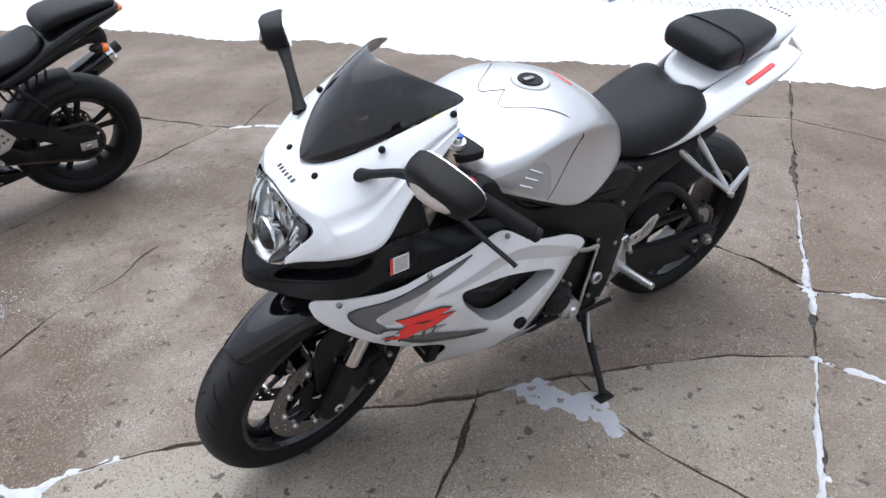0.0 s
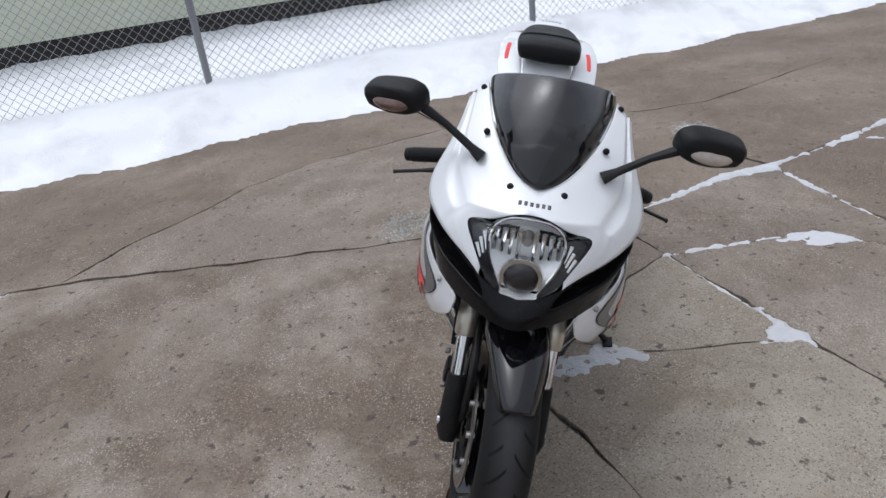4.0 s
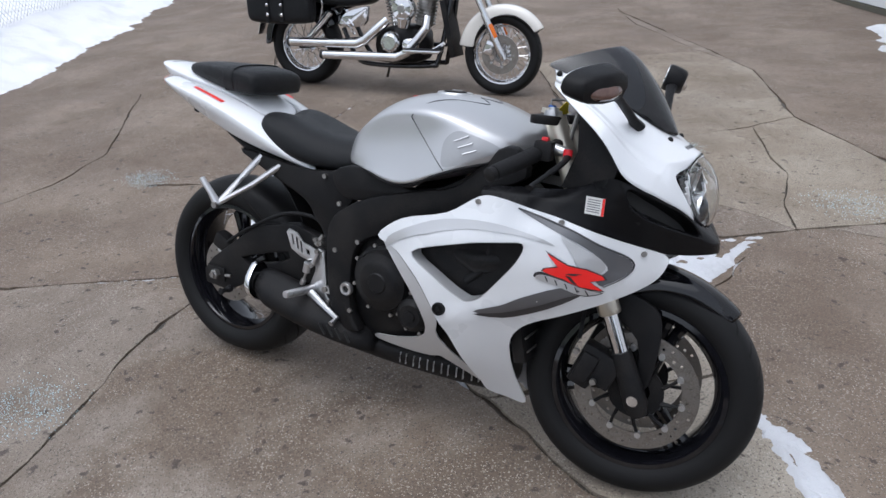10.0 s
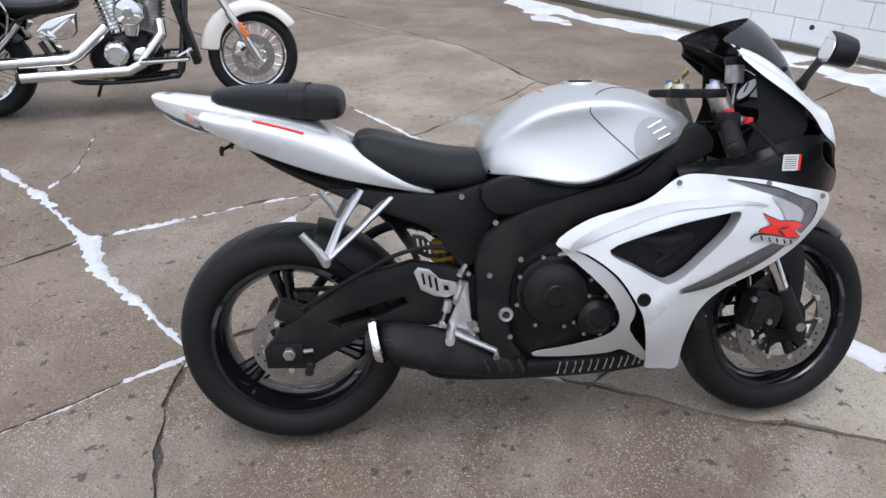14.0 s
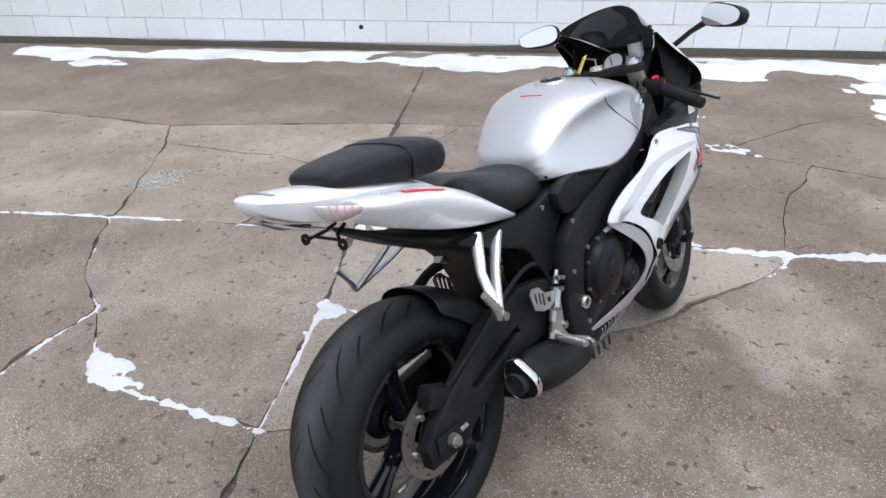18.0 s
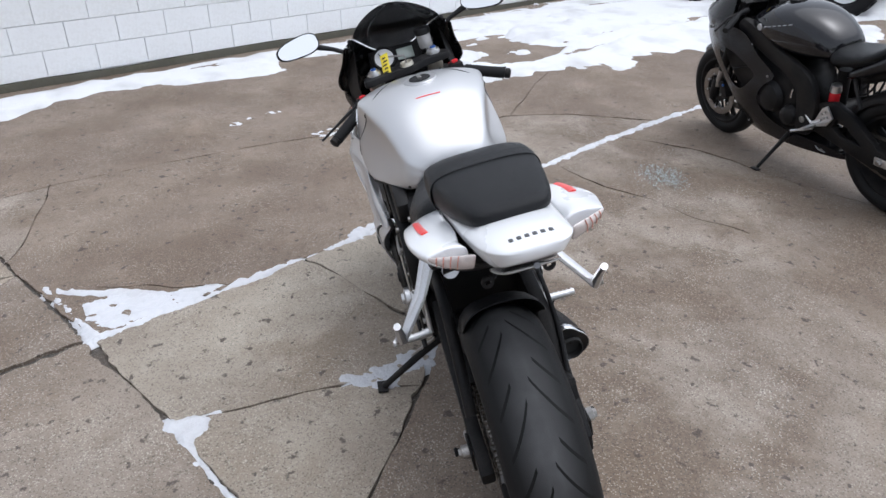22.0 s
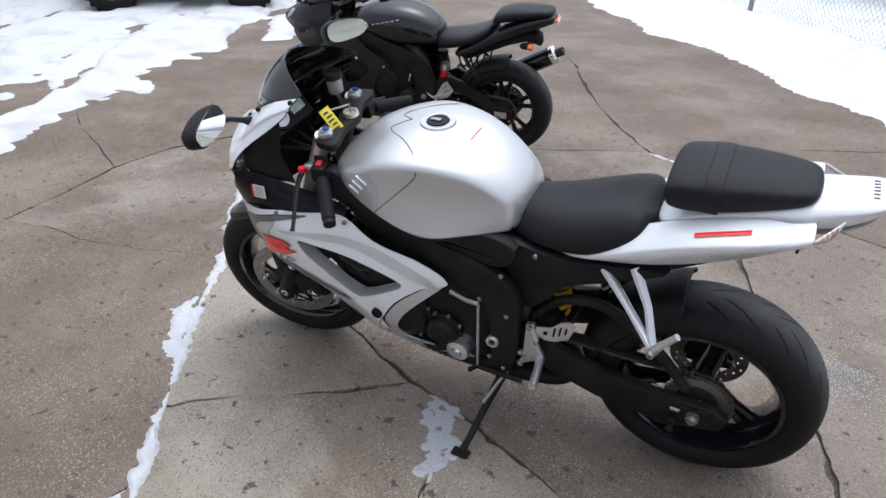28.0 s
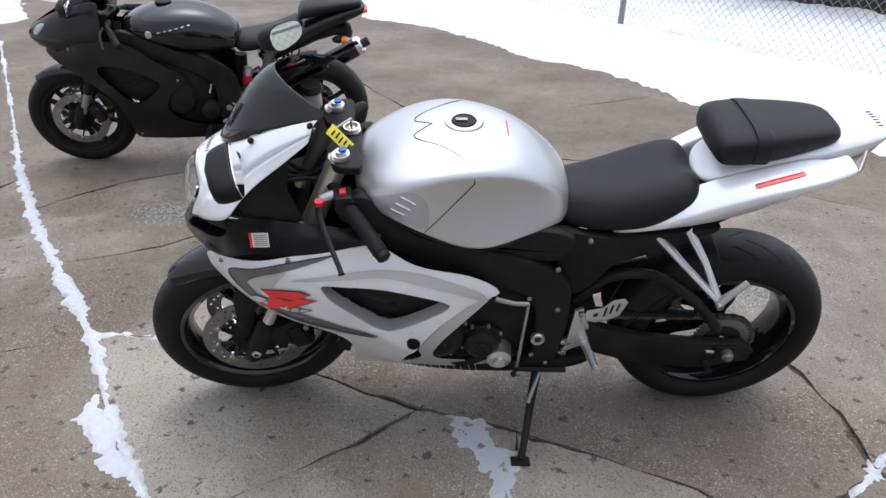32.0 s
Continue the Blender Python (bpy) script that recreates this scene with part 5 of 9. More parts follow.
# tank
tank_st = [(0.505, [(0, 0.838), (0.050, 0.835), (0.084, 0.820), (0.098, 0.800), (0.105, 0.785), (0.100, 0.768), (0, 0.758)]),
           (0.545, [(0, 0.888), (0.070, 0.884), (0.116, 0.856), (0.130, 0.825), (0.142, 0.792), (0.140, 0.774), (0, 0.758)]),
           (0.625, [(0, 0.951), (0.085, 0.945), (0.142, 0.914), (0.140, 0.865), (0.166, 0.800), (0.180, 0.768), (0, 0.748)]),
           (0.700, [(0, 0.979), (0.094, 0.972), (0.168, 0.938), (0.160, 0.884), (0.188, 0.796), (0.208, 0.754), (0, 0.738)]),
           (0.768, [(0, 0.989), (0.102, 0.982), (0.184, 0.949), (0.174, 0.892), (0.202, 0.800), (0.219, 0.754), (0, 0.740)]),
           (0.845, [(0, 0.988), (0.110, 0.981), (0.196, 0.950), (0.194, 0.902), (0.214, 0.828), (0.224, 0.790), (0, 0.762)]),
           (0.930, [(0, 0.966), (0.110, 0.960), (0.188, 0.930), (0.204, 0.896), (0.212, 0.852), (0.208, 0.825), (0, 0.790)]),
           (1.005, [(0, 0.931), (0.102, 0.926), (0.162, 0.903), (0.176, 0.883), (0.178, 0.864), (0.168, 0.849), (0, 0.812)]),
           (1.058, [(0, 0.898), (0.080, 0.893), (0.114, 0.882), (0.119, 0.872), (0.118, 0.864), (0.108, 0.855), (0, 0.832)])]
TANKPAINT = material("silver_tank_paint", (0.56, 0.56, 0.57), 0.36, 0.8, 0.03, 3, coat=0.5)
PADPAINT = material("darker_silver_paint", (0.40, 0.40, 0.41), 0.34, 0.45, 0.04, 5, coat=0.6)
tank = part("fuel_tank", creased(hull(tank_st), lines_of(tank_st, {2: 0.35, 5: 0.9})), TANKPAINT, bike, "silver metallic fuel tank with sculpted flanks", subsurf=3)
bpy.context.view_layer.update()


def on_side(ob, x, z, s, lift=0.0015):
    """The place on a body's flank at x and z."""
    deps = bpy.context.evaluated_depsgraph_get()
    hit, co, no, _ = ob.evaluated_get(deps).ray_cast(Vector((x, s * 0.6, z)), Vector((0, -s, 0)))
    return (co + no * lift) if hit else Vector((x, s * 0.15, z))


def on_top(ob, x, y, lift=0.0015):
    deps = bpy.context.evaluated_depsgraph_get()
    hit, co, no, _ = ob.evaluated_get(deps).ray_cast(Vector((x, y, 1.5)), Vector((0, 0, -1)))
    return (co + no * lift) if hit else Vector((x, y, 0.95))


for s in (-1, 1):
    seam = [on_top(tank, 0.862, s * 0.0002, 0), on_top(tank, 0.886, s * 0.016, 0), on_top(tank, 0.906, s * 0.036, 0), on_top(tank, 0.890, s * 0.062, 0), on_top(tank, 0.836, s * 0.100, 0), on_top(tank, 0.790, s * 0.140, 0), on_side(tank, 0.764, 0.935, s, 0),
            on_side(tank, 0.772, 0.915, s, 0), on_side(tank, 0.812, 0.875, s, 0), on_side(tank, 0.856, 0.835, s, 0), on_side(tank, 0.880, 0.812, s, 0)]
    part("seam", bar(seam, 0.0015, 6, 1, 5), DARKLINE, tank)
    pad = skin([(0.876, 0.822), (0.868, 0.860), (0.876, 0.892), (0.905, 0.912), (0.945, 0.905), (0.990, 0.890), (1.010, 0.872), (0.960, 0.850), (0.915, 0.830)], lambda x, z: abs(on_side(tank, x, z, 1, 0).y), s, 0.0008, 0.0, (), 0.016, 3)
    part("knee_pad", pad, PADPAINT, tank, "darker silver oval panel", sharp=60)
    low_edge = [on_side(tank, x, z, s, 0.0) for x, z in ((0.525, 0.786), (0.625, 0.774), (0.700, 0.760), (0.768, 0.758), (0.845, 0.795), (0.930, 0.830), (1.005, 0.853))]
    part("lower_trim", bar([p - Vector((0, s * 0.003, 0.006)) for p in low_edge], 0.005, 8, 1, 4), BLACK, tank)
    for k in range(3):
        p0 = on_side(tank, 0.900 + 0.013 * k, 0.886 - 0.014 * k, s, 0.002)
        p1 = on_side(tank, 0.934 + 0.012 * k, 0.902 - 0.016 * k, s, 0.002)
        part("badge_bar", bar([p0, p1], 0.0042, 6, 0.5), CHROME, tank)
fc = on_top(tank, 0.784, 0.0, 0.0) - Vector((0, 0, 0.004))
filler = part("filler_ring", moved(lathe([(0.026, 0.006), (0.046, 0.006), (0.049, 0.002), (0.050, -0.006)], (0, 0, 0), "Z", 40), Matrix.Translation(fc)), ALU, tank, "aluminium fuel filler ring")
part("filler_cap", moved(lathe([(0, 0.008), (0.022, 0.008), (0.030, 0.009), (0.033, 0.004), (0.033, -0.004)], (0, 0, 0), "Z", 36), Matrix.Translation(fc)), BLACK, filler)
tb = bmesh.new()
block(tb, fc + Vector((0.006, 0, 0.010)), (0.030, 0.012, 0.005), None, 0.002)
part("cap_flap", tb, STEEL, filler)
part("pinstripe", bar([on_top(tank, 0.675, y, 0.0005) for y in (0.035, 0.01, -0.015, -0.035)], 0.0018, 6), RED, tank)

# seats and tail
rider_st = [(0.178, [(0, 0.825), (0.06, 0.872), (0.105, 0.868), (0.132, 0.842), (0.112, 0.800), (0, 0.790)]),
            (0.225, [(0, 0.862), (0.072, 0.892), (0.130, 0.870), (0.152, 0.822), (0.134, 0.770), (0, 0.760)]),
            (0.320, [(0, 0.848), (0.082, 0.856), (0.136, 0.834), (0.158, 0.785), (0.140, 0.738), (0, 0.732)]),
            (0.420, [(0, 0.822), (0.075, 0.827), (0.120, 0.804), (0.142, 0.762), (0.124, 0.728), (0, 0.722)]),
            (0.500, [(0, 0.824), (0.062, 0.822), (0.100, 0.794), (0.118, 0.760), (0.104, 0.728), (0, 0.722)]),
            (0.560, [(0, 0.812), (0.050, 0.806), (0.080, 0.782), (0.090, 0.760), (0.074, 0.735), (0, 0.730)])]
part("rider_seat", hull(rider_st), SEAT, bike, "black vinyl rider seat", subsurf=3)
PILL = [(0.172, [(0, 0.976), (0.070, 0.973), (0.096, 0.962), (0.104, 0.945), (0.090, 0.928), (0, 0.922)]),
        (0.148, [(0, 0.997), (0.086, 0.994), (0.112, 0.980), (0.119, 0.948), (0.106, 0.916), (0, 0.908)]),
        (0.060, [(0, 1.003), (0.086, 1.000), (0.111, 0.986), (0.119, 0.956), (0.106, 0.922), (0, 0.915)]),
        (-0.040, [(0, 1.004), (0.076, 1.001), (0.096, 0.990), (0.105, 0.968), (0.095, 0.942), (0, 0.935)]),
        (-0.120, [(0, 1.000), (0.062, 0.998), (0.078, 0.989), (0.086, 0.977), (0.080, 0.960), (0, 0.952)]),
        (-0.156, [(0, 0.992), (0.048, 0.990), (0.060, 0.984), (0.066, 0.976), (0.062, 0.968), (0, 0.962)])]
pillion = part("pillion_seat", creased(hull(PILL), lines_of(PILL, {2: 0.35, 4: 0.5})), SEAT, bike, "black vinyl passenger seat with strap", subsurf=3)
strap = [[(x, y, z) for y, z in ((0, 1.0050), (0.086, 1.0025), (0.1125, 0.9870), (0.1205, 0.956), (0.1075, 0.922))] for x in (0.082, 0.078, 0.046, 0.042)]
part("strap", cage(strap, True, thick=0.003), SEAT, pillion, subsurf=2)
deck_st = [(0.185, [(0, 0.850), (0.066, 0.852), (0.084, 0.850), (0.084, 0.838), (0.060, 0.830), (0, 0.830)]),
           (0.100, [(0, 0.915), (0.076, 0.912), (0.093, 0.902), (0.093, 0.885), (0.070, 0.875), (0, 0.875)]),
           (0.000, [(0, 0.944), (0.078, 0.940), (0.094, 0.926), (0.093, 0.905), (0.070, 0.890), (0, 0.890)]),
           (-0.100, [(0, 0.966), (0.074, 0.961), (0.090, 0.943), (0.088, 0.920), (0.068, 0.900), (0, 0.896)]),
           (-0.180, [(0, 0.979), (0.068, 0.974), (0.083, 0.956), (0.079, 0.932), (0.064, 0.906), (0, 0.900)]),
           (-0.240, [(0, 0.988), (0.064, 0.984), (0.077, 0.970), (0.071, 0.952), (0.058, 0.932), (0, 0.926)]),
           (-0.278, [(0, 0.992), (0.055, 0.989), (0.064, 0.981), (0.058, 0.968), (0.046, 0.954), (0, 0.950)]),
           (-0.297, [(0, 0.990), (0.034, 0.988), (0.040, 0.983), (0.037, 0.976), (0.030, 0.970), (0, 0.967)])]
tail = part("tail_cowl", creased(hull(deck_st), lines_of(deck_st, {2: 0.6, 4: 0.5})), WHITE, bike, "pearl white tail cowl", subsurf=3)
FIN = [(0.392, ((0.098, 0.728), (0.103, 0.729), (0.107, 0.726), (0.108, 0.723), (0.104, 0.720), (0.099, 0.722))),
       (0.360, ((0.088, 0.752), (0.106, 0.751), (0.123, 0.742), (0.125, 0.733), (0.112, 0.726), (0.090, 0.730))),
       (0.300, ((0.086, 0.792), (0.118, 0.788), (0.148, 0.772), (0.152, 0.758), (0.130, 0.744), (0.090, 0.748))),
       (0.190, ((0.087, 0.862), (0.130, 0.856), (0.170, 0.834), (0.174, 0.812), (0.142, 0.768), (0.090, 0.778))),
       (0.080, ((0.096, 0.903), (0.145, 0.902), (0.184, 0.884), (0.187, 0.862), (0.144, 0.800), (0.098, 0.808))),
       (-0.030, ((0.096, 0.928), (0.148, 0.929), (0.188, 0.914), (0.190, 0.896), (0.142, 0.846), (0.098, 0.842))),
       (-0.110, ((0.092, 0.942), (0.142, 0.944), (0.180, 0.933), (0.179, 0.917), (0.138, 0.880), (0.095, 0.874))),
       (-0.156, ((0.086, 0.949), (0.128, 0.951), (0.166, 0.944), (0.164, 0.931), (0.132, 0.906), (0.088, 0.902)))]
tail_lamp = cage([[(-0.160, y * 0.064, 0.8925) for y in (-1, -0.5, 0, 0.5, 1)], [(-0.185, y * 0.062, 0.8975) for y in (-1, -0.5, 0, 0.5, 1)], [(-0.235, y * 0.055, 0.9185) for y in (-1, -0.5, 0, 0.5, 1)], [(-0.272, y * 0.043, 0.9415) for y in (-1, -0.5, 0, 0.5, 1)]], thick=0.006)
part("tail_light", tail_lamp, SMOKE, tail, "smoked rear light panel", subsurf=1)
part("lamp_rib", bar([(-0.163, 0.0, 0.890), (-0.235, 0.0, 0.914), (-0.272, 0.0, 0.938)], 0.006, 6), GREY, tail)
for s in (-1, 1):
    rows = [[(x, s * y, z) for y, z in ring] for x, ring in FIN]
    table = {(round(x, 4), round(ring[i][0], 4), round(ring[i][1], 4)): v for x, ring in FIN for i, v in ((0, 0.8), (2, 0.6), (4, 0.75))}
    table.update({(round(FIN[-1][0], 4), round(y, 4), round(z, 4)): 0.9 for y, z in FIN[-1][1]})
    fin = part("tail_side", creased(cage(rows, loop=True, cap=True), lambda co: table.get((round(co.x, 4), round(abs(co.y), 4), round(co.z, 4)), 0)), WHITE, bike, "pearl white tail side panel with red badge", subsurf=3)
    lamp = []
    for k in range(7):
        u = k / 6
        t0, t1 = Vector((-0.157, s * 0.165, 0.943)), Vector((-0.214, s * 0.086, 0.955))
        b0, b1, b2 = Vector((-0.150, s * 0.162, 0.930)), Vector((-0.166, s * 0.128, 0.904)), Vector((-0.190, s * 0.088, 0.912))
        a, b = t0.lerp(t1, u), b0.lerp(b1, u).lerp(b1.lerp(b2, u), u)
        out = Vector((-0.009, s * 0.004, 0)) * math.sin(math.pi * (0.15 + 0.7 * u))
        lamp.append([tuple(a), tuple(a.lerp(b, 0.3) + out * 0.9), tuple(a.lerp(b, 0.7) + out), tuple(b)])
    part("rear_indicator", cage(lamp, thick=0.006), LENSRED, fin, "clear ribbed rear turn signal", subsurf=2)
    for k in range(4):
        u = 0.20 + 0.15 * k
        i0 = min(int(u * 6), 5)
        q = [Vector(lamp[i0][j]).lerp(Vector(lamp[i0 + 1][j]), u * 6 - i0) + Vector((-0.001, 0, 0)) for j in range(4)]
        part("lens_rib", bar(q[:3], 0.0012, 5), RIB, fin)
    bpy.context.view_layer.update()
    badge = [on_top(fin, x, s * y, 0.001) for x, y in ((0.078, 0.153), (0.040, 0.153), (0.0, 0.152), (-0.036, 0.149))]
    part("red_badge", bar(badge, 0.0085, 8, 0.25), RED, fin, "red badge strip")
for k in range(6):
    y = 0.034 - 0.0136 * k
    p, q = on_top(tail, -0.250, y, 0.0004), on_top(tail, -0.262, y + 0.001, 0.0004)
    part("mark_bar", bar([p, q], 0.0040, 6, 0.2), DARKLINE, tail)
ut = [(0.42, [(0, 0.715), (0.115, 0.715), (0.120, 0.69), (0.10, 0.60), (0.06, 0.56), (0, 0.56)]),
      (0.28, [(0, 0.735), (0.120, 0.735), (0.125, 0.70), (0.10, 0.67), (0.06, 0.66), (0, 0.66)]),
      (0.10, [(0, 0.775), (0.110, 0.775), (0.115, 0.755), (0.09, 0.74), (0.05, 0.735), (0, 0.735)]),
      (-0.02, [(0, 0.825), (0.09, 0.825), (0.09, 0.812), (0.07, 0.802), (0.04, 0.80), (0, 0.80)]),
      (-0.09, [(0, 0.865), (0.05, 0.865), (0.05, 0.855), (0.04, 0.85), (0.02, 0.848), (0, 0.848)])]
part("undertail", hull(ut), MATT, bike, "black undertail tray", subsurf=1)
pb = bar([(-0.085, -0.014, 0.868), (-0.115, -0.022, 0.858), (-0.135, -0.050, 0.848)], 0.0042, 8)
tube(pb, [(-0.085, 0.014, 0.868), (-0.115, 0.022, 0.858), (-0.135, 0.050, 0.848)], 0.0042, 8)
tube(pb, [(-0.128, -0.040, 0.851), (-0.128, 0.040, 0.851)], 0.0036, 8)
plate_arm = part("plate_bracket", pb, BLACK, bike, "black bracket with empty plate lugs")
for s in (-1, 1):
    part("lug", moved(lathe([(0.0055, -0.003), (0.0125, -0.003), (0.0125, 0.003), (0.0055, 0.003), (0.0055, -0.003)], (0, 0, 0), "X", 16), Matrix.Translation((-0.137, s * 0.060, 0.846))), BLACK, plate_arm)

# chassis and engine
for s in (-1, 1):
    spar = [(0.486, 0.470), (0.488, 0.575), (0.526, 0.635), (0.625, 0.690), (0.765, 0.733), (0.901, 0.772), (1.005, 0.878), (1.060, 0.880), (1.085, 0.820), (0.995, 0.770), (0.95, 0.720), (0.770, 0.655), (0.688, 0.605), (0.603, 0.554), (0.576, 0.480), (0.576, 0.345), (0.605, 0.285), (0.524, 0.283), (0.494, 0.372)]
    fr = part("frame_spar", plate(spar, s * 0.135, s * 0.178, 0.010, smooth=3), MATT, bike, "black twin-spar frame")
    sub = [(0.120, 0.757), (0.386, 0.728), (0.548, 0.755), (0.605, 0.728), (0.530, 0.640), (0.481, 0.534), (0.419, 0.575), (0.372, 0.637), (0.234, 0.695)]
    part("side_plate", plate(sub, s * 0.105, s * 0.138, 0.008, smooth=3), BLACK, bike)
    pivot = part("pivot_bolt", lathe([(0.0105, s * -0.004), (0.0105, s * 0.006), (0.018, s * 0.007), (0.020, s * 0.004), (0.020, s * -0.006)], (0.563, s * 0.180, 0.410), "Y", 24), ALU, fr, "hollow bright pivot nut")
    # dark disc, the shade in the nut's bore as colour
    part("socket", lathe([(0, s * 0.001), (0.0105, s * 0.001), (0.0105, s * -0.004)], (0.563, s * 0.180, 0.410), "Y", 24), INK_HOLLOW, pivot)
    for x, z in ((0.535, 0.66), (0.53, 0.31), (0.575, 0.345), (0.60, 0.56), (0.52, 0.52)):
        bolt(fr, (x, s * 0.179, z), 0.007, "Y", STEEL, 0.004)
    bolt(bike, (0.454, s * 0.142, 0.722), 0.007, "Y", STEEL, 0.005)
    infill = [(0.50, 0.745), (0.60, 0.775), (0.765, 0.735), (0.90, 0.785), (1.0, 0.86), (0.95, 0.76), (0.77, 0.72), (0.62, 0.68), (0.53, 0.68)]
    part("tank_side_cover", plate(infill, s * 0.128, s * 0.168, 0.010, smooth=3), BLACK, bike)
eng = [(0.50, [(0, 0.62), (0.10, 0.62), (0.135, 0.56), (0.14, 0.36), (0.10, 0.25), (0, 0.24)]),
       (0.62, [(0, 0.66), (0.12, 0.66), (0.165, 0.58), (0.170, 0.34), (0.13, 0.23), (0, 0.22)]),
       (0.80, [(0, 0.70), (0.14, 0.70), (0.175, 0.60), (0.170, 0.34), (0.12, 0.22), (0, 0.21)]),
       (0.92, [(0, 0.74), (0.15, 0.74), (0.170, 0.62), (0.140, 0.36), (0.10, 0.24), (0, 0.23)]),
       (1.02, [(0, 0.78), (0.14, 0.78), (0.150, 0.66), (0.110, 0.42), (0.07, 0.28), (0, 0.27)])]
engine = part("engine", hull(eng), IRON, bike, "black four-cylinder engine", subsurf=1)
rad = bmesh.new()
block(rad, (1.065, 0, 0.50), (0.035, 0.30, 0.36), Matrix.Rotation(radians(-14), 3, "Y"), 0.006)
radiator = part("radiator", rad, MATT, bike)
for k in range(9):
    part("fin_row", bar([(1.088 + 0.0089 * (4 - k), -0.14, 0.36 + 0.036 * k), (1.088 + 0.0089 * (4 - k), 0.14, 0.36 + 0.036 * k)], 0.003, 6), STEEL, radiator)
for s, cx, cz, r in ((-1, 0.689, 0.465, 0.090), (-1, 0.800, 0.395, 0.052), (1, 0.845, 0.425, 0.078), (1, 0.720, 0.400, 0.052)):
    y = s * 0.165
    c = part("engine_cover", lathe([(0, y + s * 0.048), (r * 0.30, y + s * 0.048), (r * 0.34, y + s * 0.044), (r * 0.62, y + s * 0.044), (r * 0.68, y + s * 0.040), (r * 0.92, y + s * 0.032), (r, y + s * 0.015), (r * 1.10, y + s * 0.012), (r * 1.12, y)], (cx, 0, cz), "Y", 40), IRON, engine)
    for k in range(8):
        a = 2 * math.pi * k / 8 + 0.3
        bolt(c, (cx + r * 1.13 * math.cos(a), y + s * 0.012, cz + r * 1.13 * math.sin(a)), 0.0055, "Y", STEEL, 0.005)
part("water_pump", lathe([(0, 0.218), (0.016, 0.218), (0.018, 0.210), (0.034, 0.204), (0.038, 0.150)], (0.668, 0, 0.350), "Y", 28), ALU, engine, "bare aluminium water pump")
part("coolant_hose", bar([(0.69, 0.16, 0.33), (0.78, 0.165, 0.30), (0.90, 0.14, 0.36), (1.02, 0.11, 0.36)], 0.014, 10, 1, 5), RUBBER, engine)
part("clutch_arm", bar([(0.70, -0.175, 0.565), (0.73, -0.19, 0.578), (0.77, -0.18, 0.572)], 0.007, 8), STEEL, engine)
sw_r = [(0.520, 0.470), (0.470, 0.520), (0.326, 0.552), (0.168, 0.516), (-0.035, 0.365), (-0.075, 0.318), (-0.070, 0.268), (0.033, 0.262), (0.199, 0.355), (0.391, 0.372), (0.520, 0.355)]
hole_r = [(0.10, 0.395), (0.22, 0.435), (0.30, 0.455), (0.31, 0.435), (0.24, 0.405), (0.13, 0.375)]
swing = part("swingarm", plate(sw_r, -0.138, -0.100, 0.006, holes=[hole_r]), MATT, bike, "black aluminium swingarm")
sw_l = [(0.520, 0.440), (0.450, 0.452), (0.380, 0.405), (0.250, 0.366), (0.100, 0.346), (-0.060, 0.338), (-0.092, 0.312), (-0.080, 0.272), (0.060, 0.236), (0.260, 0.262), (0.430, 0.320), (0.520, 0.345)]
part("left_beam", plate(sw_l, 0.104, 0.138, 0.006), MATT, swing)
part("brace", bar([(0.46, 0.115, 0.49), (0.38, 0.115, 0.575), (0.26, 0.115, 0.585), (0.13, 0.118, 0.50), (0.03, 0.120, 0.385)], 0.015, 10, 1, 4), MATT, swing)
part("cross_tube", bar([(0.44, -0.12, 0.44), (0.44, 0.12, 0.44)], 0.05, 16), MATT, swing)
for s in (-1, 1):
    nut = part("axle_block", plate([(-0.050, 0.292), (0.028, 0.292), (0.028, 0.340), (-0.050, 0.340)], s * 0.139, s * 0.147, 0.003), IRON, swing)
    part("axle_nut", lathe([(0, s * 0.172), (0.010, s * 0.172), (0.012, s * 0.165), (0.017, s * 0.163), (0.017, s * 0.145)], (-0.006, 0, 0.316), "Y", 6 if s < 0 else 20), STEEL, nut)
    part("adjuster_bolt", bar([(0.03, s * 0.143, 0.316), (0.055, s * 0.143, 0.318)], 0.006, 8), STEEL, nut)
    sp = lathe([(0, s * 0.182), (0.010, s * 0.182), (0.012, s * 0.178), (0.008, s * 0.172), (0.008, s * 0.155), (0.012, s * 0.150), (0.012, s * 0.136)], (0.045, 0, 0.272), "Y", 16)
    part("spool", sp, RUBBER, swing)
rc = bmesh.new()
block(rc, (0.005, -0.105, 0.415), (0.085, 0.045, 0.055), Matrix.Rotation(radians(25), 3, "Y"), 0.010)
part("rear_caliper", rc, MATT, swing)
part("rear_brake_hose", bar([(0.03, -0.125, 0.43), (0.14, -0.14, 0.50), (0.30, -0.14, 0.58), (0.42, -0.13, 0.58), (0.47, -0.14, 0.50)], 0.006, 8, 1, 6), RUBBER, swing)
hug = []
for k in range(9):
    a = radians(8 + 68 * k / 8)
    rr = 0.334 + 0.006 * math.cos(math.pi * k / 8)
    p = lambda r, y: (-0.005 + r * math.cos(a), y, 0.316 + r * math.sin(a))
    hug.append([p(rr + 0.012, 0), p(rr + 0.008, 0.055), p(rr - 0.012, 0.092), p(rr - 0.040 - 0.03 * math.sin(math.pi * k / 8), 0.102)])
part("inner_fender", cage([[(0.36, y, 0.47), (0.33, y, 0.56), (0.28, y, 0.64), (0.22, y, 0.70)] for y in (-0.10, -0.05, 0.0, 0.05, 0.10)], thick=0.004), BLACK, bike, "black plastic inner fender")
part("rear_hugger", cage(hug, True, thick=0.004), BLACK, swing, "black plastic rear hugger", subsurf=1)
chain_loop(bike, (-0.005, 0.316), 0.092, (0.520, 0.375), 0.036, 0.091)
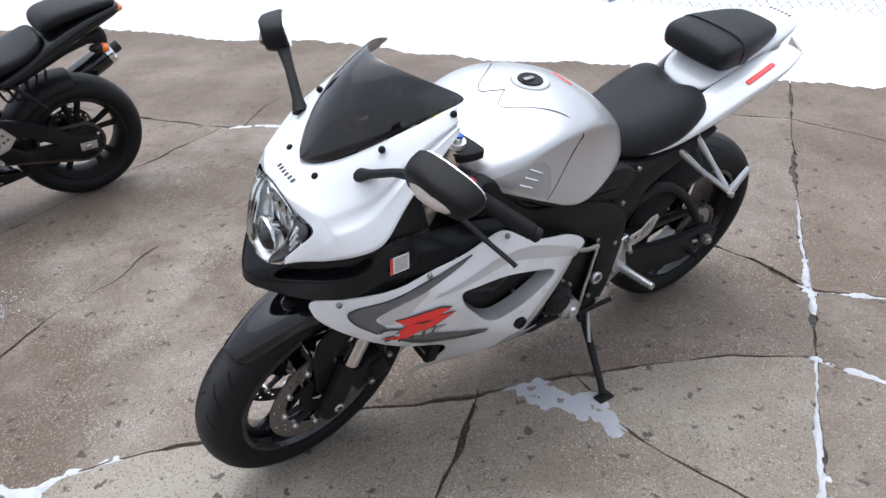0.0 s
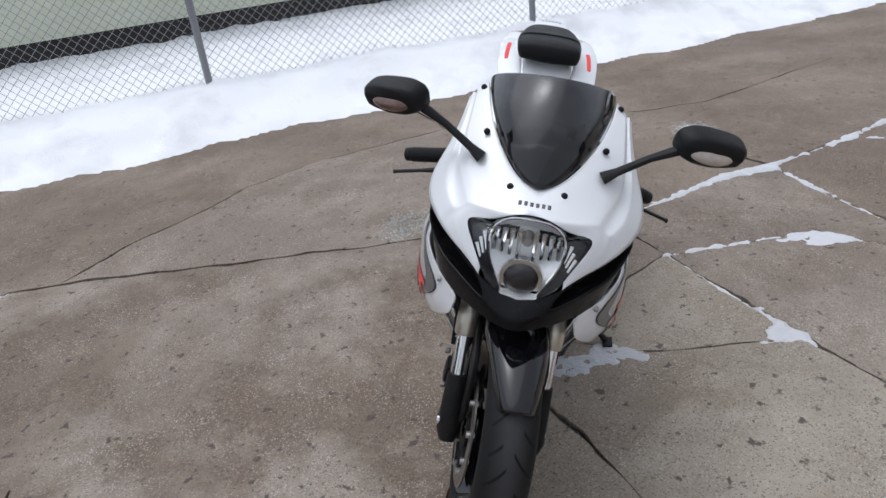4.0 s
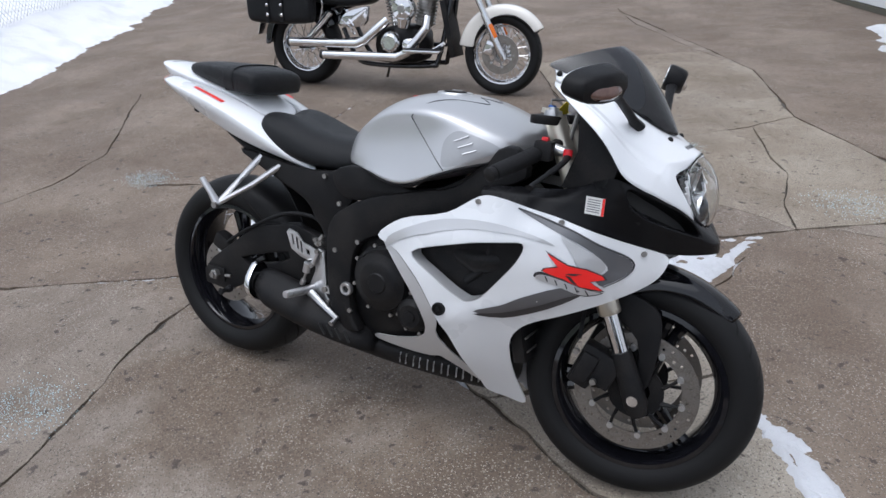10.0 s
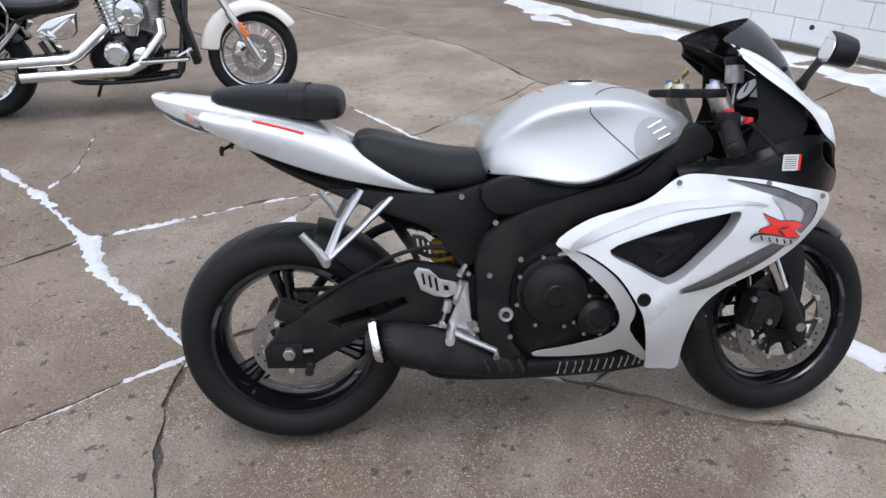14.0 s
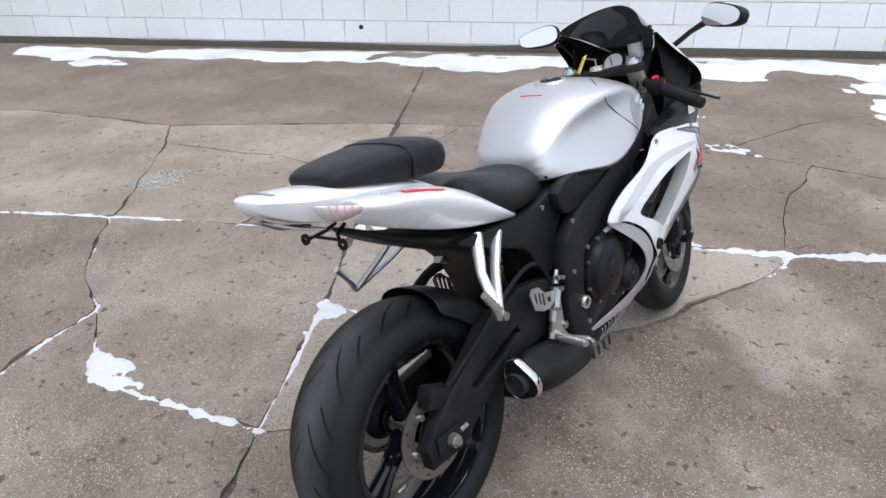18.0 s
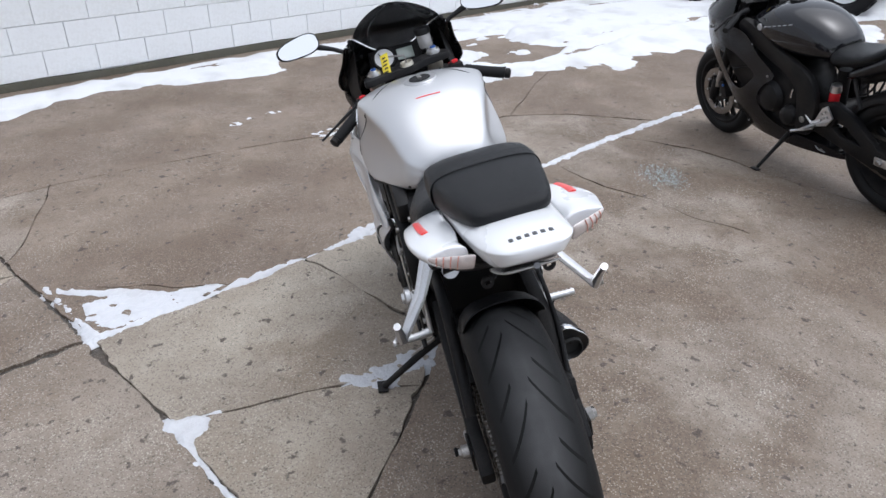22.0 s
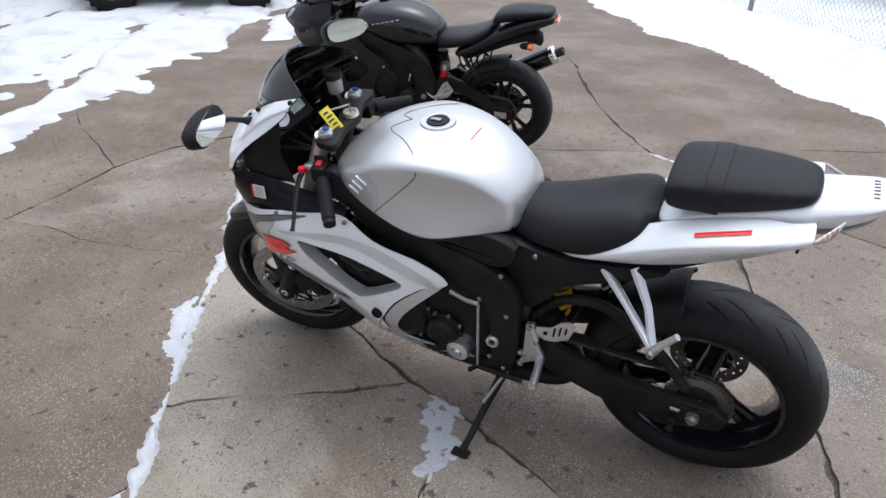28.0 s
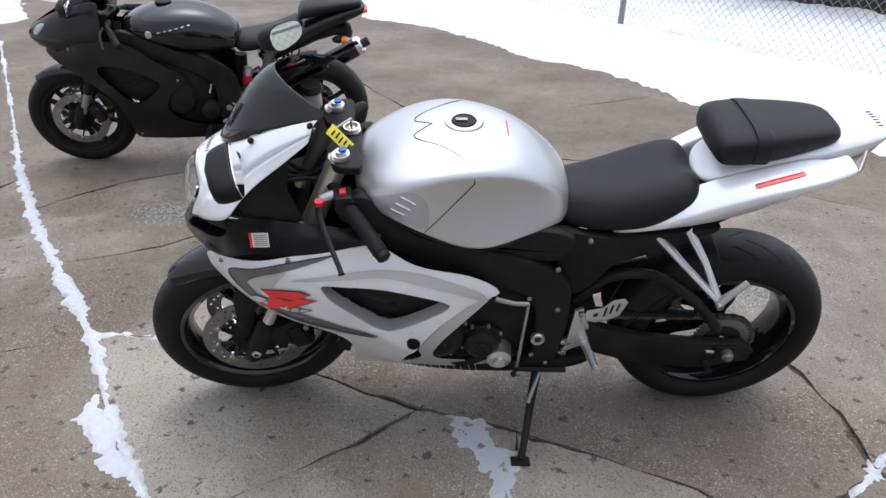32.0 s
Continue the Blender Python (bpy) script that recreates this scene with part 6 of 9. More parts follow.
cg = plate([(0.42, 0.440), (0.10, 0.425), (0.10, 0.412), (0.42, 0.425)], 0.080, 0.104, 0.003)
part("chain_guard", cg, BLACK, swing)
spr = []
for k in range(73):
    a = 2 * math.pi * k / 12
    spr.append((0.418 + 0.030 * math.cos(a), 0.028 * math.sin(a) + 0.02, 0.44 + 0.16 * k / 72))
shock = part("shock_absorber", bar([(0.418, 0.02, 0.40), (0.418, 0.02, 0.66)], 0.016, 14), STEEL, bike, "rear shock absorber with yellow spring")
part("spring", bar(spr, 0.006, 8), YELLOW, shock)
part("canister", bar([(0.36, 0.06, 0.60), (0.28, 0.08, 0.64)], 0.022, 16), ALU, shock)

# exhaust and belly pan
mf = [(0.640, -0.110, 0.235, 0.045), (0.560, -0.145, 0.262, 0.056), (0.450, -0.168, 0.292, 0.064), (0.330, -0.180, 0.322, 0.067), (0.225, -0.188, 0.350, 0.064)]
rows = []
for x, y, z, r in mf:
    row = []
    for k in range(20):
        a = 2 * math.pi * k / 20
        q = 1 + 0.13 * math.cos(3 * (a - 1.2))
        row.append((x - 0.16 * r * math.sin(a), y + 0.80 * r * q * math.cos(a), z + r * q * math.sin(a)))
    rows.append(row)
muffler = part("muffler", cage(rows, loop=True, cap=True), MATT, bike, "short black underslung silencer with steel tip", subsurf=1)
tip = []
for f, dx in ((0.97, 0.010), (1.01, 0.004), (0.99, -0.008), (0.93, -0.012), (0.90, -0.006), (0.88, 0.01)):
    tip.append([(x + dx, -0.1885 + (y + 0.188) * f, 0.360 + (z - 0.358) * f) for x, y, z in rows[-1]])
part("tip", cage(tip, loop=True), CHROME, muffler, subsurf=1)
part("end_plate", cage([[(x - 0.008, -0.1885 + (y + 0.188) * f, 0.360 + (z - 0.358) * f) for x, y, z in rows[-1]] for f in (0.92, 0.02)], loop=True), IRON, muffler)
part("outlet", moved(lathe([(0.0, 0.006), (0.026, 0.006), (0.027, -0.014), (0.030, -0.014), (0.031, 0.02)], (0, 0, 0), "X", 24), Matrix.Translation((0.210, -0.188, 0.352))), INK_HOLLOW, muffler)
for k in range(4):
    part("slot", bar([(0.50 + 0.03 * k, -0.226, 0.30), (0.515 + 0.03 * k, -0.218, 0.265)], 0.004, 6), INK_HOLLOW, muffler)
belly = [(0.330, [(0, 0.235), (0.060, 0.235), (0.085, 0.220), (0.080, 0.185), (0.05, 0.168), (0, 0.165)]),
         (0.500, [(0, 0.250), (0.090, 0.250), (0.125, 0.235), (0.118, 0.190), (0.07, 0.162), (0, 0.158)]),
         (0.750, [(0, 0.255), (0.100, 0.255), (0.140, 0.238), (0.120, 0.190), (0.07, 0.160), (0, 0.155)]),
         (0.950, [(0, 0.260), (0.090, 0.260), (0.110, 0.238), (0.090, 0.190), (0.05, 0.158), (0, 0.152)]),
         (1.060, [(0, 0.300), (0.060, 0.300), (0.070, 0.260), (0.050, 0.200), (0.03, 0.165), (0, 0.160)])]
pan = part("belly_pan", hull(belly), MATT, bike, "matt black belly pan with pale lettering bars", subsurf=2)
bpy.context.view_layer.update()
for s in (-1, 1):
    for k in range(6):
        x = 0.72 + 0.045 * k
        for dx, z0, z1 in ((0.0, 0.200, 0.236), (0.020, 0.200, 0.236)):
            part("mark_bar", bar([on_side(pan, x + dx, z0, s, 0.0), on_side(pan, x + dx + 0.006, z1, s, 0.0)], 0.0062, 6, 0.4), LETTER, pan)

# stands, pegs, levers
for s in (-1, 1):
    guard = [(0.327, 0.534), (0.338, 0.547), (0.367, 0.540), (0.393, 0.513), (0.436, 0.502), (0.440, 0.470), (0.409, 0.461), (0.380, 0.466), (0.344, 0.485)]
    slots = [[(a - 0.003, zb), (a + 0.003, zb), (a - 0.002, zt), (a - 0.008, zt)] for a, zb, zt in ((0.354, 0.499, 0.530), (0.371, 0.489, 0.524), (0.387, 0.480, 0.516))]
    slots.append([(0.405, 0.480), (0.417, 0.479), (0.414, 0.493), (0.402, 0.495)])
    arm = [(0.432, 0.470), (0.444, 0.506), (0.467, 0.498), (0.469, 0.468), (0.475, 0.392), (0.493, 0.382), (0.492, 0.368), (0.475, 0.366), (0.486, 0.350), (0.497, 0.335), (0.486, 0.326), (0.468, 0.345), (0.440, 0.362), (0.414, 0.372), (0.414, 0.390), (0.433, 0.434)]
    h = part("foot_hanger", plate(arm, s * 0.150, s * 0.164, 0.003), ALU, bike, "aluminium footrest hanger")
    part("heel_guard", plate(guard, s * 0.164, s * 0.168, 0.001, holes=slots), ALU, h, "slotted aluminium heel guard")
    part("guard_strap", bar([(0.452, s * 0.170, 0.500), (0.433, s * 0.172, 0.455)], 0.0085, 8), ALU, h)
    for x, z in ((0.453, 0.500), (0.432, 0.452)):
        bolt(h, (x, s * 0.178, z), 0.007, "Y", STEEL, 0.005)
    part("foot_peg", bar([(0.424, s * 0.158, 0.374), (0.418, s * 0.190, 0.373), (0.408, s * 0.270, 0.378)], [0.015, 0.012, 0.010], 10), ALU, h)
    for k in range(6):
        a = Vector((0.4168, s * 0.200, 0.3735)).lerp(Vector((0.4090, s * 0.262, 0.3775)), k / 5)
        part("peg_ridge", bar([a, a + Vector((0, s * 0.003, 0))], 0.0125, 8), ALU, h)
    for x, z in ((0.472, 0.381), (0.482, 0.340)):
        bolt(h, (x, s * 0.166, z), 0.009, "Y", STEEL, 0.006)
    ph = bar([(0.275, s * 0.125, 0.725), (0.20, s * 0.17, 0.660), (0.116, s * 0.232, 0.598)], [0.016, 0.0115, 0.0125], 8, 0.7)
    tube(ph, [(0.200, s * 0.125, 0.745), (0.15, s * 0.17, 0.670), (0.116, s * 0.232, 0.598)], [0.016, 0.0115, 0.0125], 8, 0.7)
    p = part("passenger_hanger", ph, ALU, bike, "bare aluminium passenger footrest bracket")
    peg = bar([(0.118, s * 0.236, 0.592), (0.098, s * 0.240, 0.626), (0.064, s * 0.242, 0.668)], [0.014, 0.010, 0.009], 8)
    part("folded_peg", peg, ALU, p)
    bolt(p, (0.118, s * 0.246, 0.594), 0.010, "Y", STEEL, 0.008)
part("brake_pedal", bar([(0.424, -0.178, 0.366), (0.474, -0.186, 0.342), (0.536, -0.190, 0.312), (0.534, -0.214, 0.302)], [0.013, 0.010, 0.008, 0.009], 8), ALU, bike)
cylinder = part("brake_cylinder", bar([(0.414, -0.174, 0.455), (0.407, -0.174, 0.425)], 0.012, 10), ALU, bike)
part("push_rod", bar([(0.407, -0.174, 0.425), (0.394, -0.175, 0.388)], 0.0042, 8), STEEL, cylinder)
part("clevis", bar([(0.397, -0.175, 0.398), (0.391, -0.175, 0.382)], 0.0085, 8), ALU, cylinder)
part("hose_fitting", bar([(0.443, -0.168, 0.517), (0.462, -0.162, 0.548)], [0.009, 0.006], 8), STEEL, cylinder)
for x, z in ((0.446, 0.535), (0.466, 0.527)):
    bolt(cylinder, (x, -0.176, z), 0.006, "Y", STEEL, 0.006)
part("shift_rod", bar([(0.601, 0.185, 0.546), (0.612, 0.185, 0.296)], 0.0045, 8), ALU, bike)
part("shift_arm", bar([(0.690, 0.180, 0.560), (0.640, 0.185, 0.548), (0.600, 0.185, 0.546)], 0.007, 8), STEEL, bike)
part("shift_pedal", bar([(0.470, 0.185, 0.285), (0.612, 0.188, 0.292), (0.625, 0.215, 0.300)], [0.008, 0.007, 0.009], 8), MATT, bike)
stand = part("side_stand", bar([(0.540, 0.135, 0.262), (0.565, 0.225, 0.190), (0.590, 0.330, 0.110), (0.597, 0.352, 0.092)], [0.016, 0.012, 0.010, 0.012], 10), MATT, bike, "black steel side stand")
ft = bmesh.new()
block(ft, (0.600, 0.360, 0.0885), (0.055, 0.034, 0.007), Matrix.Rotation(LEAN, 3, "X"), 0.003)
part("foot", ft, MATT, stand)
part("stand_spring", bar([(0.53, 0.150, 0.27), (0.575, 0.235, 0.195)], 0.006, 8), STEEL, stand)
part("stand_lug", bar([(0.540, 0.10, 0.275), (0.540, 0.15, 0.255)], 0.018, 10), MATT, stand)
part("tyre_valve", bar([(-0.10, -0.030, 0.190), (-0.085, -0.045, 0.205)], 0.004, 6), CHROME, bike)

# ---- bodywork of the white motorcycle ----
SIDE = thin_plate([(1.388, 0.694, 0.178), (1.207, 0.748, 0.228), (0.982, 0.757, 0.212), (0.907, 0.456, 0.238), (1.13, 0.69, 0.258), (0.967, 0.48, 0.225),
                   (0.808, 0.59, 0.236), (0.685, 0.61, 0.195), (1.42, 0.68, 0.134), (1.09, 0.15, 0.035), (0.985, 0.18, 0.07), (1.259, 0.63, 0.24),
                   (0.65, 0.28, 0.15), (0.88, 0.42, 0.235), (1.05, 0.33, 0.15), (0.95, 0.30, 0.17)])
OUTER = [(0.684, 0.604), (0.767, 0.668), (0.900, 0.709), (0.983, 0.763), (1.040, 0.772), (1.143, 0.761), (1.210, 0.750), (1.330, 0.722), (1.425, 0.692), (1.432, 0.660), (1.405, 0.618),
         (1.331, 0.568), (1.237, 0.517), (1.137, 0.462), (1.090, 0.404), (1.079, 0.332), (1.083, 0.251), (1.096, 0.159), (1.040, 0.165), (0.990, 0.178), (0.978, 0.215), (0.950, 0.300), (0.923, 0.382), (0.889, 0.447), (0.835, 0.524), (0.759, 0.580)]
HOLE = [(0.812, 0.591), (0.945, 0.641), (1.072, 0.674), (1.130, 0.682), (1.117, 0.634), (1.061, 0.561), (1.017, 0.510), (0.980, 0.490), (0.955, 0.496), (0.886, 0.538)]
LEGP = [(0.694, 0.594), (0.769, 0.525), (0.820, 0.470), (0.852, 0.411), (0.852, 0.370), (0.825, 0.338), (0.735, 0.302), (0.651, 0.281), (0.655, 0.266), (0.760, 0.268), (0.849, 0.276), (0.883, 0.285), (0.940, 0.243), (0.975, 0.212), (0.968, 0.250), (0.890, 0.355), (0.893, 0.405), (0.886, 0.440), (0.832, 0.518), (0.757, 0.574)]


def crease_fold(x, z):
    """The rib along the upper edge and the pinch round the opening."""
    return 0.006 * math.exp(-((z - (0.615 + 0.22 * (x - 0.75))) / 0.025) ** 2) + 0.008 * math.exp(-((z - (0.44 + 0.45 * (x - 0.95))) / 0.03) ** 2)


for s in (-1, 1):
    fair = part("side_fairing", skin(OUTER, SIDE, s, 0.0, 0.004, [HOLE], 0.03, 4, crease_fold), WHITE, bike, "pearl white side fairing with vent opening", sharp=50)
    part("lower_panel", skin(LEGP, SIDE, s, -0.006, 0.004, (), 0.035, 3), SILVER, bike, "silver lower fairing panel", sharp=50)
    inset = [(x + (0.97 - x) * -0.03, z + (0.59 - z) * -0.05) for x, z in HOLE]
    part("vent_screen", skin(inset, SIDE, s, -0.055, 0.003, (), 0.06, 2), MATT, bike)
    lip = cage([[(x, s * (SIDE(x, z) + crease_fold(x, z) - 0.001), z) for x, z in [(p.x, p.y) for p in bezier_smooth([Vector((*q, 0)) for q in HOLE], 4)]],
                [(x, s * (SIDE(x, z) - 0.042), z) for x, z in [(p.x * 0.985 + 0.985 * 0.015, p.y * 0.97 + 0.59 * 0.03) for p in bezier_smooth([Vector((*q, 0)) for q in HOLE], 4)]]], loop=True, thick=0.002)
    part("vent_lip", lip, SILVER, fair, sharp=60)
    part("duct", bar([(0.86, s * 0.14, 0.60), (0.98, s * 0.165, 0.585), (1.08, s * 0.16, 0.61)], [0.030, 0.040, 0.028], 12), IRON, bike)
    part("side_hose", bar([(1.02, s * 0.175, 0.66), (1.00, s * 0.185, 0.58), (0.95, s * 0.18, 0.53)], 0.011, 10, 1, 4), RUBBER, bike)
    deco = lambda pts, mat, lift, name, lab="": part(name, skin(pts, SIDE, s, lift, 0.0, (), 0.03, 3, crease_fold), mat, fair, lab, sharp=60)
    deco([(0.724, 0.583), (0.790, 0.624), (0.954, 0.680), (1.060, 0.694), (1.130, 0.700), (1.205, 0.690), (1.150, 0.708), (1.040, 0.712), (0.900, 0.694), (0.800, 0.655), (0.728, 0.612)], SILVER, 0.0024, "silver_band")
    deco([(1.100, 0.757), (1.158, 0.748), (1.234, 0.730), (1.298, 0.705), (1.355, 0.683), (1.370, 0.663), (1.354, 0.637), (1.316, 0.610), (1.300, 0.627), (1.322, 0.650), (1.304, 0.675), (1.264, 0.699), (1.213, 0.719)], GREY, 0.0024, "grey_swoosh")
    deco([(1.213, 0.716), (1.264, 0.696), (1.308, 0.672), (1.316, 0.650), (1.293, 0.635), (1.255, 0.657), (1.245, 0.676)], SILVER, 0.0028, "silver_swoosh")
    deco([(1.000, 0.470), (1.075, 0.507), (1.133, 0.545), (1.225, 0.592), (1.275, 0.590), (1.235, 0.560), (1.170, 0.520), (1.080, 0.478)], GREY, 0.0026, "grey_stripe")
    deco([(1.000, 0.463), (1.080, 0.470), (1.170, 0.512), (1.235, 0.552), (1.275, 0.584), (1.235, 0.567), (1.170, 0.530), (1.080, 0.487)], DARKLINE, 0.0030, "dark_stripe_edge")
    edge = [(1.100, 0.7585), (1.158, 0.7495), (1.234, 0.7315), (1.298, 0.7065), (1.357, 0.6845), (1.372, 0.663), (1.356, 0.636), (1.317, 0.609)]
    part("dark_edge", bar([(x, s * (SIDE(x, z) + crease_fold(x, z) + 0.0022), z) for x, z in edge], 0.0022, 6, 1, 4), DARKLINE, fair)
    logo = [(1.189, 0.672), (1.216, 0.660), (1.240, 0.650), (1.280, 0.646), (1.313, 0.635), (1.320, 0.627), (1.289, 0.619), (1.318, 0.599), (1.268, 0.604), (1.249, 0.610), (1.231, 0.617), (1.199, 0.623), (1.183, 0.628), (1.189, 0.635), (1.218, 0.643)]
    if s > 0:
        logo = [(1.187, 0.662), (1.235, 0.658), (1.285, 0.648), (1.262, 0.629), (1.304, 0.586), (1.255, 0.588), (1.218, 0.611), (1.226, 0.595), (1.190, 0.612), (1.147, 0.634), (1.190, 0.640), (1.160, 0.652)]
    big = [(1.248 + (x - 1.248) * 1.06, 0.626 + (z - 0.626) * 1.12) for x, z in logo]
    part("badge_outline", skin(big, SIDE, s, 0.0038, 0.0, (), 0.03, 0, crease_fold), DARKLINE, fair)
    part("red_badge", skin(logo, SIDE, s, 0.0044, 0.0, (), 0.03, 0, crease_fold), RED, fair, "red angular badge")
    cuts = [[(1.236, 0.629), (1.244, 0.633), (1.271, 0.635), (1.256, 0.628)], [(1.236, 0.626), (1.246, 0.626), (1.266, 0.606), (1.252, 0.611)]]
    if s > 0:
        cuts = [[(1.200, 0.630), (1.215, 0.634), (1.250, 0.634), (1.226, 0.627)]]
    for c in cuts:
        part("badge_slot", skin(c, SIDE, s, 0.0050, 0.0, (), 0.03, 0, crease_fold), DARKLINE, fair)
    strip = [(1.166, 0.609), (1.175, 0.617), (1.195, 0.618), (1.230, 0.612), (1.260, 0.604), (1.296, 0.596), (1.314, 0.592), (1.283, 0.582), (1.255, 0.586), (1.223, 0.595), (1.176, 0.602)]
    if s > 0:
        strip = [(2.478 - x, z) for x, z in strip]
    part("grey_badge_outline", skin([(1.24 + (x - 1.24) * 1.06, 0.592 + (z - 0.592) * 1.25) for x, z in strip], SIDE, s, 0.0030, 0.0, (), 0.03, 2, crease_fold), DARKLINE, fair)
    part("grey_badge", skin(strip, SIDE, s, 0.0034, 0.0, (), 0.03, 2, crease_fold), SILVER, fair)
    for k in range(5):
        x0, z0 = (1.190 + 0.023 * k, 0.610 - 0.0050 * k) if s < 0 else (1.290 - 0.025 * k, 0.604 - 0.0082 * (4 - k) * 0.4 - 0.012)
        part("badge_bar", bar([(x, s * (SIDE(x, z) + crease_fold(x, z) + 0.0036), z) for x, z in ((x0, z0 + 0.006), (x0 + 0.006, z0 - 0.006))], 0.0030, 6, 0.5), DARKLINE, fair)
    for x, z in ((1.388, 0.694), (1.207, 0.744), (0.985, 0.752)):
        bolt(fair, (x, s * (SIDE(x, z) + 0.003), z), 0.0065, "Y", STEEL, 0.004, "fairing_bolt")
    part("side_bolt", lathe([(0, s * 0.004), (0.006, s * 0.004), (0.007, s * 0.001), (0.012, s * 0.001), (0.013, s * 0.006), (0.017, s * 0.006), (0.018, s * -0.004)], (0.907, s * (SIDE(0.907, 0.456) + 0.004), 0.456), "Y", 24), MATT, fair)
    part("inner_fairing", plate([(0.99, 0.75), (1.20, 0.74), (1.36, 0.69), (1.30, 0.60), (1.15, 0.52), (1.07, 0.56), (1.10, 0.66)], s * 0.150, s * 0.156, 0.002), MATT, bike)

# nose: white cowl, black lower cowl with intakes
NOSE = [((1.116, 0.147, 1.076), (1.126, 0.158, 1.066), (1.130, 0.172, 1.056), (1.132, 0.180, 1.048), (1.136, 0.186, 1.040)),
        ((1.200, 0.136, 1.052), (1.202, 0.150, 1.044), (1.204, 0.174, 1.024), (1.200, 0.186, 1.008), (1.192, 0.196, 0.994)),
        ((1.280, 0.106, 1.008), (1.276, 0.132, 1.006), (1.268, 0.178, 0.982), (1.262, 0.196, 0.968), (1.256, 0.212, 0.952)),
        ((1.345, 0.060, 0.960), (1.336, 0.104, 0.966), (1.314, 0.178, 0.942), (1.308, 0.206, 0.926), (1.304, 0.234, 0.908)),
        ((1.393, 0.000, 0.934), (1.384, 0.056, 0.940), (1.360, 0.150, 0.917), (1.340, 0.206, 0.890), (1.328, 0.234, 0.864)),
        ((1.442, 0.000, 0.916), (1.430, 0.060, 0.905), (1.398, 0.134, 0.899), (1.384, 0.178, 0.870), (1.376, 0.200, 0.838)),
        ((1.441, 0.046, 0.906), (1.429, 0.076, 0.903), (1.402, 0.134, 0.897), (1.389, 0.172, 0.867), (1.385, 0.193, 0.834)),
        ((1.430, 0.080, 0.878), (1.421, 0.100, 0.886), (1.404, 0.134, 0.893), (1.394, 0.166, 0.862), (1.394, 0.184, 0.829)),
        ((1.411, 0.142, 0.877), (1.410, 0.147, 0.872), (1.409, 0.153, 0.864), (1.410, 0.162, 0.846), (1.415, 0.162, 0.815)),
        ((1.437, 0.116, 0.836), (1.437, 0.121, 0.827), (1.437, 0.126, 0.818), (1.439, 0.126, 0.808), (1.442, 0.122, 0.797)),
        ((1.462, 0.086, 0.786), (1.463, 0.087, 0.782), (1.464, 0.088, 0.778), (1.465, 0.088, 0.774), (1.466, 0.086, 0.770)),
        ((1.480, 0.050, 0.754), (1.481, 0.050, 0.752), (1.482, 0.050, 0.751), (1.483, 0.050, 0.750), (1.484, 0.048, 0.748))]
STEP = (1.0, 1.0, 1.0, 1.0, 0.85, 0.45, 0.35, 0.25, 0, 0, 0)
folded = []
for row, k in zip(NOSE, STEP):
    a, b = Vector(row[2]), Vector(row[3])
    inn = a.lerp(b, 0.55) + Vector((0, -0.014 * k, -0.004 * k))
    out_ = a.lerp(b, 0.78) + Vector((0, 0.001 * k, 0.002 * k))
    folded.append((row[0], row[1], row[2], tuple(inn), tuple(out_), row[3], row[4]))
NOSE = folded
ridge = {tuple(round(c, 3) for c in (r[2][0], abs(r[2][1]), r[2][2])): 0.85 for r in NOSE[:7]}
ridge.update({tuple(round(c, 3) for c in (r[4][0], abs(r[4][1]), r[4][2])): 0.7 for r in NOSE[:8]})
nose_bm = cage(NOSE, True)
creased(nose_bm, lambda co: ridge.get((round(co.x, 3), round(abs(co.y), 3), round(co.z, 3)), 0))
nose = part("nose_cowl", nose_bm, WHITE, bike, "pearl white nose cowl with creased flanks", subsurf=2)
shell = nose.modifiers.new("shell", "SOLIDIFY")
shell.thickness, shell.offset = 0.004, -1
nose.data.materials.append(SATIN)
shell.material_offset = 1
shell.material_offset_rim = 1
low = [((0.985, 0.188, 0.788), (0.985, 0.203, 0.778), (0.985, 0.210, 0.764)), ((1.100, 0.172, 0.800), (1.100, 0.205, 0.786), (1.100, 0.222, 0.762)), ((1.200, 0.170, 0.806), (1.200, 0.206, 0.790), (1.210, 0.226, 0.752)),
       ((1.285, 0.205, 0.858), (1.290, 0.214, 0.800), (1.300, 0.207, 0.728)), ((1.330, 0.232, 0.861), (1.350, 0.216, 0.790), (1.370, 0.186, 0.704)), ((1.377, 0.198, 0.836), (1.398, 0.182, 0.766), (1.410, 0.152, 0.695)),
       ((1.410, 0.165, 0.818), (1.434, 0.142, 0.750), (1.440, 0.120, 0.690)), ((1.442, 0.121, 0.795), (1.468, 0.100, 0.736), (1.474, 0.084, 0.687)), ((1.466, 0.086, 0.768), (1.496, 0.062, 0.722), (1.500, 0.048, 0.686)),
       ((1.484, 0.046, 0.748), (1.514, 0.030, 0.714), (1.517, 0.024, 0.686)), ((1.490, 0.0, 0.739), (1.522, 0.0, 0.710), (1.523, 0.0, 0.686))]
rows = []
for a, b, c in low:
    a, b, c = Vector(a), Vector(b), Vector(c)
    rows.append([tuple(p) for p in (a, a.lerp(b, 0.08), a.lerp(b, 0.98), b.lerp(c, 0.25), c)])
bm = cage(rows, True)
bm.faces.ensure_lookup_table()
centres = [sum((Vector(r[j]) for r in rows[i:i + 2] for j in (1, 2)), Vector()) / 4 for i in (4, 5, 6, 7)]
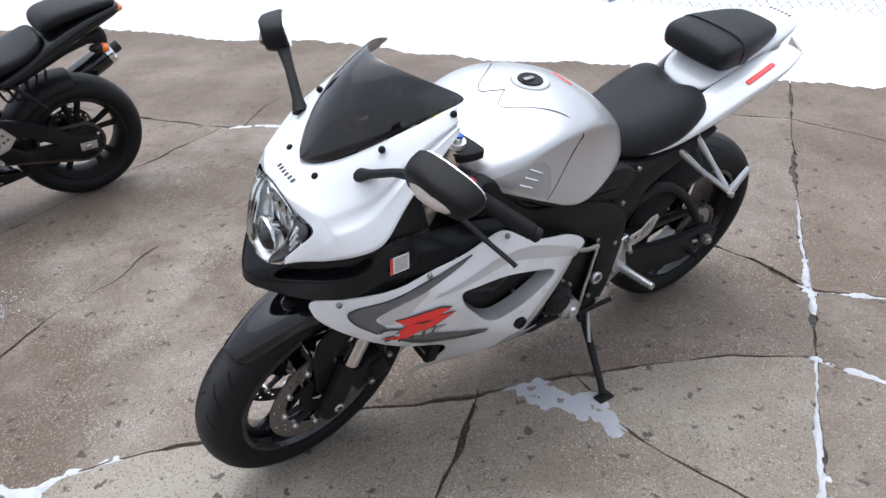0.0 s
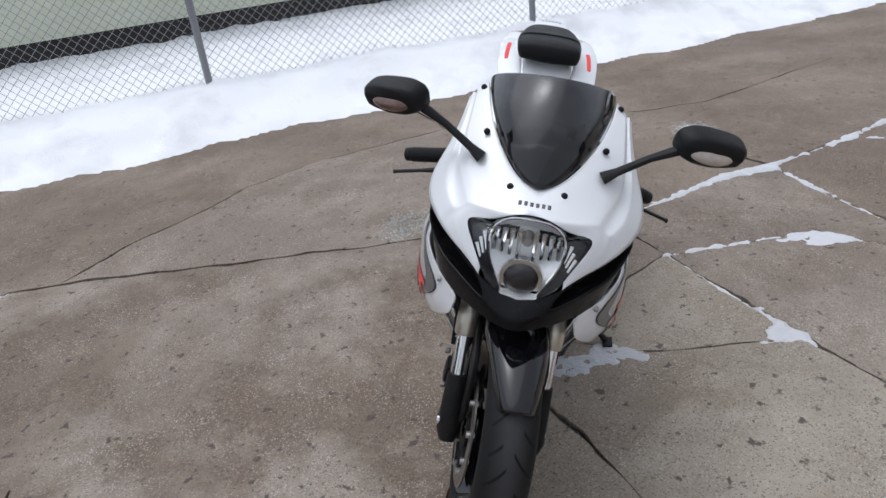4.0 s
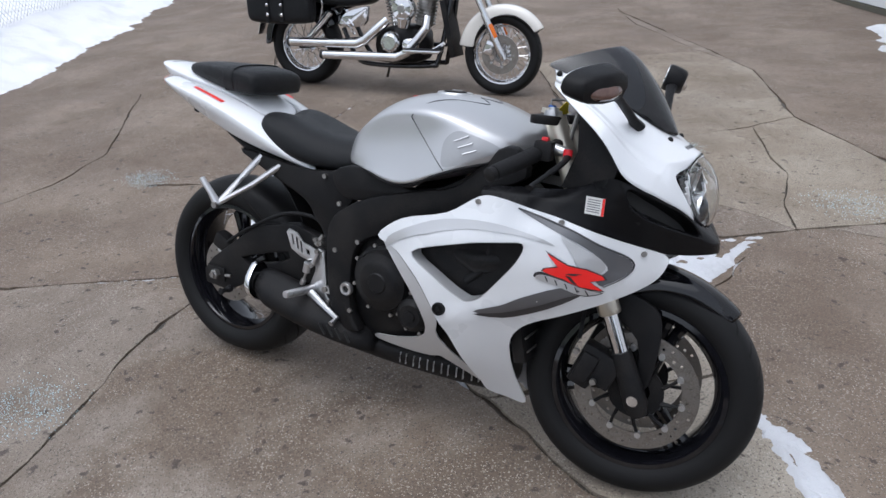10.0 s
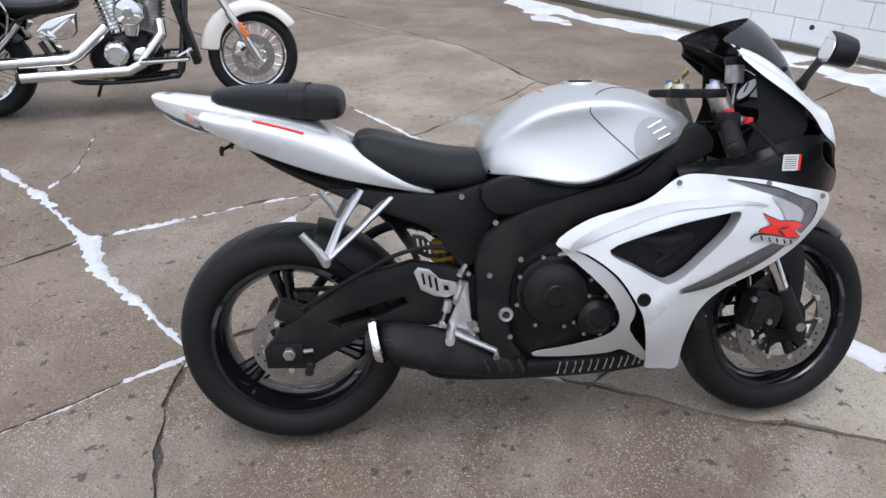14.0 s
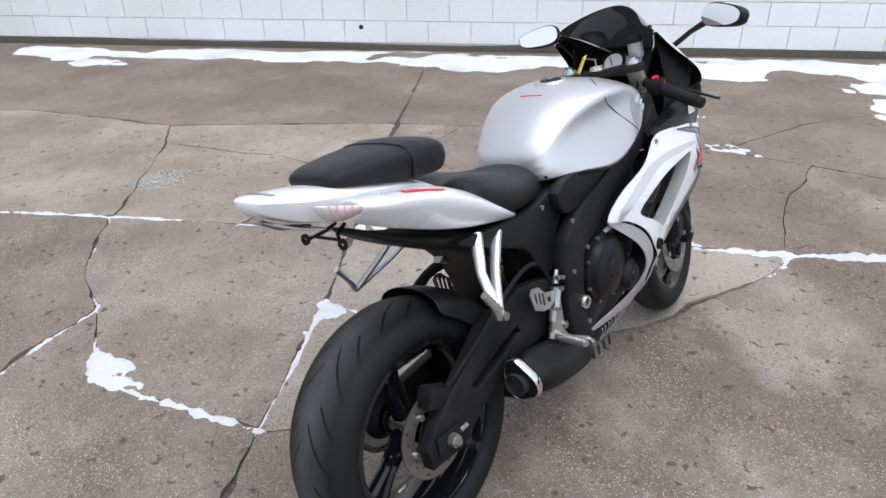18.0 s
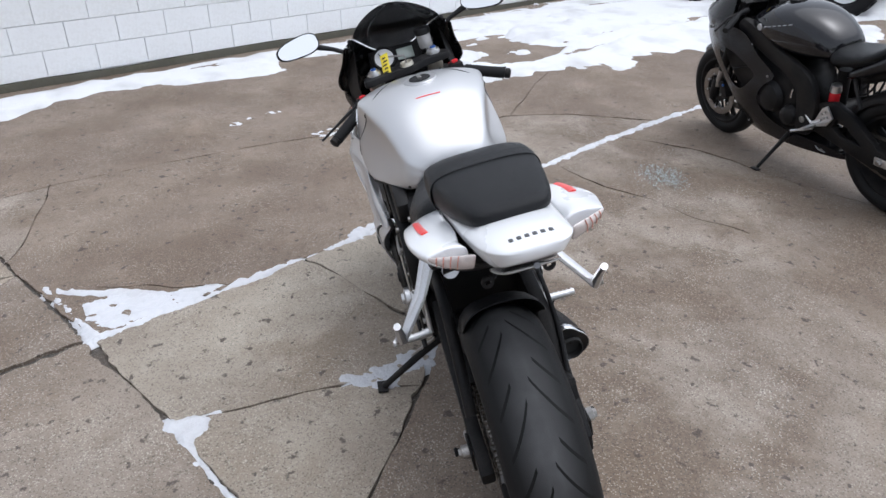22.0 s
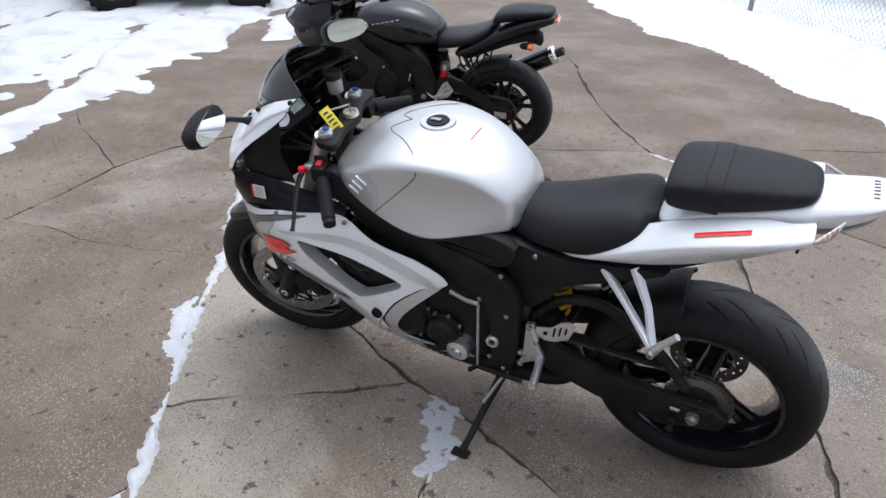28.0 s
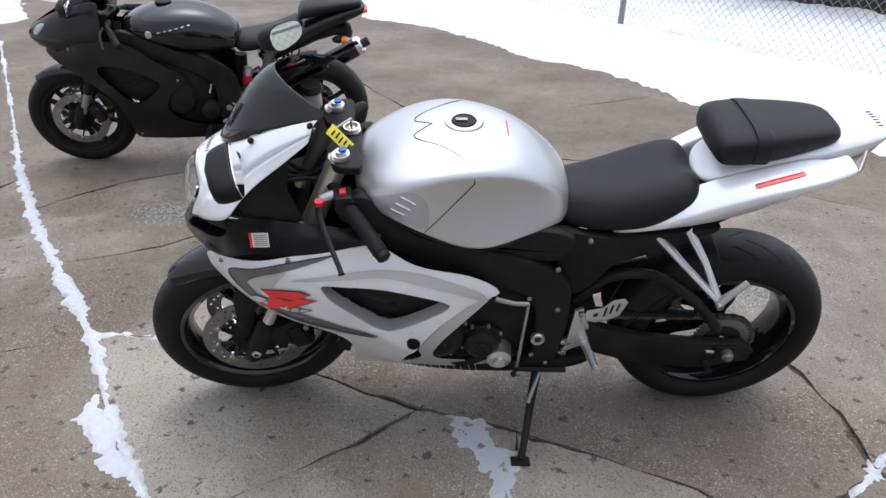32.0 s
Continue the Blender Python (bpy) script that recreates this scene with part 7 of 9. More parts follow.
for side in (1, -1):
    mouth = []
    for f in bm.faces:
        m = f.calc_center_median()
        if m.y * side > 0 and any((Vector((m.x, abs(m.y), m.z)) - c).length < 0.012 for c in centres):
            mouth.append(f)
    bmesh.ops.inset_region(bm, faces=mouth, thickness=0.004, depth=0.0)
    bmesh.ops.inset_region(bm, faces=mouth, thickness=0.002, depth=-0.045)
black_cowl = part("lower_nose_cowl", bm, SATIN, bike, "satin black lower nose cowl with ram-air intakes", subsurf=2)
for s in (-1, 1):
    grille = cage([[tuple(Vector((p[0] - 0.030, s * (p[1] - 0.020), p[2]))) for p in (Vector(r[1]).lerp(Vector(r[2]), u) for u in (0.1, 0.5, 0.9))] for r in rows[4:9]], thick=0.002)
    part("intake_mesh", grille, INK_HOLLOW, black_cowl)
    st = bmesh.new()
    block(st, (0, 0, 0), (0.045, 0.0012, 0.040))
    rot = Matrix.Rotation(radians(-s * 6), 4, "Z") @ Matrix.Rotation(radians(s * 42), 4, "X")
    bpy.context.view_layer.update()
    at = on_side(black_cowl, 1.272, 0.790, s, 0.002)
    deps = bpy.context.evaluated_depsgraph_get()
    hit, co, no, _ = black_cowl.evaluated_get(deps).ray_cast(Vector((1.272, s * 0.6, 0.790)), Vector((0, -s, 0)))
    rot = no.to_track_quat("Y", "Z").to_matrix().to_4x4() if hit else rot
    m = Matrix.Translation(at) @ rot
    label_ob = part("warning_sticker", moved(st, m), PAPER, black_cowl, "white warning sticker with red edge")
    st = bmesh.new()
    block(st, (0.0195 * s, 0.001, 0), (0.006, 0.0008, 0.040))
    part("red_edge", moved(st, m), RED, label_ob)
    for k in range(6):
        st = bmesh.new()
        block(st, (-0.003 * s, 0.001, 0.014 - 0.0055 * k), (0.030, 0.0006, 0.0018))
        part("print_bar", moved(st, m), GREY, label_ob)

# headlight
out = [(1.446, 0, 0.910), (1.440, 0.040, 0.902), (1.432, 0.070, 0.884), (1.428, 0.082, 0.868), (1.413, 0.134, 0.874), (1.438, 0.115, 0.832), (1.452, 0.100, 0.800), (1.472, 0.074, 0.766), (1.484, 0.040, 0.744), (1.488, 0, 0.738)]
mid = Vector((1.470, 0, 0.825))
rows = []
for f, push in ((1.0, 0.0), (0.72, 0.016), (0.40, 0.024), (0.0, 0.027)):
    rows.append([tuple(Vector(mid).lerp(Vector(p), f) + Vector((push, 0, push * 0.35))) for p in out])
lens = part("headlight_lens", cage(rows, True, thick=0.003), CLEAR, bike, "clear headlight lens", subsurf=1)
lens.visible_shadow = False
rows = []
for f, push in ((0.99, -0.004), (0.80, -0.035), (0.50, -0.055), (0.0, -0.062)):
    rows.append([tuple(Vector(mid).lerp(Vector(p), f) + Vector((push, 0, 0))) for p in out])
refl = part("reflector", cage(rows, True), REFLECT, lens, "chromed faceted reflector", sharp=20)
for k in range(9):
    y = -0.064 + 0.016 * k
    if abs(y) > 0.01:
        part("flute", bar([(1.448 - abs(y) * 0.35, y, 0.880 - abs(y) * 0.25), (1.440 - abs(y) * 0.35, y * 1.05, 0.812)], [0.006, 0.004], 8), CHROME, refl)
proj = part("projector", moved(lathe([(0, 0.018), (0.020, 0.014), (0.033, 0.004), (0.036, -0.006), (0.036, -0.03)], (0, 0, 0), "X", 32), Matrix.Translation((1.462, 0, 0.778))), GLOSS, lens, "low-beam projector lens")
part("projector_ring", moved(lathe([(0.036, 0.003), (0.045, 0.004), (0.047, -0.004), (0.040, -0.02)], (0, 0, 0), "X", 32), Matrix.Translation((1.462, 0, 0.778))), CHROME, proj)
part("bulb", moved(lathe([(0, 0.012), (0.010, 0.010), (0.013, 0.0), (0.013, -0.03)], (0, 0, 0), "X", 20), Matrix.Translation((1.425, 0, 0.848))), STEEL, lens)
for s in (-1, 1):
    wing = cage([[(1.410, s * 0.133, 0.873), (1.434, s * 0.073, 0.862)], [(1.434, s * 0.114, 0.832), (1.446, s * 0.076, 0.838)], [(1.449, s * 0.099, 0.800), (1.456, s * 0.068, 0.806)], [(1.468, s * 0.073, 0.766), (1.470, s * 0.052, 0.778)], [(1.480, s * 0.040, 0.744), (1.478, s * 0.038, 0.754)]], thick=0.003)
    part("dark_wing", wing, GLOSS, lens)
    for k in range(3):
        part("wing_facet", bar([(1.434 + 0.004 * k, s * (0.090 + 0.006 * k), 0.856 - 0.012 * k), (1.446 + 0.003 * k, s * (0.080 + 0.005 * k), 0.822 - 0.008 * k)], [0.004, 0.0025], 6), REFLECT, lens)
    rim = [(1.446, 0.0, 0.906), (1.440, s * 0.040, 0.899), (1.434, s * 0.068, 0.876), (1.440, s * 0.077, 0.848), (1.452, s * 0.070, 0.812), (1.468, s * 0.052, 0.780)]
    part("reflector_rim", bar(rim, 0.0028, 6, 1, 4), CHROME, lens)

# windscreen
side_e = [(1.390, 0.0, 0.932), (1.350, 0.056, 0.960), (1.284, 0.102, 1.006), (1.204, 0.132, 1.050), (1.120, 0.146, 1.072), (1.082, 0.150, 1.086)]
mid_e = [(1.392, 0.0, 0.934), (1.366, 0.0, 0.982), (1.334, 0.0, 1.040), (1.297, 0.0, 1.090), (1.272, 0.0, 1.122), (1.236, 0.0, 1.144)]
rows = []
for k, (a, b) in enumerate(zip(mid_e, side_e)):
    a, b = Vector(a), Vector(b)
    row = []
    for u in (0, 0.35, 0.7, 1.0):
        p = a.lerp(b, u)
        w = math.sin(math.pi * u) * 0.22
        p += Vector((0.7, 0.6, 0.35)) * w * b.y * 0.8
        row.append(tuple(p))
    rows.append(row)
screen = part("windscreen", cage(rows, True, thick=0.003), TINT, bike, "dark smoked double-bubble windscreen", subsurf=2)
for s in (-1, 1):
    for x, y, z in ((1.372, 0.054, 0.935), (1.268, 0.126, 1.008), (1.126, 0.154, 1.062)):
        bm = bmesh.new()
        bmesh.ops.create_uvsphere(bm, u_segments=10, v_segments=6, radius=0.0075, matrix=Matrix.Translation((x + 0.006, s * (y + 0.002), z + 0.004)))
        part("screen_bolt", bm, BLACK, nose)
    # left lens pale, right lens with its shade in the colour
    mirror_pod(bike, Vector((1.262, s * 0.328, 1.064)), s, -22 if s < 0 else 14, MIRRORLENS if s > 0 else SHADEDLENS, [(1.318, s * 0.128, 0.968), (1.312, s * 0.155, 0.985), (1.300, s * 0.215, 1.022), (1.290, s * 0.268, 1.046)])
    part("inner_nose", cage([[(1.185, s * 0.150, 1.02), (1.20, s * 0.165, 0.90), (1.17, s * 0.165, 0.81)], [(1.23, s * 0.165, 0.99), (1.24, s * 0.185, 0.90), (1.20, s * 0.165, 0.81)], [(1.30, s * 0.190, 0.93), (1.31, s * 0.200, 0.88), (1.29, s * 0.200, 0.82)]], thick=0.003), MATT, bike)
bpy.context.view_layer.update()
for k in range(6):
    y = 0.030 - 0.012 * k
    p = on_top(nose, 1.4205 - abs(y) * 0.10, y, 0.0005)
    q = on_top(nose, 1.4110 - abs(y) * 0.10, y, 0.0005)
    part("mark_bar", bar([p, q], 0.0036, 6, 0.2), DARKLINE, nose)

# dash behind the screen
dash = bmesh.new()
block(dash, (1.3085, 0.010, 0.917), (0.090, 0.190, 0.085), Matrix.Rotation(radians(-52), 3, "Y"), 0.010)
dash_ob = part("instrument_panel", dash, BLACK, bike, "instrument panel with white dial and display")
tilt = Matrix.Translation((1.2789, 0.051, 0.9474)) @ Matrix.Rotation(radians(-52), 4, "Y")
part("tachometer", moved(lathe([(0, 0.004), (0.036, 0.004), (0.038, 0.010), (0.043, 0.010), (0.045, 0.0)], (0, 0, 0), "Z", 36), tilt), BLACK, dash_ob)
part("dial", moved(lathe([(0, 0.005), (0.034, 0.005), (0.034, 0.003)], (0, 0, 0.001), "Z", 36), tilt), DIAL, dash_ob)
part("needle", moved(bar([(-0.012, 0.0, 0.008), (0.020, 0.016, 0.008)], 0.0016, 6), tilt), INK_HOLLOW, dash_ob)
b = bmesh.new()
block(b, (0, 0, 0.004), (0.042, 0.060, 0.006), None, 0.003)
part("display", moved(b, Matrix.Translation((1.2755, -0.026, 0.948)) @ Matrix.Rotation(radians(-52), 4, "Y")), LCD, dash_ob)
part("screen_bracket", bar([(1.30, -0.10, 0.90), (1.34, 0, 0.90), (1.30, 0.10, 0.90)], 0.012, 8), MATT, bike)
part("headlight_shell", hull([(1.30, [(0, 0.90), (0.09, 0.89), (0.13, 0.86), (0.12, 0.78), (0.07, 0.73), (0, 0.72)]), (1.40, [(0, 0.89), (0.08, 0.875), (0.115, 0.85), (0.10, 0.79), (0.06, 0.745), (0, 0.735)])]), MATT, bike)
for k in range(4):
    part("wiring", bar([(1.14, -0.09 + 0.05 * k, 0.86), (1.19, -0.06 + 0.04 * k, 0.80 + 0.02 * k), (1.28, -0.07 + 0.05 * k, 0.86)], 0.006, 8, 1, 5), RUBBER, bike)

# the seat, tank and tail sit a little askew over the rear wheel
for ob in bike.children_recursive:
    if ob.type == "MESH" and ob.name.split(".")[0] not in ("rear_wheel", "front_wheel") and (not ob.parent or ob.parent.name.split(".")[0] not in ("rear_wheel", "front_wheel", "brake_disc")):
        for v in ob.data.vertices:
            x, y, z = v.co
            v.co.y = y - 0.037 * min(1.2, max(0.0, (1.25 - x) / 1.3)) * min(1.1, max(0.0, (z - 0.35) / 0.58))

# ---- black sport motorcycle beside it ----
MATTBLACK = material("satin_black_paint", (0.009, 0.009, 0.011), 0.22, 0, 0.15, 6, coat=0.05)
MATTBLACK.node_tree.nodes["Principled BSDF"].inputs["Specular IOR Level"].default_value = 0.34
DEEP = material("dull_black_paint", (0.008, 0.008, 0.009), 0.5, 0, 0.2, 9, 0.2, 300, dirt=0.08)
PALEMARK = material("pale_grey_mark", (0.42, 0.42, 0.43), 0.4, 0.4)
B2 = Matrix.Translation((1.495, -2.290, 0)) @ Matrix.Rotation(radians(7.6), 4, "Z") @ Matrix.Rotation(radians(-10), 4, "X") @ Matrix.Translation((0.70, 0, 0)) @ Matrix.Diagonal((0.95, 0.95, 0.95, 1)) @ Matrix.Translation((-0.70, 0, 0))
black_bike = thing("sport_motorcycle", B2, "black sport motorcycle leaning on its side stand, amber indicators", "motorcycle")
w2 = mag_wheel(black_bike, "rear_wheel", (0, 0, 0.316), 0.222, 0.072, 5, 18, DEEP,
               [(0.221, 0.068), (0.232, 0.084), (0.252, 0.0915), (0.272, 0.0895), (0.290, 0.077), (0.303, 0.057), (0.312, 0.032), (0.3158, 0.010), (0.3162, 0.0)], TYRE_REAR)
brake_disc(w2, -0.090, 0.070, 0.108, 24, 5)
part("sprocket", plate(toothed(0.098, 45), 0.086, 0.092, holes=[ring_points(0.062, 24)] + [ring_points(0.008, 8, (0.078 * math.cos(a), 0.078 * math.sin(a))) for a in (0.3, 1.5, 2.8, 4.0, 5.3)]), DEEP, w2)
part("sprocket_carrier", lathe([(0.02, 0.096), (0.045, 0.096), (0.064, 0.090), (0.064, 0.078), (0.04, 0.06)], n=32), DEEP, w2)
f2 = mag_wheel(black_bike, "front_wheel", (1.375, 0, 0.300), 0.220, 0.050, 5, 40, DEEP,
               [(0.219, 0.046), (0.230, 0.056), (0.248, 0.0605), (0.266, 0.058), (0.281, 0.048), (0.292, 0.034), (0.2985, 0.016), (0.300, 0.0)], TYRE_FRONT)
for s in (-1, 1):
    brake_disc(f2, s * 0.066, 0.112, 0.155, 36, 10)
chain_loop(black_bike, (0.0, 0.316), 0.098, (0.500, 0.375), 0.038, 0.089)
fork2 = part("fork", bar([(1.375, -0.12, 0.30), (1.375, 0.12, 0.30)], 0.011, 14), STEEL, black_bike, "black telescopic fork")
for s in (-1, 1):
    part("outer_tube", bar([(1.29, s * 0.105, 0.48), (1.17, s * 0.105, 0.76), (1.10, s * 0.105, 0.94)], 0.027, 16), DEEP, fork2)
    part("stanchion", bar([(1.34, s * 0.105, 0.36), (1.28, s * 0.105, 0.50)], 0.021, 14), STEEL, fork2)
    part("axle_clamp", bar([(1.383, s * 0.105, 0.26), (1.375, s * 0.105, 0.30), (1.34, s * 0.105, 0.40)], [0.022, 0.032, 0.026], 12), DEEP, fork2)
    c = bmesh.new()
    block(c, (1.262, s * 0.098, 0.355), (0.058, 0.060, 0.112), Matrix.Rotation(radians(22), 3, "Y"), 0.012)
    cal = part("brake_caliper", c, DEEP, fork2)
    for dz in (-0.035, 0.035):
        bolt(cal, (1.262 - dz * 0.3, s * 0.130, 0.355 + dz), 0.008, "Y", BLUE if dz > 0 else STEEL, 0.005)
mud = []
for k in range(11):
    a = radians(50 + 105 * k / 10)
    wide = 0.032 + 0.042 * math.sin(math.pi * min(1, (k + 0.8) / 6) / 2)
    p = lambda r, y: (1.375 + r * math.cos(a), y, 0.30 + r * math.sin(a))
    mud.append([p(0.326, 0), p(0.322, wide * 0.6), p(0.306, wide * 0.98), p(0.278, wide * 1.05)])
part("front_mudguard", cage(mud, True, thick=0.004), GLOSS, black_bike, subsurf=1)
tk = [(0.395, [(0, 0.815), (0.05, 0.812), (0.085, 0.79), (0.10, 0.76), (0.09, 0.735), (0, 0.72)]),
      (0.450, [(0, 0.880), (0.075, 0.874), (0.120, 0.832), (0.140, 0.770), (0.120, 0.725), (0, 0.72)]),
      (0.560, [(0, 0.945), (0.095, 0.936), (0.158, 0.880), (0.178, 0.800), (0.150, 0.710), (0, 0.70)]),
      (0.700, [(0, 0.972), (0.105, 0.962), (0.182, 0.905), (0.205, 0.820), (0.170, 0.710), (0, 0.70)]),
      (0.830, [(0, 0.966), (0.110, 0.956), (0.190, 0.905), (0.208, 0.838), (0.175, 0.755), (0, 0.74)]),
      (0.950, [(0, 0.925), (0.100, 0.918), (0.158, 0.880), (0.170, 0.845), (0.145, 0.800), (0, 0.78)]),
      (1.030, [(0, 0.885), (0.075, 0.880), (0.110, 0.866), (0.115, 0.850), (0.100, 0.83), (0, 0.80)])]
tank2 = part("tank", hull(tk), GLOSS, black_bike, "gloss black fuel tank", subsurf=2)
bpy.context.view_layer.update()
part("fuel_cap", lathe([(0, 0.006), (0.036, 0.006), (0.044, 0.002), (0.044, -0.012)], (0.80, 0, 0.968), "Z", 28), DEEP, tank2)
for s in (-1, 1):
    c = on_side(tank2, 0.868, 0.846, s, 0.002)
    part("round_badge", lathe([(0, s * 0.004), (0.017, s * 0.004), (0.019, s * 0.001), (0.019, s * -0.004)], c, "Y", 24), PALEMARK, tank2, "pale round badge")
    for k in range(6):
        p = on_side(tank2, 0.82 - 0.031 * k, 0.858 + 0.006 * k, s, 0.0012)
        q = on_side(tank2, 0.804 - 0.031 * k, 0.861 + 0.006 * k, s, 0.0012)
        part("mark_bar", bar([p, q], 0.007, 6, 0.25), PALEMARK, tank2)
st = [(0.450, [(0, 0.800), (0.06, 0.798), (0.11, 0.770), (0.125, 0.735), (0.10, 0.70), (0, 0.70)]),
      (0.360, [(0, 0.800), (0.075, 0.798), (0.128, 0.778), (0.140, 0.745), (0.12, 0.705), (0, 0.70)]),
      (0.250, [(0, 0.808), (0.095, 0.806), (0.142, 0.792), (0.150, 0.765), (0.12, 0.73), (0, 0.72)]),
      (0.150, [(0, 0.840), (0.095, 0.838), (0.140, 0.822), (0.148, 0.795), (0.12, 0.77), (0, 0.76)]),
      (0.060, [(0, 0.900), (0.080, 0.898), (0.118, 0.880), (0.125, 0.855), (0.10, 0.82), (0, 0.80)])]
part("rider_seat", hull(st), SEAT, black_bike, "black vinyl rider seat", subsurf=2)
pl = [(0.075, [(0, 0.915), (0.06, 0.913), (0.095, 0.900), (0.10, 0.880), (0.09, 0.87), (0, 0.87)]),
      (0.050, [(0, 0.965), (0.075, 0.962), (0.112, 0.945), (0.118, 0.915), (0.10, 0.885), (0, 0.88)]),
      (-0.10, [(0, 0.985), (0.080, 0.982), (0.108, 0.968), (0.114, 0.945), (0.10, 0.92), (0, 0.91)]),
      (-0.26, [(0, 0.990), (0.060, 0.988), (0.082, 0.978), (0.086, 0.960), (0.075, 0.945), (0, 0.94)]),
      (-0.295, [(0, 0.975), (0.045, 0.973), (0.06, 0.966), (0.062, 0.955), (0.05, 0.945), (0, 0.94)])]
part("pillion_seat", hull(pl), SEAT, black_bike, "black vinyl pillion seat", subsurf=2)
tl = [(0.330, [(0, 0.70), (0.10, 0.70), (0.128, 0.69), (0.135, 0.665), (0.12, 0.64), (0, 0.64)]),
      (0.200, [(0, 0.76), (0.11, 0.76), (0.142, 0.745), (0.148, 0.715), (0.125, 0.69), (0, 0.69)]),
      (0.050, [(0, 0.860), (0.11, 0.860), (0.140, 0.830), (0.140, 0.790), (0.115, 0.755), (0, 0.75)]),
      (-0.120, [(0, 0.925), (0.10, 0.923), (0.122, 0.900), (0.122, 0.868), (0.10, 0.835), (0, 0.83)]),
      (-0.260, [(0, 0.955), (0.075, 0.953), (0.092, 0.938), (0.092, 0.915), (0.075, 0.890), (0, 0.885)]),
      (-0.315, [(0, 0.950), (0.045, 0.948), (0.055, 0.940), (0.055, 0.920), (0.04, 0.905), (0, 0.90)])]
tail2 = part("tail_cowl", hull(tl), MATTBLACK, black_bike, "satin black tail cowl", subsurf=2)
part("tail_light", hull([(-0.290, [(0, 0.935), (0.05, 0.932), (0.058, 0.925), (0.056, 0.91), (0.04, 0.90), (0, 0.90)]), (-0.322, [(0, 0.932), (0.04, 0.930), (0.044, 0.925), (0.042, 0.912), (0.03, 0.905), (0, 0.905)])]), AMBER, tail2)
part("undertail", hull([(0.30, [(0, 0.66), (0.08, 0.66), (0.085, 0.62), (0.06, 0.60), (0, 0.60)]), (0.10, [(0, 0.75), (0.08, 0.75), (0.085, 0.72), (0.06, 0.69), (0, 0.69)]), (-0.16, [(0, 0.86), (0.06, 0.86), (0.065, 0.83), (0.05, 0.81), (0, 0.81)]), (-0.24, [(0, 0.84), (0.05, 0.83), (0.055, 0.76), (0.05, 0.72), (0, 0.72)])]), DEEP, black_bike, subsurf=1)
for s in (-1, 1):
    ind = part("rear_indicator", bar([(-0.165, s * 0.05, 0.785), (-0.165, s * 0.085, 0.782)], 0.009, 8), DEEP, black_bike, "amber rear indicator on a black stem")
    bm = bmesh.new()
    bmesh.ops.create_uvsphere(bm, u_segments=16, v_segments=10, radius=1)
    for v in bm.verts:
        v.co = Vector((-0.150 + v.co.x * 0.040, s * (0.115 + v.co.y * 0.030), 0.780 + v.co.z * 0.020))
    part("body", bm, DEEP, ind)
    bm = bmesh.new()
    bmesh.ops.create_uvsphere(bm, u_segments=16, v_segments=10, radius=1)
    for v in bm.verts:
        v.co = Vector((-0.178 + v.co.x * 0.024, s * (0.118 + v.co.y * 0.031), 0.778 + v.co.z * 0.022))
    part("lens", bm, AMBER, ind, "amber lens")
sil = part("silencer", bar([(0.06, -0.145, 0.455), (0.0, -0.148, 0.49), (-0.25, -0.150, 0.625), (-0.275, -0.150, 0.638)], [0.038, 0.058, 0.058, 0.050], 24), GLOSS, black_bike, "black upswept silencer with bright end cap")
part("end_cap", bar([(-0.262, -0.150, 0.631), (-0.285, -0.150, 0.643), (-0.296, -0.150, 0.649)], [0.060, 0.058, 0.046], 24), CHROME, sil)
part("outlet", bar([(-0.290, -0.150, 0.646), (-0.335, -0.150, 0.670)], 0.027, 20), INK_HOLLOW, sil)
part("link_pipe", bar([(0.06, -0.145, 0.455), (0.22, -0.13, 0.36), (0.45, -0.10, 0.27), (0.60, -0.05, 0.24)], 0.024, 14, 1, 5), DEEP, sil)
SIDE2 = thin_plate([(1.40, 0.72, 0.13), (1.22, 0.76, 0.205), (1.00, 0.76, 0.200), (0.90, 0.45, 0.215), (1.10, 0.66, 0.232), (0.82, 0.58, 0.215), (0.66, 0.60, 0.185), (1.06, 0.15, 0.04), (0.60, 0.25, 0.13), (0.30, 0.23, 0.085), (1.02, 0.30, 0.15), (1.48, 0.80, 0.085), (1.30, 0.90, 0.16)])
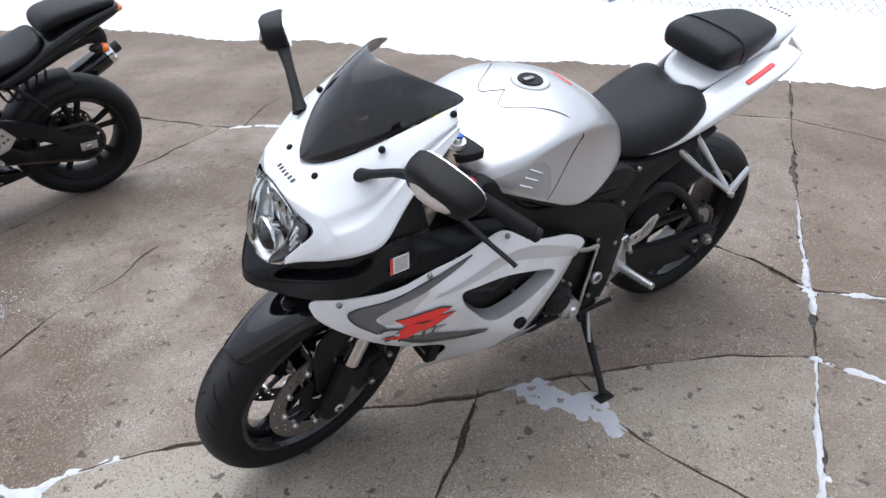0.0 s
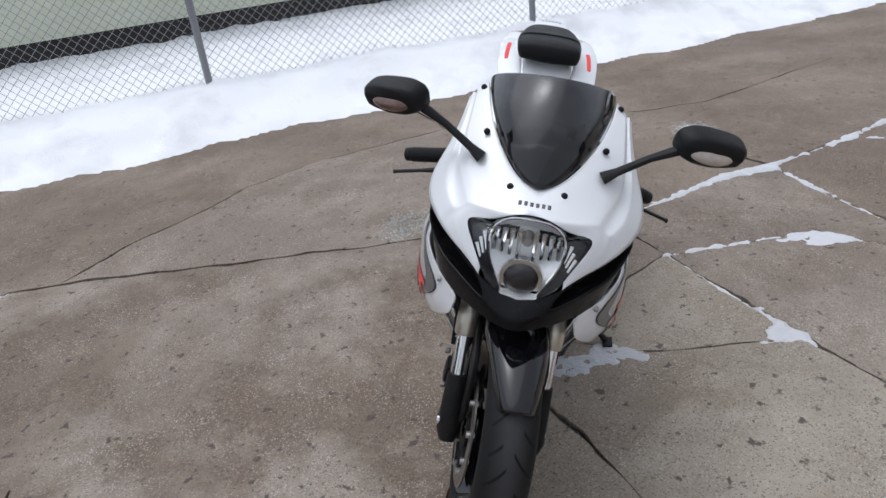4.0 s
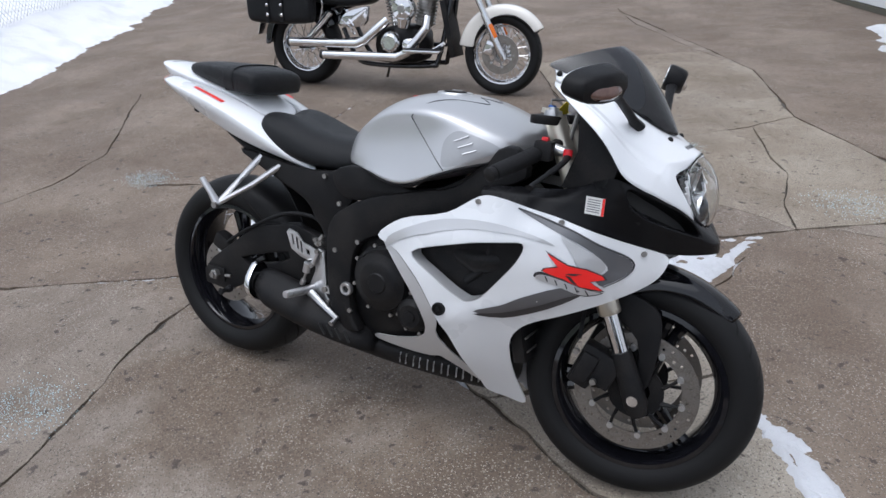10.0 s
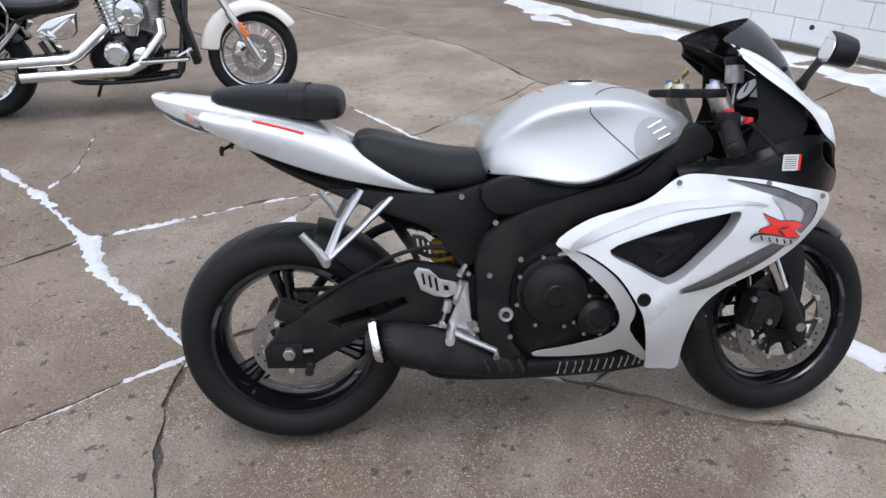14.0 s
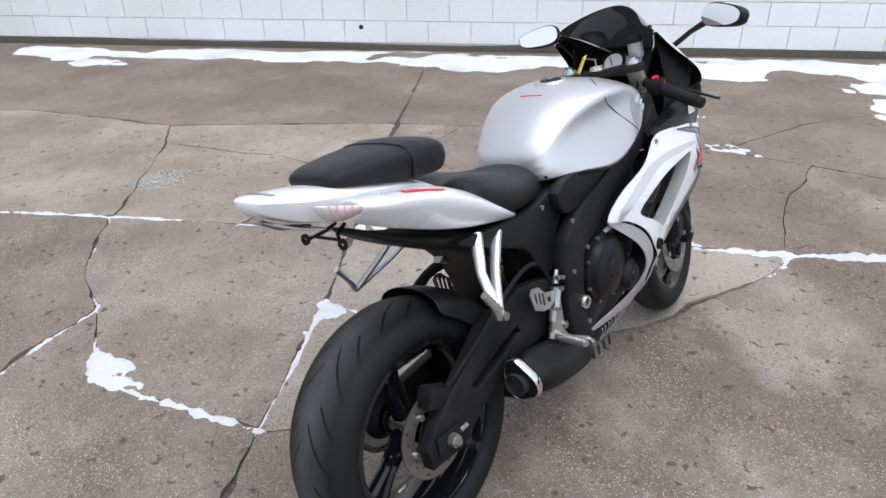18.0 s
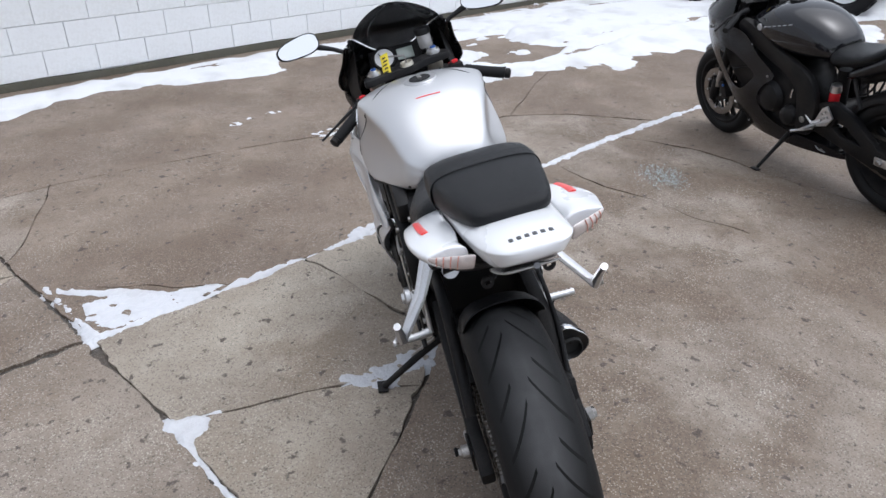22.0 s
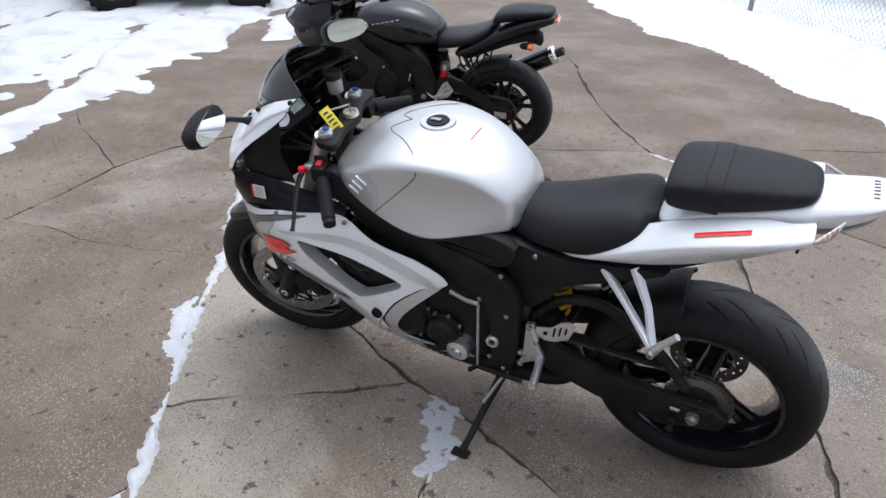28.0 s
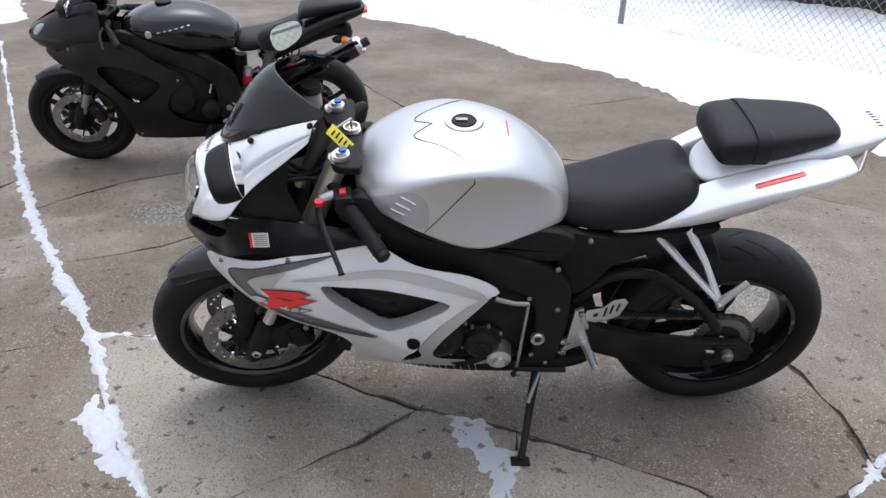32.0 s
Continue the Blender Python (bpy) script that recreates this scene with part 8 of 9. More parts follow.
for s in (-1, 1):
    fair = part("side_fairing", skin([(0.72, 0.60), (0.86, 0.70), (0.98, 0.79), (1.12, 0.815), (1.28, 0.80), (1.42, 0.76), (1.43, 0.72), (1.36, 0.66), (1.25, 0.60), (1.13, 0.48), (1.085, 0.33), (1.085, 0.165), (0.96, 0.165), (0.80, 0.175), (0.56, 0.185), (0.30, 0.205), (0.27, 0.235), (0.45, 0.262), (0.66, 0.285), (0.78, 0.33), (0.84, 0.42), (0.80, 0.52)],
                                      SIDE2, s, 0, 0.004, [[(0.86, 0.585), (1.00, 0.66), (1.12, 0.69), (1.17, 0.655), (1.10, 0.55), (1.04, 0.48), (0.97, 0.47), (0.90, 0.52)]], 0.045, 3), MATTBLACK, black_bike, "satin black side fairing", sharp=50)
    part("vent_screen", skin([(0.84, 0.58), (1.00, 0.67), (1.18, 0.70), (1.19, 0.65), (1.10, 0.53), (1.02, 0.46), (0.94, 0.46)], SIDE2, s, -0.05, 0.003, (), 0.06, 2), DEEP, fair)
    part("vent_blade", bar([(0.93, s * 0.19, 0.60), (1.06, s * 0.20, 0.565)], 0.012, 8, 0.4), DEEP, fair)
    for x, z in ((0.76, 0.59), (1.30, 0.77), (1.05, 0.20), (0.42, 0.225)):
        bolt(fair, (x, s * (SIDE2(x, z) + 0.003), z), 0.007, "Y", STEEL, 0.004, "fairing_bolt")
    spar = [(0.44, 0.40), (0.43, 0.52), (0.47, 0.62), (0.56, 0.68), (0.75, 0.75), (0.95, 0.84), (1.04, 0.86), (1.07, 0.80), (0.95, 0.73), (0.75, 0.65), (0.64, 0.60), (0.57, 0.52), (0.56, 0.34), (0.48, 0.31)]
    fr = part("frame_spar", plate(spar, s * 0.130, s * 0.172, 0.010, smooth=3), DEEP, black_bike)
    bolt(fr, (0.505, s * 0.175, 0.40), 0.018, "Y", STEEL, 0.006, "pivot_bolt")
    part("frame_rod", bar([(0.60, s * 0.178, 0.50), (0.585, s * 0.180, 0.555)], 0.006, 8), CHROME, fr)
    h = part("heel_guard", plate([(0.30, 0.46), (0.345, 0.52), (0.375, 0.50), (0.42, 0.42), (0.40, 0.39), (0.34, 0.41)], s * 0.158, s * 0.170, 0.002, holes=[ring_points(0.006, 8, (x, z)) for x, z in ((0.335, 0.46), (0.352, 0.485), (0.355, 0.45), (0.372, 0.47), (0.375, 0.435))]), ALU, black_bike, "bare aluminium heel guard")
    part("foot_peg", bar([(0.42, s * 0.165, 0.395), (0.415, s * 0.19, 0.395), (0.40, s * 0.265, 0.402)], [0.014, 0.011, 0.010], 10), ALU, h)
    part("rear_set_arm", bar([(0.375, s * 0.165, 0.43), (0.44, s * 0.168, 0.40), (0.485, s * 0.165, 0.43)], [0.008, 0.010, 0.008], 8), ALU, h)
    part("pedal", bar([(0.42, s * 0.175, 0.375), (0.52, s * 0.185, 0.335), (0.545, s * 0.21, 0.33)], [0.008, 0.007, 0.009], 8), ALU, h)
    ms = part("mirror", bar([(1.30, s * 0.13, 0.94), (1.26, s * 0.20, 1.00), (1.22, s * 0.26, 1.03)], [0.014, 0.010, 0.012], 8), DEEP, black_bike, "black rear-view mirror")
    bm = bmesh.new()
    bmesh.ops.create_uvsphere(bm, u_segments=20, v_segments=12, radius=1)
    for v in bm.verts:
        v.co = Vector((1.20 + (v.co.x * 0.05 if v.co.x > 0 else v.co.x * 0.006), s * (0.31 + v.co.y * 0.072), 1.04 + v.co.z * 0.042))
    part("housing", bm, DEEP, ms)
    bm = bmesh.new()
    block(bm, (1.193, s * 0.31, 1.04), (0.002, 0.115, 0.055), None, 0.0008)
    part("glass", bm, MIRROR, ms)
    part("handlebar", bar([(1.09, s * 0.105, 0.885), (1.08, s * 0.16, 0.88), (1.03, s * 0.25, 0.85)], [0.024, 0.013, 0.012], 12), DEEP, black_bike)
    part("grip", bar([(1.058, s * 0.20, 0.867), (1.00, s * 0.315, 0.83)], 0.018, 12), RUBBER, black_bike)
    part("lever", bar([(1.10, s * 0.16, 0.875), (1.11, s * 0.22, 0.86), (1.075, s * 0.33, 0.82)], [0.009, 0.007, 0.006], 8), DEEP, black_bike)
nz = [((1.10, 0.13, 1.02), (1.10, 0.16, 0.98), (1.10, 0.185, 0.86), (1.10, 0.20, 0.80)), ((1.24, 0.11, 0.99), (1.24, 0.16, 0.94), (1.24, 0.195, 0.85), (1.24, 0.20, 0.78)), ((1.36, 0.06, 0.935), (1.36, 0.12, 0.90), (1.36, 0.165, 0.83), (1.37, 0.155, 0.75)),
      ((1.45, 0.03, 0.885), (1.46, 0.085, 0.86), (1.46, 0.115, 0.81), (1.45, 0.095, 0.745)), ((1.51, 0.0, 0.845), (1.525, 0.04, 0.83), (1.53, 0.055, 0.795), (1.50, 0.03, 0.745))]
nose2 = part("nose_cowl", cage(nz, True, thick=0.004), MATTBLACK, black_bike, "satin black nose cowl", subsurf=2)
part("chin", cage([[(1.10, 0.0, 0.70), (1.10, 0.12, 0.72), (1.10, 0.20, 0.79)], [(1.37, 0.0, 0.70), (1.37, 0.08, 0.715), (1.37, 0.155, 0.75)], [(1.50, 0.0, 0.74), (1.50, 0.02, 0.742), (1.50, 0.03, 0.745)]], True, thick=0.003), DEEP, nose2)
part("windscreen", cage([[(1.37, 0.0, 0.945), (1.365, 0.03, 0.942), (1.355, 0.06, 0.935)], [(1.31, 0.0, 1.02), (1.29, 0.06, 1.005), (1.24, 0.11, 0.985)], [(1.23, 0.0, 1.09), (1.19, 0.075, 1.065), (1.10, 0.13, 1.02)]], True, thick=0.003), TINT, black_bike, "dark smoked windscreen", subsurf=2)
for s in (-1, 1):
    part("headlight", cage([[(1.40, s * 0.10, 0.885), (1.44, s * 0.075, 0.885)], [(1.44, s * 0.115, 0.845), (1.49, s * 0.065, 0.85)], [(1.47, s * 0.10, 0.81), (1.51, s * 0.060, 0.815)]], thick=0.01), SMOKE, nose2, "angled headlight lens", subsurf=1)
part("top_clamp", bar([(1.10, -0.12, 0.93), (1.08, 0, 0.925), (1.10, 0.12, 0.93)], 0.026, 10, 0.5), DEEP, fork2)
part("instrument_panel", block(bmesh.new(), (1.25, 0, 0.925), (0.06, 0.20, 0.08), Matrix.Rotation(radians(-35), 3, "Y"), 0.012), DEEP, black_bike)
part("key_tag", block(bmesh.new(), (1.07, 0.03, 0.955), (0.03, 0.07, 0.0016), Matrix.Rotation(radians(25), 3, "X")), TAG, black_bike, "yellow plastic key tag")
eng2 = part("engine", hull([(0.50, [(0, 0.60), (0.10, 0.60), (0.13, 0.54), (0.135, 0.36), (0.10, 0.25), (0, 0.24)]), (0.72, [(0, 0.68), (0.13, 0.68), (0.165, 0.60), (0.165, 0.34), (0.12, 0.22), (0, 0.21)]), (0.92, [(0, 0.72), (0.14, 0.72), (0.165, 0.62), (0.14, 0.36), (0.10, 0.24), (0, 0.23)]), (1.02, [(0, 0.76), (0.13, 0.76), (0.14, 0.66), (0.10, 0.42), (0.06, 0.28), (0, 0.27)])]), IRON, black_bike, subsurf=1)
for s, cx, cz, r in ((1, 0.77, 0.46, 0.085), (1, 0.61, 0.39, 0.055), (-1, 0.70, 0.45, 0.095)):
    y = s * 0.160
    c = part("engine_cover", lathe([(0, y + s * 0.045), (r * 0.34, y + s * 0.043), (r * 0.68, y + s * 0.038), (r * 0.92, y + s * 0.030), (r, y + s * 0.014), (r * 1.12, y)], (cx, 0, cz), "Y", 32), IRON, eng2)
sa = part("swingarm", plate([(0.51, 0.44), (0.44, 0.50), (0.33, 0.535), (0.20, 0.49), (0.03, 0.37), (-0.07, 0.345), (-0.08, 0.285), (0.05, 0.262), (0.30, 0.31), (0.51, 0.345)], 0.100, 0.138, 0.006, holes=[[(0.13, 0.355), (0.24, 0.425), (0.31, 0.445), (0.33, 0.40), (0.27, 0.36)]]), DEEP, black_bike, "black braced swingarm")
part("right_beam", plate([(0.51, 0.44), (0.36, 0.50), (0.15, 0.42), (-0.07, 0.345), (-0.08, 0.285), (0.05, 0.262), (0.30, 0.31), (0.51, 0.345)], -0.138, -0.100, 0.006), DEEP, sa)
part("cross_tube", bar([(0.43, -0.12, 0.42), (0.43, 0.12, 0.42)], 0.05, 14), DEEP, sa)
part("axle_nut", lathe([(0, 0.160), (0.012, 0.160), (0.018, 0.154), (0.018, 0.138)], (0, 0, 0.316), "Y", 6), STEEL, sa)
part("axle_block", plate([(-0.045, 0.295), (0.035, 0.295), (0.035, 0.337), (-0.045, 0.337)], 0.138, 0.144, 0.002), ALU, sa)
hg = []
for k in range(8):
    a = radians(12 + 82 * k / 7)
    p = lambda r, y: (r * math.cos(a), y, 0.316 + r * math.sin(a))
    hg.append([p(0.345, 0), p(0.341, 0.055), p(0.322, 0.092), p(0.285, 0.102)])
part("rear_hugger", cage(hg, True, thick=0.004), DEEP, sa, subsurf=1)
res = part("shock_absorber", bar([(0.40, 0.075, 0.50), (0.385, 0.085, 0.575)], 0.027, 18), SWITCHRED, black_bike, "shock reservoir with red body and steel cap")
part("reservoir_cap", bar([(0.386, 0.084, 0.572), (0.378, 0.088, 0.610)], [0.030, 0.026], 18), ALU, res)
part("shock_body", bar([(0.44, 0.0, 0.40), (0.42, 0.0, 0.66)], 0.034, 14), DEEP, res)
for k in range(4):
    part("wiring", bar([(0.30 - 0.04 * k, 0.05, 0.66), (0.27 - 0.04 * k, 0.07, 0.59), (0.22 - 0.04 * k, 0.06, 0.63), (0.20 - 0.04 * k, 0.05, 0.70)], 0.006, 6, 1, 4), RUBBER, black_bike)
for s in (-1, 1):
    part("peg_bracket", bar([(0.26, s * 0.10, 0.69), (0.19, s * 0.14, 0.62), (0.14, s * 0.16, 0.56)], [0.012, 0.009, 0.011], 8), DEEP, black_bike)
pan2 = part("belly_pan", hull([(0.28, [(0, 0.235), (0.055, 0.235), (0.08, 0.22), (0.075, 0.19), (0.04, 0.17), (0, 0.168)]), (0.60, [(0, 0.255), (0.10, 0.255), (0.128, 0.235), (0.115, 0.185), (0.07, 0.16), (0, 0.157)]), (1.05, [(0, 0.27), (0.06, 0.27), (0.07, 0.25), (0.05, 0.19), (0.03, 0.16), (0, 0.155)])]), MATTBLACK, black_bike, subsurf=1)
part("panel_label", bar([(0.40, 0.098, 0.215), (0.44, 0.104, 0.222), (0.46, 0.106, 0.238)], 0.004, 6, 0.5), PALEMARK, pan2)
st2 = part("side_stand", bar([(0.640, 0.125, 0.265), (0.67, 0.20, 0.17), (0.70, 0.285, 0.065)], [0.016, 0.011, 0.010], 10), DEEP, black_bike, "black steel side stand")
part("foot", block(bmesh.new(), (0.705, 0.293, 0.0565), (0.055, 0.034, 0.008), Matrix.Rotation(radians(10), 3, "X"), 0.003), DEEP, st2)

# ---- black, cream and chrome cruiser ----
CREAM = material("cream_white_paint", (0.72, 0.69, 0.64), 0.25, 0, 0.04, 4, coat=0.8)
CRM = Matrix.Translation((-2.275, 3.045, 0)) @ Matrix.Rotation(radians(9.5), 4, "Z") @ Matrix.Rotation(radians(-7), 4, "X")
cruiser = thing("cruiser_motorcycle", CRM, "black and cream cruiser motorcycle with chrome pipes and leather saddlebags", "motorcycle")


def wire_wheel(parent, name, c, r_rim, half, r_tyre, tw, disc_y):
    bm = lathe([(r_rim + 0.006, half), (r_rim - 0.006, half - 0.004), (r_rim - 0.012, half * 0.5), (r_rim - 0.022, half * 0.3), (r_rim - 0.026, 0), (r_rim - 0.022, -half * 0.3), (r_rim - 0.012, -half * 0.5), (r_rim - 0.006, -half + 0.004), (r_rim + 0.006, -half), (r_rim + 0.002, 0), (r_rim + 0.006, half)], n=64)
    w = part(name, bm, CHROME, parent, "wire-spoked wheel with chrome rim")
    w.matrix_basis = Matrix.Translation(c)
    part("hub", lathe([(0.012, 0.06), (0.045, 0.06), (0.048, 0.05), (0.030, 0.035), (0.030, -0.035), (0.048, -0.05), (0.045, -0.06), (0.012, -0.06)], n=28), CHROME, w)
    for k in range(40):
        a = 2 * math.pi * k / 40
        s = 1 if k % 2 else -1
        d = 0.55 if (k // 2) % 2 else -0.55
        part("spoke", bar([(0.044 * math.cos(a + d), s * 0.052, 0.044 * math.sin(a + d)), ((r_rim - 0.02) * math.cos(a), s * 0.008, (r_rim - 0.02) * math.sin(a))], 0.0022, 5), CHROME, w)
    q = tw / 2
    tp = [(r_rim, half), (r_rim + 0.012, q * 0.86), (r_rim + (r_tyre - r_rim) * 0.45, q), (r_rim + (r_tyre - r_rim) * 0.75, q * 0.92), (r_tyre - 0.012, q * 0.66), (r_tyre - 0.003, q * 0.33), (r_tyre, 0)]
    part("tyre", lathe(tp + [(r, -y) for r, y in tp[-2::-1]], n=80), TYRE_PLAIN, w, sharp=60)
    if disc_y:
        brake_disc(w, disc_y, 0.085, 0.140, 24, 6, carrier=STEEL)
    return w


wire_wheel(cruiser, "rear_wheel", (0, 0, 0.312), 0.208, 0.052, 0.312, 0.170, 0)
wire_wheel(cruiser, "front_wheel", (1.675, 0, 0.298), 0.218, 0.040, 0.298, 0.125, -0.075)
ff = part("fork", bar([(1.685, -0.11, 0.305), (1.685, 0.11, 0.305)], 0.012, 14), CHROME, cruiser, "chrome telescopic fork")
for s in (-1, 1):
    part("fork_slider", bar([(1.715, s * 0.100, 0.265), (1.69, s * 0.100, 0.31), (1.55, s * 0.100, 0.585)], [0.024, 0.030, 0.028], 16), CHROME, ff)
    part("fork_tube", bar([(1.56, s * 0.100, 0.57), (1.34, s * 0.100, 1.0)], 0.021, 14), CHROME, ff)
    rf = part("reflector", block(bmesh.new(), (1.632, s * 0.131, 0.470), (0.030, 0.010, 0.105), Matrix.Rotation(radians(-27), 3, "Y"), 0.004), AMBER, ff, "long orange reflector")
c = block(bmesh.new(), (1.60, -0.088, 0.345), (0.07, 0.055, 0.10), Matrix.Rotation(radians(20), 3, "Y"), 0.012)
part("brake_caliper", c, CHROME, ff)
fd = []
for k in range(15):
    a = radians(32 + 140 * k / 14)
    r = 0.335 + 0.010 * (k / 14)
    w = 0.062 + 0.016 * math.sin(math.pi * k / 14)
    dep = 0.055 + 0.075 * max(0, (k - 4) / 10)
    p = lambda rr, y: (1.685 + rr * math.cos(a), y, 0.305 + rr * math.sin(a))
    fd.append([p(r + 0.012, 0), p(r + 0.010, w * 0.5), p(r - 0.006, w * 0.88), p(r - 0.03, w), p(r - dep, w * 1.02)])
fender = part("front_fender", cage(fd, True, thick=0.005), CREAM, cruiser, "cream front fender with black edge", subsurf=1)
for s in (-1, 1):
    edge = [(x, s * (y + 0.001), z) for x, y, z in [row[-1] for row in fd]]
    part("fender_edge", bar(edge, 0.006, 6), GLOSS, fender)
rear_f = []
for k in range(15):
    a = radians(28 + 152 * k / 14)
    p = lambda rr, y: (rr * math.cos(a), y, 0.312 + rr * math.sin(a))
    rear_f.append([p(0.372, 0), p(0.370, 0.05), p(0.355, 0.095), p(0.32, 0.105), p(0.285, 0.106)])
part("rear_fender", cage(rear_f, True, thick=0.005), GLOSS, cruiser, subsurf=1)
lamp = part("tail_lamp", bar([(-0.37, 0, 0.53), (-0.40, 0, 0.60), (-0.40, 0, 0.66)], [0.03, 0.045, 0.03], 14), CHROME, cruiser)
part("plate_holder", block(bmesh.new(), (-0.40, 0.0, 0.44), (0.006, 0.19, 0.11), Matrix.Rotation(radians(18), 3, "Y"), 0.002), CHROME, cruiser)
for nm, pts, rr in (("upper_pipe", [(-0.05, -0.205, 0.350), (0.30, -0.205, 0.350), (0.56, -0.200, 0.352), (0.62, -0.195, 0.378), (0.74, -0.180, 0.475), (0.80, -0.15, 0.53)], 0.036), ("lower_pipe", [(0.25, -0.215, 0.262), (0.60, -0.215, 0.262), (0.90, -0.213, 0.264), (0.98, -0.205, 0.300), (1.13, -0.185, 0.480), (1.12, -0.14, 0.55)], 0.034)):
    pipe = part(nm, bar(pts, rr, 20), CHROME, cruiser, "long chrome exhaust pipe")
    e = Vector(pts[0])
    part("slash_cut", lathe([(0, 0.004), (rr * 0.85, 0.004), (rr * 0.85, -0.004), (rr * 1.02, -0.004), (rr * 1.02, 0.02)], e, "X", 20), INK_HOLLOW, pipe)
for nm, ax, cz in (("front_cylinder", 1.075, 0.62), ("rear_cylinder", 0.82, 0.62)):
    lean = (ax - 0.95) * 1.7
    cyl = part(nm, bar([(ax - lean * 0.13, -0.02, cz - 0.13), (ax + lean * 0.08, -0.02, cz + 0.10)], 0.066, 20), CHROME if nm[0] == "r" else STEEL, cruiser, "finned V-twin cylinder")
    for k in range(8):
        p = Vector((ax - lean * 0.11 + lean * 0.022 * k, -0.02, cz - 0.11 + 0.024 * k))
        part("fin", bar([p, p + Vector((lean * 0.008, 0, 0.008))], 0.082, 20), STEEL, cyl)
    part("rocker_cover", bar([(ax + lean * 0.075, -0.02, cz + 0.09), (ax + lean * 0.12, -0.02, cz + 0.14)], [0.080, 0.060], 18), CHROME, cyl)
case = part("crankcase", hull([(0.62, [(0, 0.44), (0.10, 0.44), (0.14, 0.40), (0.14, 0.26), (0.10, 0.21), (0, 0.21)]), (0.88, [(0, 0.52), (0.12, 0.52), (0.165, 0.46), (0.165, 0.27), (0.12, 0.20), (0, 0.20)]), (1.12, [(0, 0.48), (0.11, 0.48), (0.150, 0.43), (0.150, 0.27), (0.11, 0.21), (0, 0.21)])]), IRON, cruiser, "black V-twin crankcase", subsurf=1)
part("clutch_cover", lathe([(0, -0.232), (0.050, -0.232), (0.056, -0.226), (0.070, -0.222), (0.078, -0.205), (0.080, -0.15)], (0.845, 0, 0.370), "Y", 36), CHROME, case, "round chrome clutch cover")
part("cam_cover", lathe([(0, -0.210), (0.045, -0.208), (0.058, -0.198), (0.060, -0.15)], (0.995, 0, 0.345), "Y", 30), CHROME, case)
for k in range(8):
    a = math.pi * k / 4
    bolt(case, (0.845 + 0.068 * math.cos(a), -0.224, 0.370 + 0.068 * math.sin(a)), 0.006, "Y", STEEL, 0.004)
air = part("air_cleaner", lathe([(0, -0.272), (0.030, -0.271), (0.034, -0.264), (0.075, -0.258), (0.088, -0.240), (0.090, -0.19), (0.060, -0.14)], (0.965, 0, 0.615), "Y", 40), CHROME, cruiser, "round chrome air cleaner")
part("centre_badge", lathe([(0, -0.277), (0.022, -0.277), (0.026, -0.272)], (0.965, 0, 0.615), "Y", 24), STEEL, air)
part("air_duct", bar([(0.965, -0.215, 0.545), (0.955, -0.215, 0.48)], [0.060, 0.040], 18), CHROME, air)
part("side_cover", plate([(0.42, 0.475), (0.40, 0.52), (0.47, 0.585), (0.63, 0.625), (0.65, 0.60), (0.61, 0.485)], -0.175, -0.13, 0.014, smooth=3), CHROME, cruiser, "chrome side cover")
